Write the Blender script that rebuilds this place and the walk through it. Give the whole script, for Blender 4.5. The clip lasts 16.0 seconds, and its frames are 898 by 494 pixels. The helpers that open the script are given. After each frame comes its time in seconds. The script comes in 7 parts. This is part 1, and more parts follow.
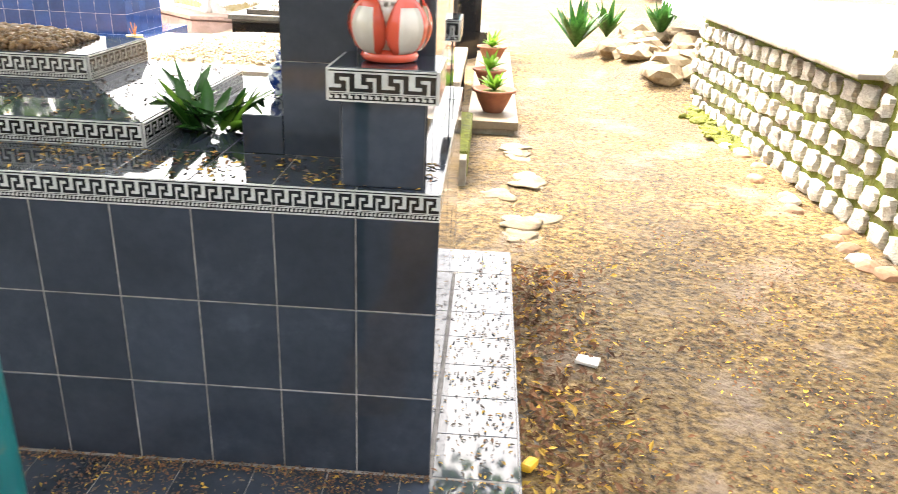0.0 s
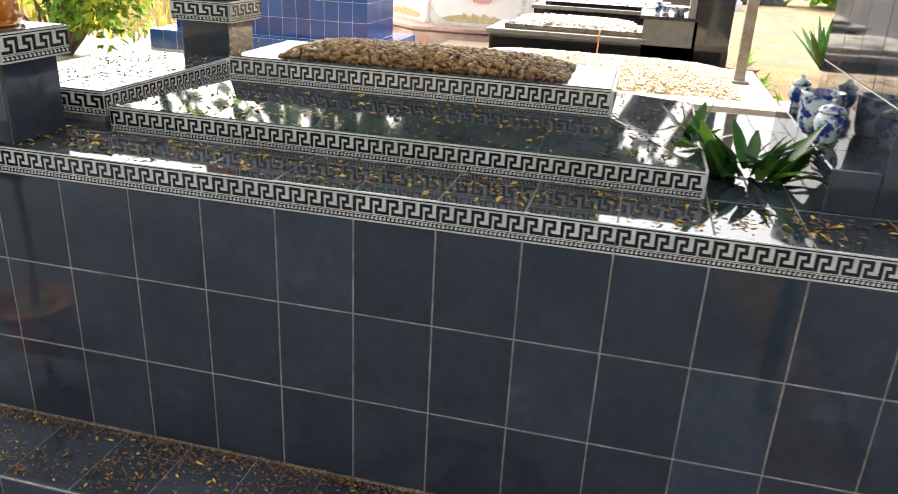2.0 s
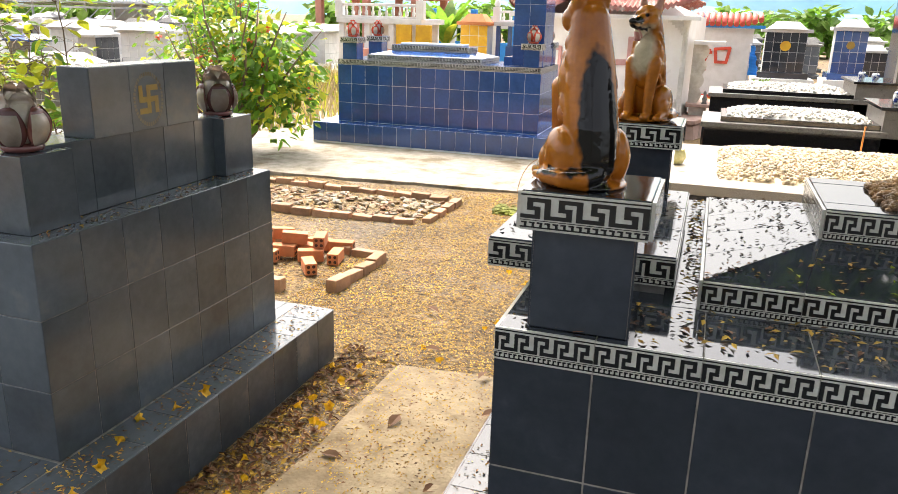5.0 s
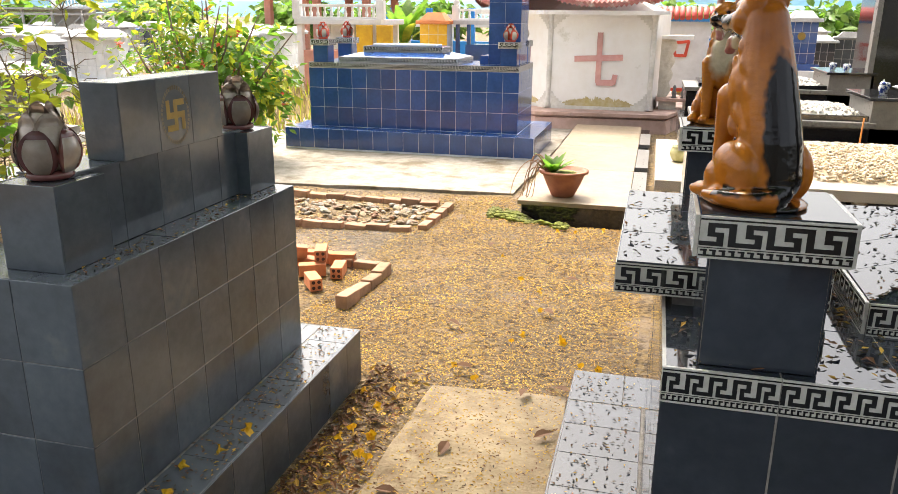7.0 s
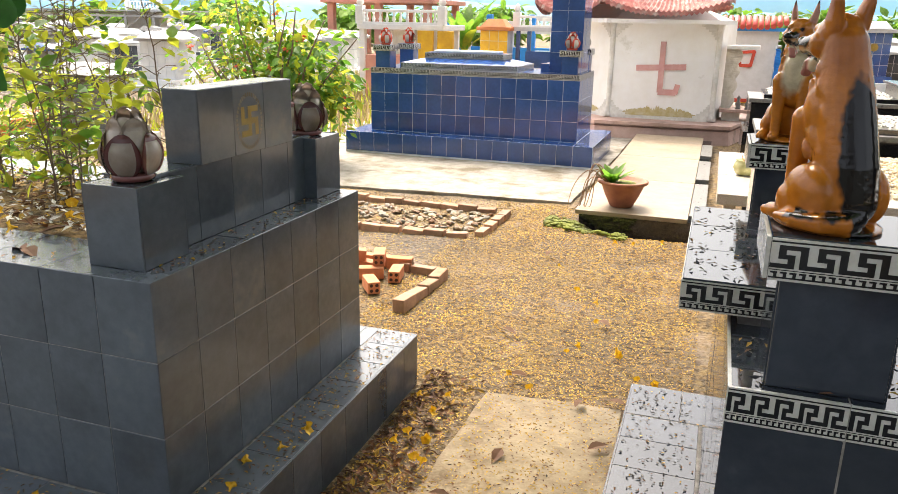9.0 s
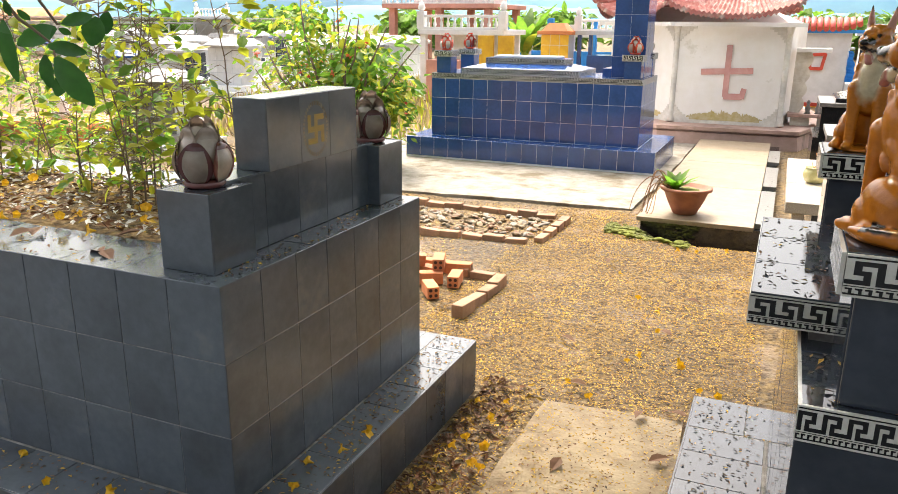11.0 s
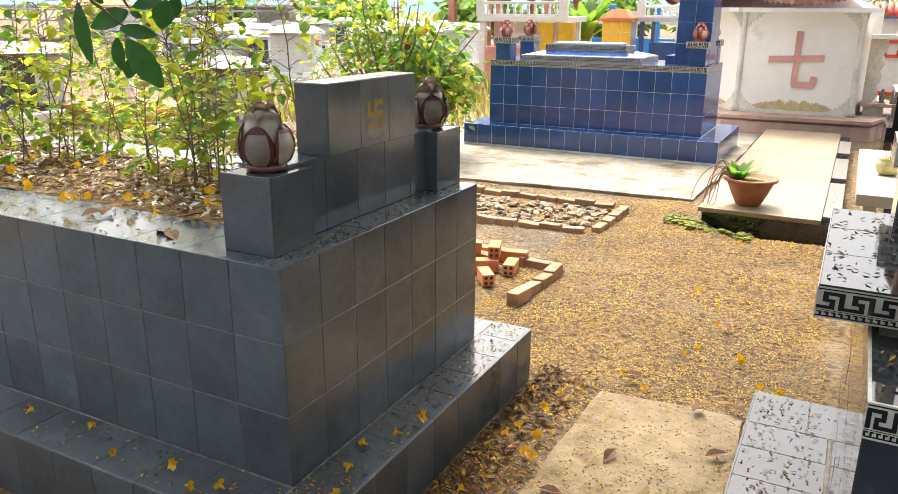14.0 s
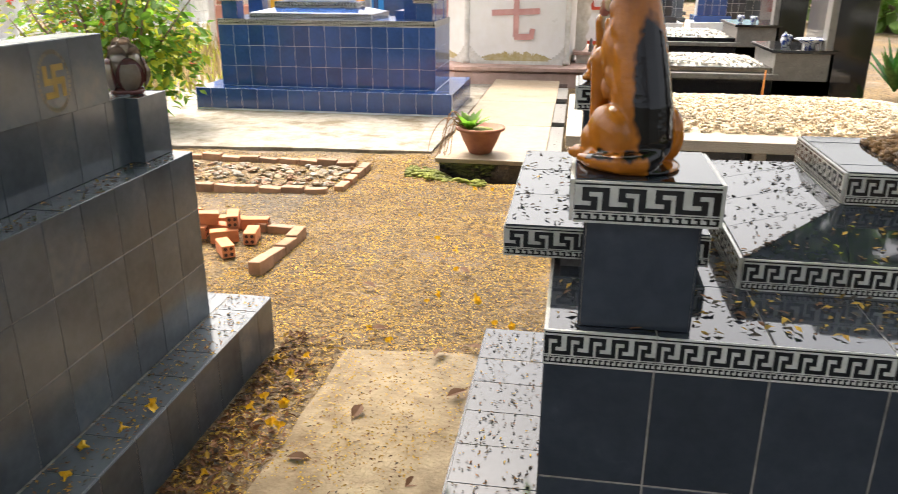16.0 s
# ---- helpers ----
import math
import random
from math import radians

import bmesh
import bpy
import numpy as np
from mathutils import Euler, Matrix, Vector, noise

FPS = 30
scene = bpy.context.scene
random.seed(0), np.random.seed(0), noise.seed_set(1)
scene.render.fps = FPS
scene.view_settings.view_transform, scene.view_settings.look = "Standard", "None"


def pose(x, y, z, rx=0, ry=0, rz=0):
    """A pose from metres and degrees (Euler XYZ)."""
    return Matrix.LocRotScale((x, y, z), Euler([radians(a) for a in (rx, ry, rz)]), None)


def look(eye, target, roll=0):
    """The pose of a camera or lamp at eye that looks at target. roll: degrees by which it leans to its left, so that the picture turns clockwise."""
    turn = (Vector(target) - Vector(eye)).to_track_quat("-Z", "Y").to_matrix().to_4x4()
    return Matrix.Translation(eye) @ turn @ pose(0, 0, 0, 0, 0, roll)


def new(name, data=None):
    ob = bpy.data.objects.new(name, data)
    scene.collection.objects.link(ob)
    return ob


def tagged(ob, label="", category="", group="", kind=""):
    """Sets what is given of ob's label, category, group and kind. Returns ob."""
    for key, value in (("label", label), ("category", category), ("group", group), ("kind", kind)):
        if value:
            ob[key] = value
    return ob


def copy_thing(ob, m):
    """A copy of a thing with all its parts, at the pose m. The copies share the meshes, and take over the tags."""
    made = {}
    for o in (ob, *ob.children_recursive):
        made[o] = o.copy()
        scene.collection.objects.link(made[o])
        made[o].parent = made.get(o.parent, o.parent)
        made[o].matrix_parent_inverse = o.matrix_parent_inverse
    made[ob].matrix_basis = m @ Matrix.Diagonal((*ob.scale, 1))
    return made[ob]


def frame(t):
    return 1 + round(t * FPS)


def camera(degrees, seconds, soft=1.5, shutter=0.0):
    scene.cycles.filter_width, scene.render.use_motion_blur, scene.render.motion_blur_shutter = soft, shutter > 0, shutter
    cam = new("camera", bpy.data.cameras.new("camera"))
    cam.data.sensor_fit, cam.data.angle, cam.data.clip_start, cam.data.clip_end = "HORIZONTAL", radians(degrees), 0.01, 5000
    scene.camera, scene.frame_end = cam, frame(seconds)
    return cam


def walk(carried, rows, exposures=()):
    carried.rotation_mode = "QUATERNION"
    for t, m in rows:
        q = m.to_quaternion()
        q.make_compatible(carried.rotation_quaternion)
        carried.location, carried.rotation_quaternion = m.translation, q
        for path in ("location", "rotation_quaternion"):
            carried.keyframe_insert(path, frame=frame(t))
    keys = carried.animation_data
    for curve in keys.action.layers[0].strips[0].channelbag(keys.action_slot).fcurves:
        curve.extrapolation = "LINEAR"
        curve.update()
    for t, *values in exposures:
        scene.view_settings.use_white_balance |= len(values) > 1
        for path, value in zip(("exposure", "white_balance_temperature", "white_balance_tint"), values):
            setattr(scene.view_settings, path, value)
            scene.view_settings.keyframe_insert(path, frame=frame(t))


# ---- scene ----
cam = camera(60.7, 16.0, soft=0.8, shutter=0.15)
METRES, EYE, TILT, LEAN, TURN = 3.39, 1.673, 0.0, 0.0, 2.2
ROWS = [
    (0.0, 0.0, 0.0, 0.0, 0.97, -22.27, -2.37),
    (0.5, -0.0873, -0.0023, -0.0026, 5.79, -22.5, -2.26),
    (1.0, -0.172, 0.0147, -0.0046, 8.98, -22.96, -2.64),
    (1.5, -0.2382, 0.0304, -0.0115, 10.85, -23.43, -3.0),
    (2.0, -0.3235, 0.0479, -0.004, 11.93, -22.11, -2.71),
    (2.5, -0.415, 0.084, -0.0049, 14.1, -18.52, -2.6),
    (3.0, -0.4968, 0.0961, -0.0029, 15.19, -16.82, -2.88),
    (3.5, -0.5857, 0.0872, -0.003, 14.96, -17.44, -2.55),
    (4.0, -0.6499, 0.0816, -0.0024, 15.99, -17.57, -2.01),
    (4.5, -0.7026, 0.101, 0.0063, 17.1, -16.86, -1.64),
    (7.0, -0.8724, 0.15, 0.0093, 12.62, -16.77, -0.42),
    (7.5, -0.8792, 0.1509, 0.0085, 13.01, -17.19, -0.52),
    (8.0, -0.8796, 0.1482, 0.0086, 14.29, -17.11, -0.98),
    (8.5, -0.8792, 0.1411, 0.0126, 15.76, -16.63, -1.14),
    (11.0, -0.8824, 0.1359, 0.0204, 21.21, -16.23, -0.51),
    (11.5, -0.8867, 0.131, 0.022, 23.23, -15.98, -0.71),
    (12.0, -0.8884, 0.129, 0.0219, 24.92, -15.95, -0.79),
    (12.5, -0.8867, 0.1308, 0.0215, 25.68, -16.04, -0.67),
    (13.0, -0.8844, 0.134, 0.021, 25.46, -16.24, -0.53),
    (13.5, -0.8843, 0.1352, 0.0184, 25.34, -16.71, -0.43),
    (14.0, -0.8841, 0.136, 0.0182, 25.46, -17.14, -0.32),
    (14.5, -0.8837, 0.1369, 0.0164, 25.58, -17.52, -0.2),
    (15.0, -0.8847, 0.1406, 0.0155, 24.49, -17.96, -0.06),
    (15.5, -0.8724, 0.1513, 0.0161, 17.43, -18.53, -0.18),
    (16.0, -0.8476, 0.1611, 0.0145, 7.04, -19.97, -0.27),
]
walk(cam, [(t, pose(0, 0, EYE, TILT, LEAN, TURN) @ pose(METRES * x, METRES * y, METRES * z, 90 + pitch, roll, yaw)) for t, x, y, z, yaw, pitch, roll in ROWS],
     exposures=[(t, e, 6780, 10) for t, e in ((0.0, 2.95), (0.5, 2.9), (1.0, 2.05), (1.5, 2.45), (2.0, 2.45), (2.5, 2.4), (3.0, 2.1), (3.5, 2.0), (4.5, 1.95), (7.0, 1.82), (16.0, 1.80))])

# world and sun: a bright hazy day
world = bpy.data.worlds.new("world")
scene.world = world
world.use_nodes = True
wn = world.node_tree
sky = wn.nodes.new("ShaderNodeTexSky")
sky.sky_type = "NISHITA"
sky.sun_disc = False
sky.sun_elevation, sky.sun_rotation = radians(57), radians(-30)
sky.dust_density, sky.air_density, sky.ozone_density = 9.0, 1.0, 1.0
haze = wn.nodes.new("ShaderNodeHueSaturation")
haze.inputs["Saturation"].default_value = 0.45
wn.links.new(sky.outputs[0], haze.inputs["Color"])
wn.nodes["Background"].inputs["Strength"].default_value = 0.15
wn.links.new(haze.outputs[0], wn.nodes["Background"].inputs["Color"])
sun = new("sun", bpy.data.lights.new("sun", "SUN"))
sun.data.energy, sun.data.angle, sun.data.color = 0.85, radians(18), (1.0, 0.92, 0.78)
sun.matrix_world = look((-3.2, 5.6, 10.0), (0, 0, 0))


# ---- materials ----
def mat(name, c1, c2=None, scale=20.0, rough=0.5, bump=0.0, bscale=None, metal=0.0, ior=1.5, rnd=0.0, island=False,
        patch=0.25, pscale=None, transl=0.0, coat=0.0, glow=0.0, ramp=(0.35, 0.65), stain=None, sscale=3.0, samount=(0.55, 0.7), rrange=0.12):
    m = bpy.data.materials.new(name)
    m.use_nodes = True
    nt = m.node_tree
    N, Lk = nt.nodes, nt.links.new
    b = N["Principled BSDF"]
    c2 = c2 or tuple(min(1, v * 0.75) for v in c1)
    tc = N.new("ShaderNodeTexCoord")
    vec = tc.outputs["Object"]
    oi = N.new("ShaderNodeObjectInfo")
    if rnd:
        mul = N.new("ShaderNodeMath")
        mul.operation = "MULTIPLY"
        mul.inputs[1].default_value = 57.0
        Lk(oi.outputs["Random"], mul.inputs[0])
        add = N.new("ShaderNodeVectorMath")
        add.operation = "ADD"
        Lk(vec, add.inputs[0])
        Lk(mul.outputs[0], add.inputs[1])
        vec = add.outputs[0]
    n1 = N.new("ShaderNodeTexNoise")
    n1.inputs["Scale"].default_value, n1.inputs["Detail"].default_value, n1.inputs["Roughness"].default_value = scale, 6, 0.6
    Lk(vec, n1.inputs["Vector"])
    cr = N.new("ShaderNodeValToRGB")
    cr.color_ramp.elements[0].position, cr.color_ramp.elements[1].position = ramp
    cr.color_ramp.elements[0].color, cr.color_ramp.elements[1].color = (*c2, 1), (*c1, 1)
    Lk(n1.outputs["Fac"], cr.inputs[0])
    col = cr.outputs[0]
    n2 = N.new("ShaderNodeTexNoise")
    n2.inputs["Scale"].default_value, n2.inputs["Detail"].default_value = pscale or scale * 0.13, 3
    Lk(vec, n2.inputs["Vector"])
    if stain:
        mr = N.new("ShaderNodeMapRange")
        mr.inputs[1].default_value, mr.inputs[2].default_value = samount
        n3 = N.new("ShaderNodeTexNoise")
        n3.inputs["Scale"].default_value, n3.inputs["Detail"].default_value, n3.inputs["Roughness"].default_value = sscale, 5, 0.65
        Lk(vec, n3.inputs["Vector"])
        Lk(n3.outputs["Fac"], mr.inputs[0])
        mx = N.new("ShaderNodeMix")
        mx.data_type = "RGBA"
        Lk(mr.outputs[0], mx.inputs[0])
        Lk(col, mx.inputs[6])
        mx.inputs[7].default_value = (*stain, 1)
        col = mx.outputs[2]
    hs = N.new("ShaderNodeHueSaturation")
    val = N.new("ShaderNodeMapRange")
    val.inputs[1].default_value, val.inputs[2].default_value = 0.3, 0.7
    val.inputs[3].default_value, val.inputs[4].default_value = 1 - patch, 1 + patch
    Lk(n2.outputs["Fac"], val.inputs[0])
    v = val.outputs[0]
    if rnd or island:
        if island:
            src = N.new("ShaderNodeNewGeometry").outputs["Random Per Island"]
        else:
            src = oi.outputs["Random"]
        rr = N.new("ShaderNodeMapRange")
        rr.inputs[3].default_value, rr.inputs[4].default_value = 1 - (rnd or 0.35), 1 + (rnd or 0.35)
        Lk(src, rr.inputs[0])
        mm = N.new("ShaderNodeMath")
        mm.operation = "MULTIPLY"
        Lk(v, mm.inputs[0])
        Lk(rr.outputs[0], mm.inputs[1])
        v = mm.outputs[0]
    Lk(v, hs.inputs["Value"])
    Lk(col, hs.inputs["Color"])
    col = hs.outputs[0]
    Lk(col, b.inputs["Base Color"])
    ro = N.new("ShaderNodeMapRange")
    ro.inputs[1].default_value, ro.inputs[2].default_value = 0.3, 0.7
    ro.inputs[3].default_value, ro.inputs[4].default_value = max(0.02, rough * (1 - rrange * 2)), min(1, rough * (1 + rrange * 2))
    Lk(n2.outputs["Fac"], ro.inputs[0])
    Lk(ro.outputs[0], b.inputs["Roughness"])
    b.inputs["Metallic"].default_value, b.inputs["IOR"].default_value = metal, ior
    b.inputs["Coat Weight"].default_value = coat
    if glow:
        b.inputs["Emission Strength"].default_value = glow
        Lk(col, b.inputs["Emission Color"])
    if bump:
        nb = N.new("ShaderNodeTexNoise")
        nb.inputs["Scale"].default_value, nb.inputs["Detail"].default_value = bscale or scale * 2, 5
        Lk(vec, nb.inputs["Vector"])
        bp = N.new("ShaderNodeBump")
        bp.inputs["Strength"].default_value, bp.inputs["Distance"].default_value = 1.0, bump
        Lk(nb.outputs["Fac"], bp.inputs["Height"])
        Lk(bp.outputs[0], b.inputs["Normal"])
    if transl:
        tr = N.new("ShaderNodeBsdfTranslucent")
        Lk(col, tr.inputs["Color"])
        ms = N.new("ShaderNodeMixShader")
        ms.inputs[0].default_value = transl
        Lk(b.outputs[0], ms.inputs[1])
        Lk(tr.outputs[0], ms.inputs[2])
        Lk(ms.outputs[0], N["Material Output"].inputs["Surface"])
    return m


M_NAVY = mat("navy_glazed_tile", (0.033, 0.040, 0.053), (0.026, 0.032, 0.043), 30, 0.05, bump=0.0002, bscale=7, ior=1.6, rnd=0.22, patch=0.2, pscale=5, stain=(0.05, 0.06, 0.075), sscale=5, samount=(0.62, 0.8))
M_GREY = mat("slate_grey_glazed_tile", (0.080, 0.096, 0.114), (0.066, 0.081, 0.098), 30, 0.16, bump=0.0002, bscale=7, ior=1.56, rnd=0.15, patch=0.2, pscale=4, stain=(0.12, 0.125, 0.125), sscale=4, samount=(0.6, 0.8))
M_BLUE = mat("blue_glazed_tile", (0.026, 0.078, 0.25), (0.020, 0.064, 0.21), 30, 0.10, bump=0.0003, bscale=7, ior=1.6, rnd=0.15, patch=0.15, pscale=4)
M_GROUT = mat("cement_grout", (0.34, 0.31, 0.28), (0.17, 0.15, 0.13), 25, 0.9)
M_GROUTW = mat("white_cement_grout", (0.72, 0.74, 0.78), (0.58, 0.60, 0.64), 25, 0.9)
M_GROUTD = mat("dark_cement_grout", (0.26, 0.25, 0.24), (0.12, 0.11, 0.10), 20, 0.9)
M_BWHITE = mat("border_tile_white", (0.60, 0.59, 0.55), (0.52, 0.50, 0.45), 60, 0.12, rnd=0.06, patch=0.1, stain=(0.35, 0.28, 0.2), sscale=9, samount=(0.64, 0.85))
M_BBLACK = mat("border_tile_black", (0.012, 0.011, 0.011), (0.008, 0.008, 0.008), 60, 0.14)
M_SOIL = mat("dry_tan_soil", (0.205, 0.132, 0.050), (0.050, 0.029, 0.011), 24, 0.95, bump=0.035, bscale=35, ramp=(0.38, 0.58), patch=0.55, pscale=0.7, stain=(0.20, 0.145, 0.10), sscale=2.1, samount=(0.52, 0.66))
M_CONC = mat("worn_concrete", (0.33, 0.295, 0.245), (0.21, 0.18, 0.14), 9, 0.85, bump=0.004, bscale=60, patch=0.18, stain=(0.12, 0.09, 0.05), sscale=2.2, samount=(0.50, 0.64))
M_PAD = mat("trodden_tan_cement", (0.34, 0.265, 0.17), (0.22, 0.165, 0.10), 9, 0.95, bump=0.004, bscale=70, patch=0.2, stain=(0.15, 0.10, 0.055), sscale=3.0, samount=(0.5, 0.66))
M_SLAB = mat("cream_stone_slab", (0.29, 0.225, 0.15), (0.235, 0.175, 0.115), 14, 0.55, bump=0.001, patch=0.1, rnd=0.06, stain=(0.3, 0.24, 0.16), sscale=2.5, samount=(0.62, 0.8))
M_LITTER = mat("yellow_tan_leaf_litter", (0.56, 0.35, 0.045), (0.31, 0.17, 0.026), 3, 0.8, island=True, patch=0.2)
M_LITTERB = mat("brown_leaf_litter", (0.21, 0.090, 0.032), (0.09, 0.040, 0.017), 3, 0.8, island=True, patch=0.2)
M_SPECK = mat("dark_dry_leaflets", (0.10, 0.075, 0.05), (0.05, 0.04, 0.03), 3, 0.8, island=True)
M_PETAL = mat("yellow_petal", (0.82, 0.52, 0.02), (0.7, 0.38, 0.01), 30, 0.6, transl=0.25)
M_PEBW = mat("washed_river_pebbles", (0.62, 0.52, 0.38), (0.50, 0.38, 0.24), 30, 0.6, island=True)
M_PEBB = mat("brown_river_pebbles", (0.28, 0.15, 0.055), (0.14, 0.070, 0.026), 30, 0.5, island=True)
M_PEBC = mat("white_gravel", (0.70, 0.67, 0.62), (0.55, 0.52, 0.47), 30, 0.7, island=True)
M_GRAN = mat("tan_granite", (0.56, 0.49, 0.40), (0.30, 0.25, 0.20), 160, 0.35, patch=0.12, pscale=4)
M_BGRAN = mat("black_polished_granite", (0.018, 0.018, 0.020), (0.010, 0.010, 0.011), 200, 0.07, ior=1.6, patch=0.1)
M_GGRAN = mat("grey_granite", (0.22, 0.21, 0.19), (0.12, 0.115, 0.11), 120, 0.35, patch=0.15)
M_WHITE = mat("aged_white_plaster", (0.84, 0.82, 0.78), (0.80, 0.77, 0.71), 6, 0.85, bump=0.002, bscale=40, patch=0.08, stain=(0.42, 0.38, 0.26), sscale=1.6, samount=(0.66, 0.82))
M_WHITE2 = mat("white_painted_cement", (0.78, 0.78, 0.77), (0.68, 0.68, 0.66), 6, 0.8, patch=0.1, rnd=0.08)
M_YSTAIN = mat("ochre_water_stain", (0.44, 0.34, 0.12), (0.58, 0.50, 0.32), 9, 0.9, patch=0.2)
M_PINK = mat("faded_pink_paint", (0.55, 0.27, 0.24), (0.62, 0.36, 0.32), 8, 0.8)
M_PINKC = mat("weathered_pink_cement", (0.52, 0.35, 0.29), (0.38, 0.25, 0.20), 5, 0.85, bump=0.003, bscale=30, stain=(0.2, 0.15, 0.12), sscale=3)
M_RED = mat("red_paint", (0.66, 0.075, 0.035), (0.55, 0.06, 0.03), 12, 0.6)
M_ROOF = mat("faded_red_roof_tile", (0.40, 0.16, 0.13), (0.28, 0.09, 0.075), 12, 0.8, stain=(0.5, 0.42, 0.36), sscale=7, samount=(0.5, 0.7))
M_ROOFR = mat("red_roof_tile", (0.56, 0.09, 0.07), (0.42, 0.06, 0.05), 12, 0.6)
M_TERRA = mat("terracotta_pot", (0.34, 0.13, 0.065), (0.26, 0.09, 0.05), 14, 0.7, patch=0.15)
M_BRICKN = mat("fresh_orange_brick", (0.60, 0.24, 0.11), (0.50, 0.19, 0.085), 18, 0.9, bump=0.001, bscale=80, rnd=0.15)
M_BRICKO = mat("weathered_brown_brick", (0.36, 0.21, 0.13), (0.26, 0.15, 0.09), 14, 0.9, bump=0.002, bscale=50, rnd=0.2)
M_HOLE = mat("brick_hole_shade", (0.07, 0.03, 0.02), (0.05, 0.02, 0.015), 20, 0.95)
M_STONE = mat("split_granite_block", (0.68, 0.64, 0.58), (0.46, 0.42, 0.36), 12, 0.85, bump=0.012, bscale=22, rnd=0.18)
M_MOSS = mat("green_moss", (0.20, 0.22, 0.025), (0.09, 0.095, 0.015), 18, 0.95, bump=0.02, bscale=60, patch=0.3)
M_MORTAR = mat("mossy_wall_mortar", (0.15, 0.10, 0.05), (0.07, 0.06, 0.02), 9, 0.95, bump=0.02, bscale=30, stain=(0.13, 0.15, 0.012), sscale=3.0, samount=(0.40, 0.52))
M_TEAL = mat("teal_painted_steel", (0.004, 0.16, 0.165), (0.003, 0.125, 0.135), 10, 0.35, patch=0.1, stain=(0.1, 0.16, 0.13), sscale=20, samount=(0.63, 0.75))
M_BARK = mat("tan_bark", (0.36, 0.21, 0.11), (0.25, 0.13, 0.065), 30, 0.8, bump=0.002, bscale=60)
M_TRUNK = mat("grey_brown_bark", (0.22, 0.16, 0.11), (0.12, 0.085, 0.06), 12, 0.9, bump=0.01)
M_LEAF = mat("fresh_green_leaf", (0.20, 0.36, 0.04), (0.10, 0.25, 0.025), 8, 0.45, island=True, transl=0.55)
M_LEAFY = mat("yellow_green_leaf", (0.50, 0.50, 0.04), (0.30, 0.38, 0.03), 8, 0.5, island=True, transl=0.6)
M_LEAFD = mat("dark_glossy_leaf", (0.05, 0.17, 0.03), (0.03, 0.11, 0.02), 20, 0.25, island=True, transl=0.2)
M_LEAFP = mat("dark_bronze_leaf", (0.03, 0.022, 0.024), (0.018, 0.014, 0.014), 20, 0.2, island=True)
M_FLOWER = mat("coral_red_flower", (0.80, 0.16, 0.09), (0.65, 0.09, 0.06), 20, 0.6, transl=0.3)
M_STRAW = mat("dry_straw_grass", (0.60, 0.47, 0.24), (0.42, 0.31, 0.14), 4, 0.9, island=True)
M_CERW = mat("cream_glazed_ceramic", (0.66, 0.60, 0.50), (0.58, 0.50, 0.40), 14, 0.15, ior=1.6)
M_CERR = mat("red_glazed_ceramic", (0.72, 0.10, 0.045), (0.60, 0.075, 0.035), 14, 0.15, ior=1.6)
M_CERT = mat("taupe_glazed_ceramic", (0.47, 0.39, 0.32), (0.33, 0.26, 0.21), 14, 0.18, ior=1.6)
M_CERM = mat("maroon_glazed_ceramic", (0.17, 0.055, 0.05), (0.12, 0.038, 0.035), 14, 0.15, ior=1.6)
M_CERB = mat("blue_and_white_porcelain", (0.74, 0.76, 0.78), (0.02, 0.05, 0.26), 26, 0.1, ior=1.6, ramp=(0.45, 0.52), patch=0.05)
M_CERY = mat("mottled_cream_porcelain", (0.62, 0.58, 0.30), (0.48, 0.42, 0.16), 30, 0.2)
M_GOLD = mat("gold_painted_emblem", (0.34, 0.22, 0.035), (0.26, 0.16, 0.025), 40, 0.35)
M_RING = mat("bronze_printed_ring", (0.12, 0.10, 0.055), (0.09, 0.07, 0.04), 90, 0.3)
M_YELLOW = mat("yellow_paint", (0.80, 0.48, 0.02), (0.7, 0.38, 0.02), 8, 0.6)
M_ORANGE = mat("orange_paint", (0.62, 0.22, 0.07), (0.55, 0.18, 0.06), 8, 0.7)
M_SALMON = mat("salmon_pink_paint", (0.62, 0.30, 0.22), (0.55, 0.25, 0.19), 8, 0.7)
M_STEEL = mat("pale_grey_painted_steel", (0.55, 0.56, 0.57), (0.45, 0.46, 0.47), 8, 0.45, rnd=0.1)
M_SKYB = mat("bright_blue_cloth", (0.03, 0.28, 0.72), (0.02, 0.22, 0.6), 8, 0.7)
M_PAPER = mat("white_paper_scrap", (0.75, 0.72, 0.66), (0.66, 0.62, 0.55), 20, 0.8)
M_WOOD = mat("incense_stick", (0.55, 0.22, 0.05), (0.45, 0.16, 0.04), 20, 0.8)
# Air haze is put into the blue base colour and a slight glow.
M_MOUNT = mat("mountain_painted_haze", (0.10, 0.22, 0.28), (0.075, 0.18, 0.25), 0.02, 1.0, patch=0.15, pscale=0.006, glow=0.12)
M_FAR = mat("far_green_foliage", (0.20, 0.31, 0.06), (0.10, 0.19, 0.035), 0.6, 0.9, island=True, transl=0.3)
# Shade is put into this dark colour, for the floor mirrored in the tiles.
M_DARKFLOOR = mat("dark_reflected_floor", (0.085, 0.10, 0.115), (0.06, 0.072, 0.085), 8, 0.9, bump=0.003, bscale=50)
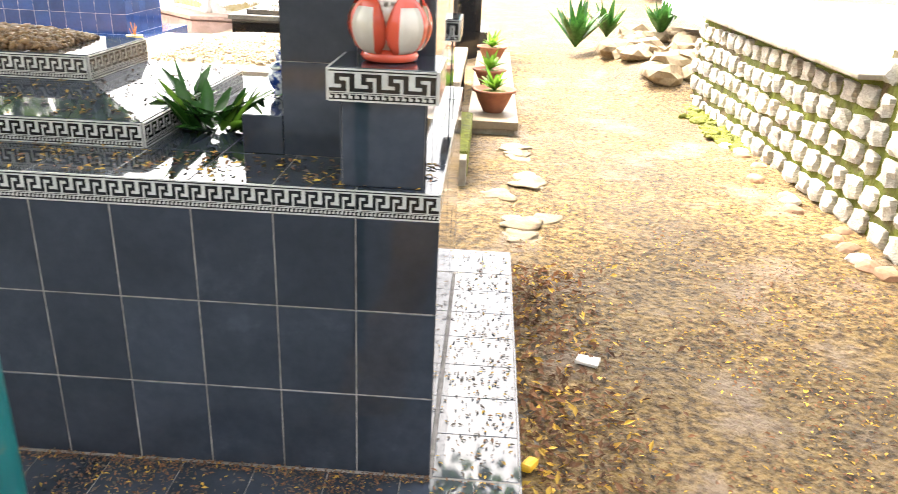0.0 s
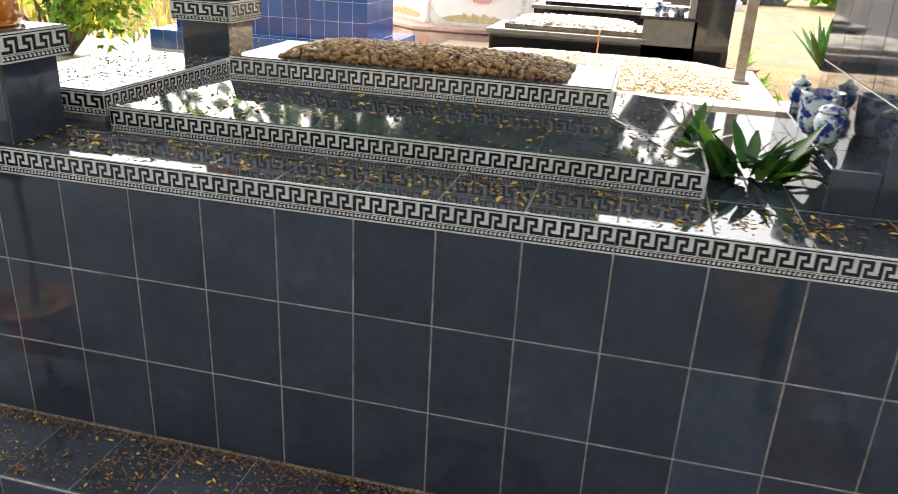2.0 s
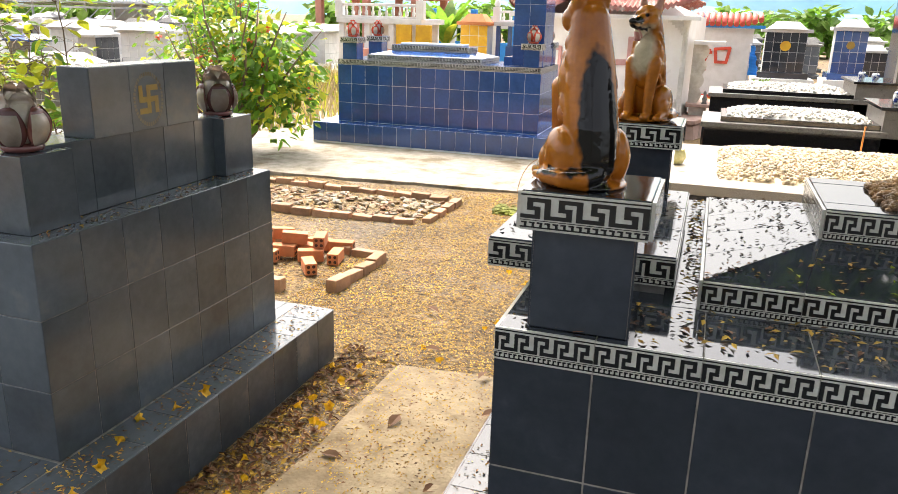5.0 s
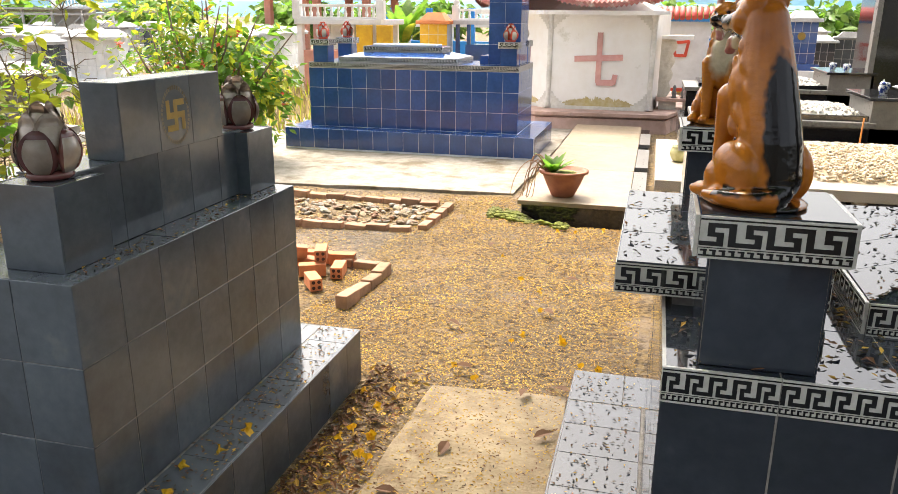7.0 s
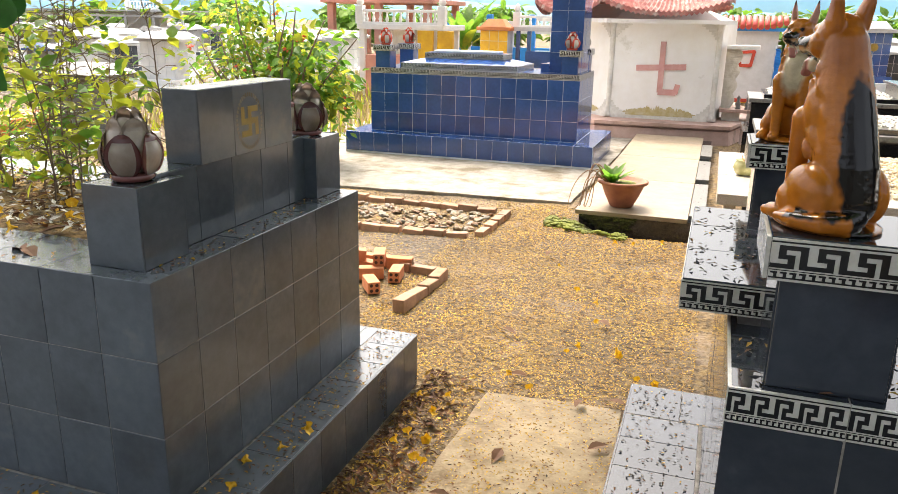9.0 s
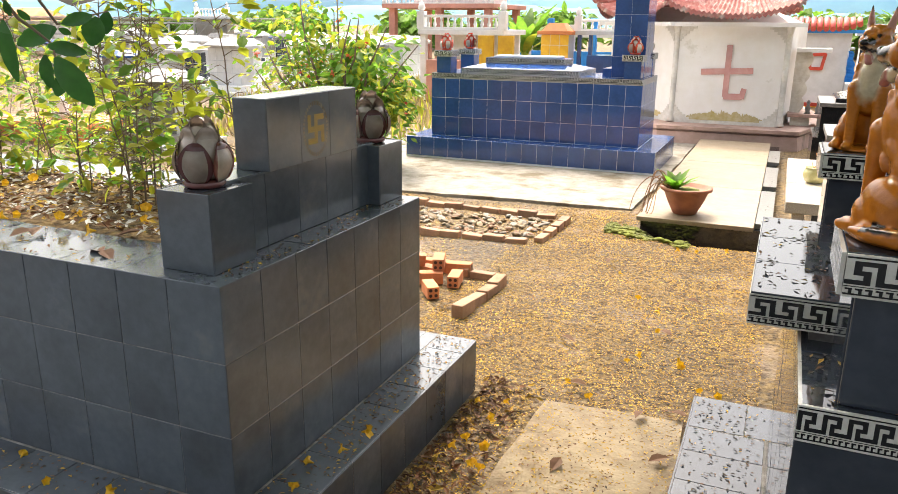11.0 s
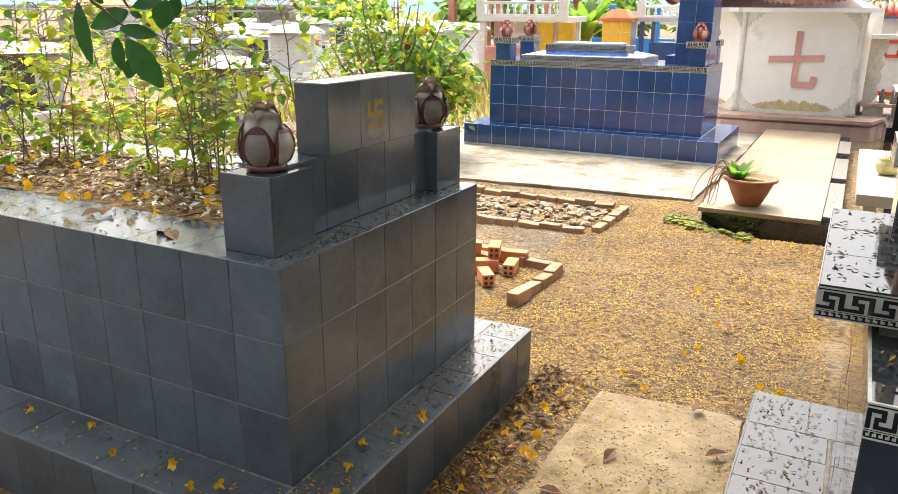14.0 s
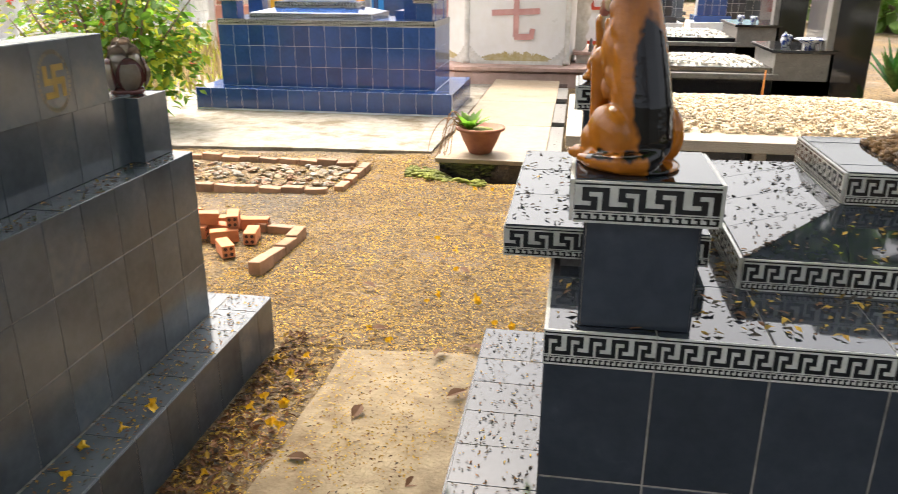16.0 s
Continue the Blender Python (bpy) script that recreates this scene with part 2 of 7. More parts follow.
M_WALLB = mat("dark_unseen_backdrop", (0.09, 0.10, 0.10), (0.07, 0.075, 0.075), 3, 0.9)
M_TRIMW = mat("ornate_white_trim", (0.70, 0.68, 0.63), (0.60, 0.57, 0.50), 20, 0.85, bump=0.006, bscale=40)


def dog_material():
    """Glossy glaze whose colours were brushed on: they come from the mesh's colour layer."""
    m = mat("brushed_ceramic_glaze", (1, 1, 1), (0.72, 0.70, 0.68), 22, 0.06, ior=1.42, patch=0.12, bump=0.002, bscale=34)
    N, Lk = m.node_tree.nodes, m.node_tree.links.new
    b = N["Principled BSDF"]
    tone = b.inputs["Base Color"].links[0].from_socket
    at = N.new("ShaderNodeAttribute")
    at.attribute_name = "glaze"
    mx = N.new("ShaderNodeMix")
    mx.data_type, mx.blend_type = "RGBA", "MULTIPLY"
    mx.inputs[0].default_value = 1.0
    Lk(at.outputs["Color"], mx.inputs[6])
    Lk(tone, mx.inputs[7])
    Lk(mx.outputs[2], b.inputs["Base Color"])
    return m


M_DOG = dog_material()


# ---- mesh helpers ----
def finish(name, bm, material, smooth=False):
    me = bpy.data.meshes.new(name)
    bm.to_mesh(me)
    bm.free()
    for mm in (material if isinstance(material, (list, tuple)) else [material]):
        me.materials.append(mm)
    if smooth:
        me.polygons.foreach_set("use_smooth", [True] * len(me.polygons))
    return me


def part(name, bm, material, parent, label="", smooth=False, at=None):
    """One mesh object under a thing or a part."""
    me = finish(name, bm, material, smooth) if isinstance(bm, bmesh.types.BMesh) else bm
    ob = new(name, me)
    ob.parent = parent
    if at is not None:
        ob.matrix_basis = at
    if label:
        ob["label"] = label
    return ob


def thing(name, label, category, at=(0, 0, 0), rz=0.0, group="", kind=""):
    ob = new(name)
    ob.empty_display_size = 0.1
    ob.matrix_basis = pose(*at, 0, 0, rz)
    return tagged(ob, label, category, group, kind)


def solid(name, bm, material, label, category, at=None, group="", kind="", smooth=False):
    ob = new(name, finish(name, bm, material, smooth) if isinstance(bm, bmesh.types.BMesh) else bm)
    if at is not None:
        ob.matrix_basis = at
    return tagged(ob, label, category, group, kind)


def box(bm, x0, x1, y0, y1, z0, z1, bevel=0.0, mi=0, seg=2):
    g = bmesh.ops.create_cube(bm, size=1.0, matrix=Matrix.Translation(((x0 + x1) / 2, (y0 + y1) / 2, (z0 + z1) / 2)) @ Matrix.Diagonal((x1 - x0, y1 - y0, z1 - z0, 1)))
    faces = {f for v in g["verts"] for f in v.link_faces}
    for f in faces:
        f.material_index = mi
    if bevel:
        bmesh.ops.bevel(bm, geom=list({e for f in faces for e in f.edges}), offset=bevel, segments=seg, profile=0.5, affect="EDGES", clamp_overlap=True)
    return bm


def B(*a, **k):
    return box(bmesh.new(), *a, **k)


def lathe(bm, prof, seg=24, mi=0, at=(0, 0, 0)):
    rings = []
    for r, z in prof:
        rings.append([bm.verts.new((at[0] + r * math.cos(2 * math.pi * i / seg), at[1] + r * math.sin(2 * math.pi * i / seg), at[2] + z)) for i in range(seg)])
    for a, b in zip(rings, rings[1:]):
        for i in range(seg):
            f = bm.faces.new((a[i], a[(i + 1) % seg], b[(i + 1) % seg], b[i]))
            f.material_index, f.smooth = mi, True
    for ring, flip in ((rings[0], True), (rings[-1], False)):
        f = bm.faces.new(ring[::-1] if flip else ring)
        f.material_index = mi
    return bm


def tube(bm, pts, radii, seg=8, mi=0):
    """A tapered tube along points."""
    pts = [Vector(p) for p in pts]
    rings = []
    for i, p in enumerate(pts):
        d = (pts[min(i + 1, len(pts) - 1)] - pts[max(i - 1, 0)]).normalized()
        a = d.cross(Vector((0.31, 0.87, 0.39))).normalized()
        b = d.cross(a)
        r = radii[i] if isinstance(radii, (list, tuple)) else radii
        rings.append([bm.verts.new(p + r * (math.cos(2 * math.pi * k / seg) * a + math.sin(2 * math.pi * k / seg) * b)) for k in range(seg)])
    for a, b in zip(rings, rings[1:]):
        for k in range(seg):
            f = bm.faces.new((a[k], b[k], b[(k + 1) % seg], a[(k + 1) % seg]))
            f.smooth, f.material_index = True, mi
    for ring in (rings[0], rings[-1][::-1]):
        bm.faces.new(ring).material_index = mi
    return bm


def spread(name, verts, faces, mats, materials, mids=None):
    """Many copies of a small shape in one mesh: mats is an array of 4 x 4 matrices."""
    v = np.c_[np.array(verts, float), np.ones(len(verts))]
    allv = np.einsum("nij,kj->nki", np.array(mats), v)[:, :, :3].reshape(-1, 3)
    k = len(verts)
    allf = [tuple(i + j * k for i in f) for j in range(len(mats)) for f in faces]
    me = bpy.data.meshes.new(name)
    me.from_pydata(allv.tolist(), [], allf)
    for mm in materials:
        me.materials.append(mm)
    if mids is not None:
        me.polygons.foreach_set("material_index", np.repeat(np.array(mids, dtype=np.int32), len(faces)))
    me.update()
    return me


FLAKE = ([(0, -0.5, 0), (0.22, 0, 0.10), (0, 0.5, 0), (-0.22, 0, 0.06)], [(0, 1, 2), (0, 2, 3)])
LEAF = ([(0, 0, 0), (0.24, 0.3, 0.04), (0.26, 0.55, 0.03), (0, 1, -0.10), (-0.26, 0.55, 0.03), (-0.24, 0.3, 0.04), (0, 0.42, -0.02)], [(0, 1, 6), (1, 2, 6), (2, 3, 6), (3, 4, 6), (4, 5, 6), (5, 0, 6)])
_ico = bmesh.new()
bmesh.ops.create_icosphere(_ico, subdivisions=1, radius=0.5)
_ico.verts.ensure_lookup_table()
PEBBLE = ([tuple(v.co) for v in _ico.verts], [tuple(v.index for v in f.verts) for f in _ico.faces])
_ico.free()
_ball = bmesh.new()
bmesh.ops.create_uvsphere(_ball, u_segments=20, v_segments=14, radius=0.5)
_ball.verts.ensure_lookup_table()
BALL = ([tuple(v.co) for v in _ball.verts], [tuple(v.index for v in f.verts) for f in _ball.faces])
_ball.free()
rng = np.random.default_rng(7)


def euler(rx, ry, rz):
    return np.array(Euler((rx, ry, rz)).to_matrix().to_4x4())


def placed(p, s, rx=0.0, ry=0.0, rz=0.0):
    m = euler(rx, ry, rz)
    m[:3, :3] = m[:3, :3] * np.array(s)
    m[:3, 3] = p
    return m


def litter(name, count, spot, size, materials, weights, label, flat=0.35):
    ms, ids = [], []
    for _ in range(count):
        p = spot()
        if p is None:
            continue
        s = size * rng.uniform(0.6, 1.5)
        ms.append(placed(p, (s, s, s * rng.uniform(0.5, 2)), rng.uniform(-flat, flat), rng.uniform(-flat, flat), rng.uniform(0, 6.28)))
        ids.append(int(np.searchsorted(np.cumsum(weights), rng.uniform())) % len(materials))
    return tagged(new(name, spread(name, *FLAKE, ms, materials, ids)), label, "litter", kind="stuff")


def leaf_mesh(name, spots, size, material, droop=0.6):
    """Leaves at spots (place, outward direction)."""
    ms = []
    for p, d in spots:
        s = size * rng.uniform(0.6, 1.25)
        yaw = math.atan2(-d[0], d[1]) + rng.normal(0, 0.5)
        ms.append(placed(p, (s, s, s), rng.normal(-0.25, droop), rng.normal(0, 0.5), yaw))
    mm = material if isinstance(material, (list, tuple)) else [material]
    return spread(name, *LEAF, ms, mm, rng.integers(0, len(mm), len(ms)))


# ---- tiles ----
_cache = {}


def tile_mesh(w, h, th, material):
    key = (round(w, 4), round(h, 4), round(th, 4), material.name)
    if key not in _cache:
        e = 0.0012
        v = [(0, 0, 0), (w, 0, 0), (w, h, 0), (0, h, 0), (0, 0, th - e), (w, 0, th - e), (w, h, th - e), (0, h, th - e),
             (e, e, th), (w - e, e, th), (w - e, h - e, th), (e, h - e, th)]
        f = [(8, 9, 10, 11)] + [(a, (a + 1) % 4, (a + 1) % 4 + 4, a + 4) for a in range(4)] + [(a + 4, (a + 1) % 4 + 4, (a + 1) % 4 + 8, a + 8) for a in range(4)]
        me = bpy.data.meshes.new("tile")
        me.from_pydata(v, [], f)
        me.materials.append(material)
        _cache[key] = me
    return _cache[key]


def frame_at(o, u, v):
    u, v = Vector(u), Vector(v)
    n = u.cross(v)
    return Matrix(((u.x, v.x, n.x, o[0]), (u.y, v.y, n.y, o[1]), (u.z, v.z, n.z, o[2]), (0, 0, 0, 1)))


def tiles(parent, o, u, v, us, vs, material, gap=0.0026, th=0.006, name="tile"):
    """Tiles between the given joint lines us and vs, on the plane through o along u and v."""
    m = frame_at(o, u, v)
    for a, b in zip(us, us[1:]):
        for c, d in zip(vs, vs[1:]):
            t = part(name, tile_mesh(b - a - gap, d - c - gap, th, material), None, parent)
            t.matrix_basis = m @ Matrix.Translation((a + gap / 2, c + gap / 2, 0)) @ pose(0, 0, 0, random.uniform(-0.12, 0.12), random.uniform(-0.12, 0.12), 0)


def steps(length, pitch):
    """Joint lines at the given pitch, the cut piece last."""
    out = [i * pitch for i in range(int(length / pitch + 0.35) + 1)]
    if length - out[-1] > 0.3 * pitch:
        out.append(length)
    else:
        out[-1] = length
    return out


def key_mesh(w, h, n, mirrored=False):
    """A border tile: a pale plate with a black Greek key, a line above and a small fret below."""
    key = ("key", round(w, 4), round(h, 4), n, mirrored)
    if key in _cache:
        return _cache[key]
    bm = B(0.0008, w - 0.0008, 0, h, 0, 0.007)
    z = 0.0076

    def quad(x0, x1, y0, y1):
        if mirrored:
            x0, x1 = w - x1, w - x0
        bm.faces.new([bm.verts.new(c) for c in ((x0, y0, z), (x1, y0, z), (x1, y1, z), (x0, y1, z))]).material_index = 1
    quad(0.001, w - 0.001, h * 0.915, h * 0.955)
    quad(0.001, w - 0.001, h * 0.255, h * 0.275)
    p = w / n
    y0, y1 = h * 0.31, h * 0.86
    for i in range(n):
        for a, b, c, d in ((0.02, 0.22, 0, 1), (0.22, 0.78, 0, 0.2), (0.58, 0.78, 0.2, 0.6), (0.34, 0.58, 0.4, 0.6), (0.34, 0.53, 0.6, 1), (0.53, 1.02, 0.8, 1)):
            quad(min(w - 0.001, (i + a) * p), min(w - 0.001, (i + b) * p), y1 - d * (y1 - y0), y1 - c * (y1 - y0))
    k = n * 4
    q = w / k
    for i in range(k):
        quad(i * q + 0.0002, (i + 0.75) * q, h * 0.18, h * 0.225)
        quad((i + 0.05) * q, (i + 0.4) * q, h * 0.10, h * 0.18)
    quad(0.001, w - 0.001, h * 0.06, h * 0.10)
    _cache[key] = finish("border_tile", bm, [M_BWHITE, M_BBLACK])
    return _cache[key]


def border(parent, o, u, length, h, n=5, pitch=0.202, mirrored=False):
    """A row of border tiles along u, their foot at o; the outward side is u x up."""
    k = max(1, round(length / pitch))
    w = length / k
    m = frame_at(o, u, (0, 0, 1))
    for i in range(k):
        part("border_tile", key_mesh(w, h, n, mirrored), None, parent, at=m @ Matrix.Translation((i * w, 0, 0)))


# ---- ground ----
def smooth(a, b, t):
    t = min(1, max(0, (t - a) / (b - a)))
    return t * t * (3 - 2 * t)


def ground_z(x, y):
    z = 0.12 * smooth(-0.7, 0.05, x)
    z -= 0.14 * smooth(-4.12, -3.75, x) * smooth(2.75, 3.0, -x) * smooth(6.70, 6.92, y) * smooth(-7.5, -7.3, -y)
    r = math.hypot(x + 2, y - 4)
    if r < 14:
        z += 0.016 * noise.noise(Vector((x * 1.3, y * 1.3, 0))) + 0.010 * noise.noise(Vector((x * 5, y * 5, 3)))
        if x > 0.2:
            z += 0.022 * noise.noise(Vector((x * 2.6, y * 2.6, 8)))
            z += 0.30 * smooth(1.2, 2.2, x) * smooth(7.4, 9.0, y) * smooth(-13, -11, -y)
    return z


def axis(lo, hi, d, far):
    out = [lo + i * d for i in range(int((hi - lo) / d) + 1)]
    s, left, right = d, [lo], [out[-1]]
    while right[-1] < far:
        s *= 1.5
        right.append(right[-1] + s)
        left.append(left[-1] - s)
    return left[:0:-1] + out + right[1:]


gx, gy = axis(-8, 4, 0.08, 1500), axis(-2, 12, 0.08, 1500)
gv = [(x, y, ground_z(x, y)) for y in gy for x in gx]
gw = len(gx)
gf = [(j * gw + i, j * gw + i + 1, (j + 1) * gw + i + 1, (j + 1) * gw + i) for j in range(len(gy) - 1) for i in range(gw - 1)]
gme = bpy.data.meshes.new("ground")
gme.from_pydata(gv, [], gf)
gme.materials.append(M_SOIL)
gme.polygons.foreach_set("use_smooth", [True] * len(gme.polygons))
tagged(new("ground", gme), "tan earth ground strewn with dry yellow leaflets", "ground", kind="structure")

# the cement floor round the blue tomb, and the worn cement pad in the alley
def rough_slab(name, pts, z0, z1, material, label, category, cuts=5):
    bm = bmesh.new()
    f = bm.faces.new([bm.verts.new((x, y, z1)) for x, y in pts])
    ex = bmesh.ops.extrude_face_region(bm, geom=[f])
    for v in [g for g in ex["geom"] if isinstance(g, bmesh.types.BMVert)]:
        v.co.z = z0
    bmesh.ops.recalc_face_normals(bm, faces=bm.faces)
    bmesh.ops.subdivide_edges(bm, edges=[e for e in bm.edges if abs(e.verts[0].co.z - e.verts[1].co.z) < 1e-6], cuts=cuts)
    for v in bm.verts:
        d = Vector((noise.noise(v.co * 3), noise.noise(v.co * 3 + Vector((9, 0, 0))), 0)) * 0.03
        v.co += d
    return solid(name, bm, material, label, category, kind="structure")


rough_slab("pavement_1", [(-9.4, 7.62), (-8, 7.50), (-6.6, 7.52), (-5.4, 7.66), (-4.25, 7.72), (-4.2, 9), (-4.15, 12.6), (-9.4, 12.6)], -0.1, 0.03, M_CONC, "pale worn cement floor with damp brown stains", "pavement")
rough_slab("pavement_2", [(-3.95, 2.1), (-3.91, 2.7), (-3.90, 3.1), (-3.89, 3.56), (-3.6, 3.6), (-3.25, 3.62), (-3.2, 3.0), (-3.18, 2.1), (-3.18, 1.2), (-3.98, 1.2)], -0.1, 0.028, M_PAD, "worn cement pad in the alley between two tombs", "pavement")


# Two unseen dark slabs, added to keep reflections in the tomb fronts dark.
rough_slab("reflection_floor_west", [(-8.5, -4.5), (-8.5, 1.45), (-6, 1.43), (-4.2, 1.46), (-3.3, 1.22), (-3.2, 1.40), (-1, 1.41), (-0.3, 1.40), (-0.25, -4.5)], -0.1, 0.024, M_DARKFLOOR, "added unseen dark floor that the tombs' tiles reflect", "pavement")
rough_slab("reflection_floor_east", [(-0.22, 1.40), (0.2, 1.38), (2.1, 1.30), (2.1, -4.5), (-0.22, -4.5)], -0.1, 0.145, M_DARKFLOOR, "added unseen dark floor at the path's near end", "pavement")


# ---- tiled tomb, built twice ----
def pedestal(tomb, x, y, z, wall, caps=True, turn=1):
    """A square tiled post, 0.2 m wide, with a bordered cap; (x, y) is its middle."""
    h = 0.21
    p = part("pedestal", B(x - 0.098, x + 0.098, y - 0.098, y + 0.098, z, z + h + 0.01), M_GROUT, tomb)
    a = 0.098
    for o, u in (((x - a, y - a, z), (1, 0, 0)), ((x + a, y - a, z), (0, 1, 0)), ((x + a, y + a, z), (-1, 0, 0)), ((x - a, y + a, z), (0, -1, 0))):
        tiles(p, o, u, (0, 0, 1), [0, 0.196], [0, h], wall, gap=0.002, th=0.004)
    c = 0.122
    cap = part("cap", B(x - c + 0.001, x + c - 0.001, y - c + 0.001, y + c - 0.001, z + h, z + h + 0.072), M_BWHITE, tomb, "cap faced with Greek key border tiles")
    for o, u in (((x - c, y - c, z + h), (1, 0, 0)), ((x + c, y - c, z + h), (0, 1, 0)), ((x + c, y + c, z + h), (-1, 0, 0)), ((x - c, y + c, z + h), (0, -1, 0))):
        border(cap, o, u, 2 * c, 0.074, n=4, pitch=2 * c, mirrored=True)
    tiles(cap, (x - c, y - c, z + h + 0.071), (1, 0, 0), (0, 1, 0), [0, 2 * c], [0, 2 * c], wall, gap=0.002, th=0.005)
    return z + h + 0.077


def hip(tomb, x0, x1, y0, y1, z0, inset_x, inset_y, rise, wall, bh=0.068):
    """A bordered step whose tiled top slopes up to the step above."""
    core = part("tier", B(x0 + 0.004, x1 - 0.004, y0 + 0.004, y1 - 0.004, z0, z0 + bh), M_GROUTD, tomb)
    border(core, (x0, y0, z0), (1, 0, 0), x1 - x0, bh)
    border(core, (x1, y0, z0), (0, 1, 0), y1 - y0, bh)
    border(core, (x1, y1, z0), (-1, 0, 0), x1 - x0, bh)
    border(core, (x0, y1, z0), (0, -1, 0), y1 - y0, bh)
    zb, zt = z0 + bh + 0.002, z0 + bh + rise
    cx0, cx1, cy0, cy1 = x0 + inset_x, x1 - inset_x, y0 + inset_y, y1 - inset_y
    for axis_x, lo, hi, ti, edge, inner in ((True, x0, x1, (cx0, cx1), y0, cy0), (True, x0, x1, (cx0, cx1), y1, cy1), (False, y0, y1, (cy0, cy1), x0, cx0), (False, y0, y1, (cy0, cy1), x1, cx1)):
        js = [lo + s for s in steps(hi - lo, 0.202)]
        for a, b in zip(js, js[1:]):
            ta, tb = min(max(a, ti[0]), ti[1]), min(max(b, ti[0]), ti[1])
            pts = [(a, edge, zb), (b, edge, zb), (tb, inner, zt), (ta, inner, zt)]
            if not axis_x:
                pts = [(q, p, z) for p, q, z in pts]
            mid = sum((Vector(p) for p in pts), Vector()) / 4
            pts = [Vector(p) + (mid - Vector(p)).normalized() * 0.0022 for p in pts]
            if (pts[2] - pts[3]).length < 0.004:
                pts = pts[:3]
            bm = bmesh.new()
            f = bm.faces.new([bm.verts.new(p) for p in pts])
            if f.normal.z < 0 or (f.normal_update() or f.normal.z < 0):
                f.normal_flip()
            ex = bmesh.ops.extrude_face_region(bm, geom=[f])
            for v in [g for g in ex["geom"] if isinstance(g, bmesh.types.BMVert)]:
                v.co.z -= 0.008
            bmesh.ops.recalc_face_normals(bm, faces=bm.faces)
            part("tile", bm, wall, core)
    # bedding under the sloping tiles
    bm = bmesh.new()
    lo = [bm.verts.new(p) for p in ((x0 + 0.006, y0 + 0.006, zb - 0.006), (x1 - 0.006, y0 + 0.006, zb - 0.006), (x1 - 0.006, y1 - 0.006, zb - 0.006), (x0 + 0.006, y1 - 0.006, zb - 0.006))]
    hi = [bm.verts.new(p) for p in ((cx0, cy0, zt - 0.005), (cx1, cy0, zt - 0.005), (cx1, cy1, zt - 0.005), (cx0, cy1, zt - 0.005))]
    for i in range(4):
        bm.faces.new((lo[i], lo[(i + 1) % 4], hi[(i + 1) % 4], hi[i]))
    bm.faces.new(hi)
    part("bedding", bm, M_GROUTD, core)
    return zt, (cx0, cx1, cy0, cy1)


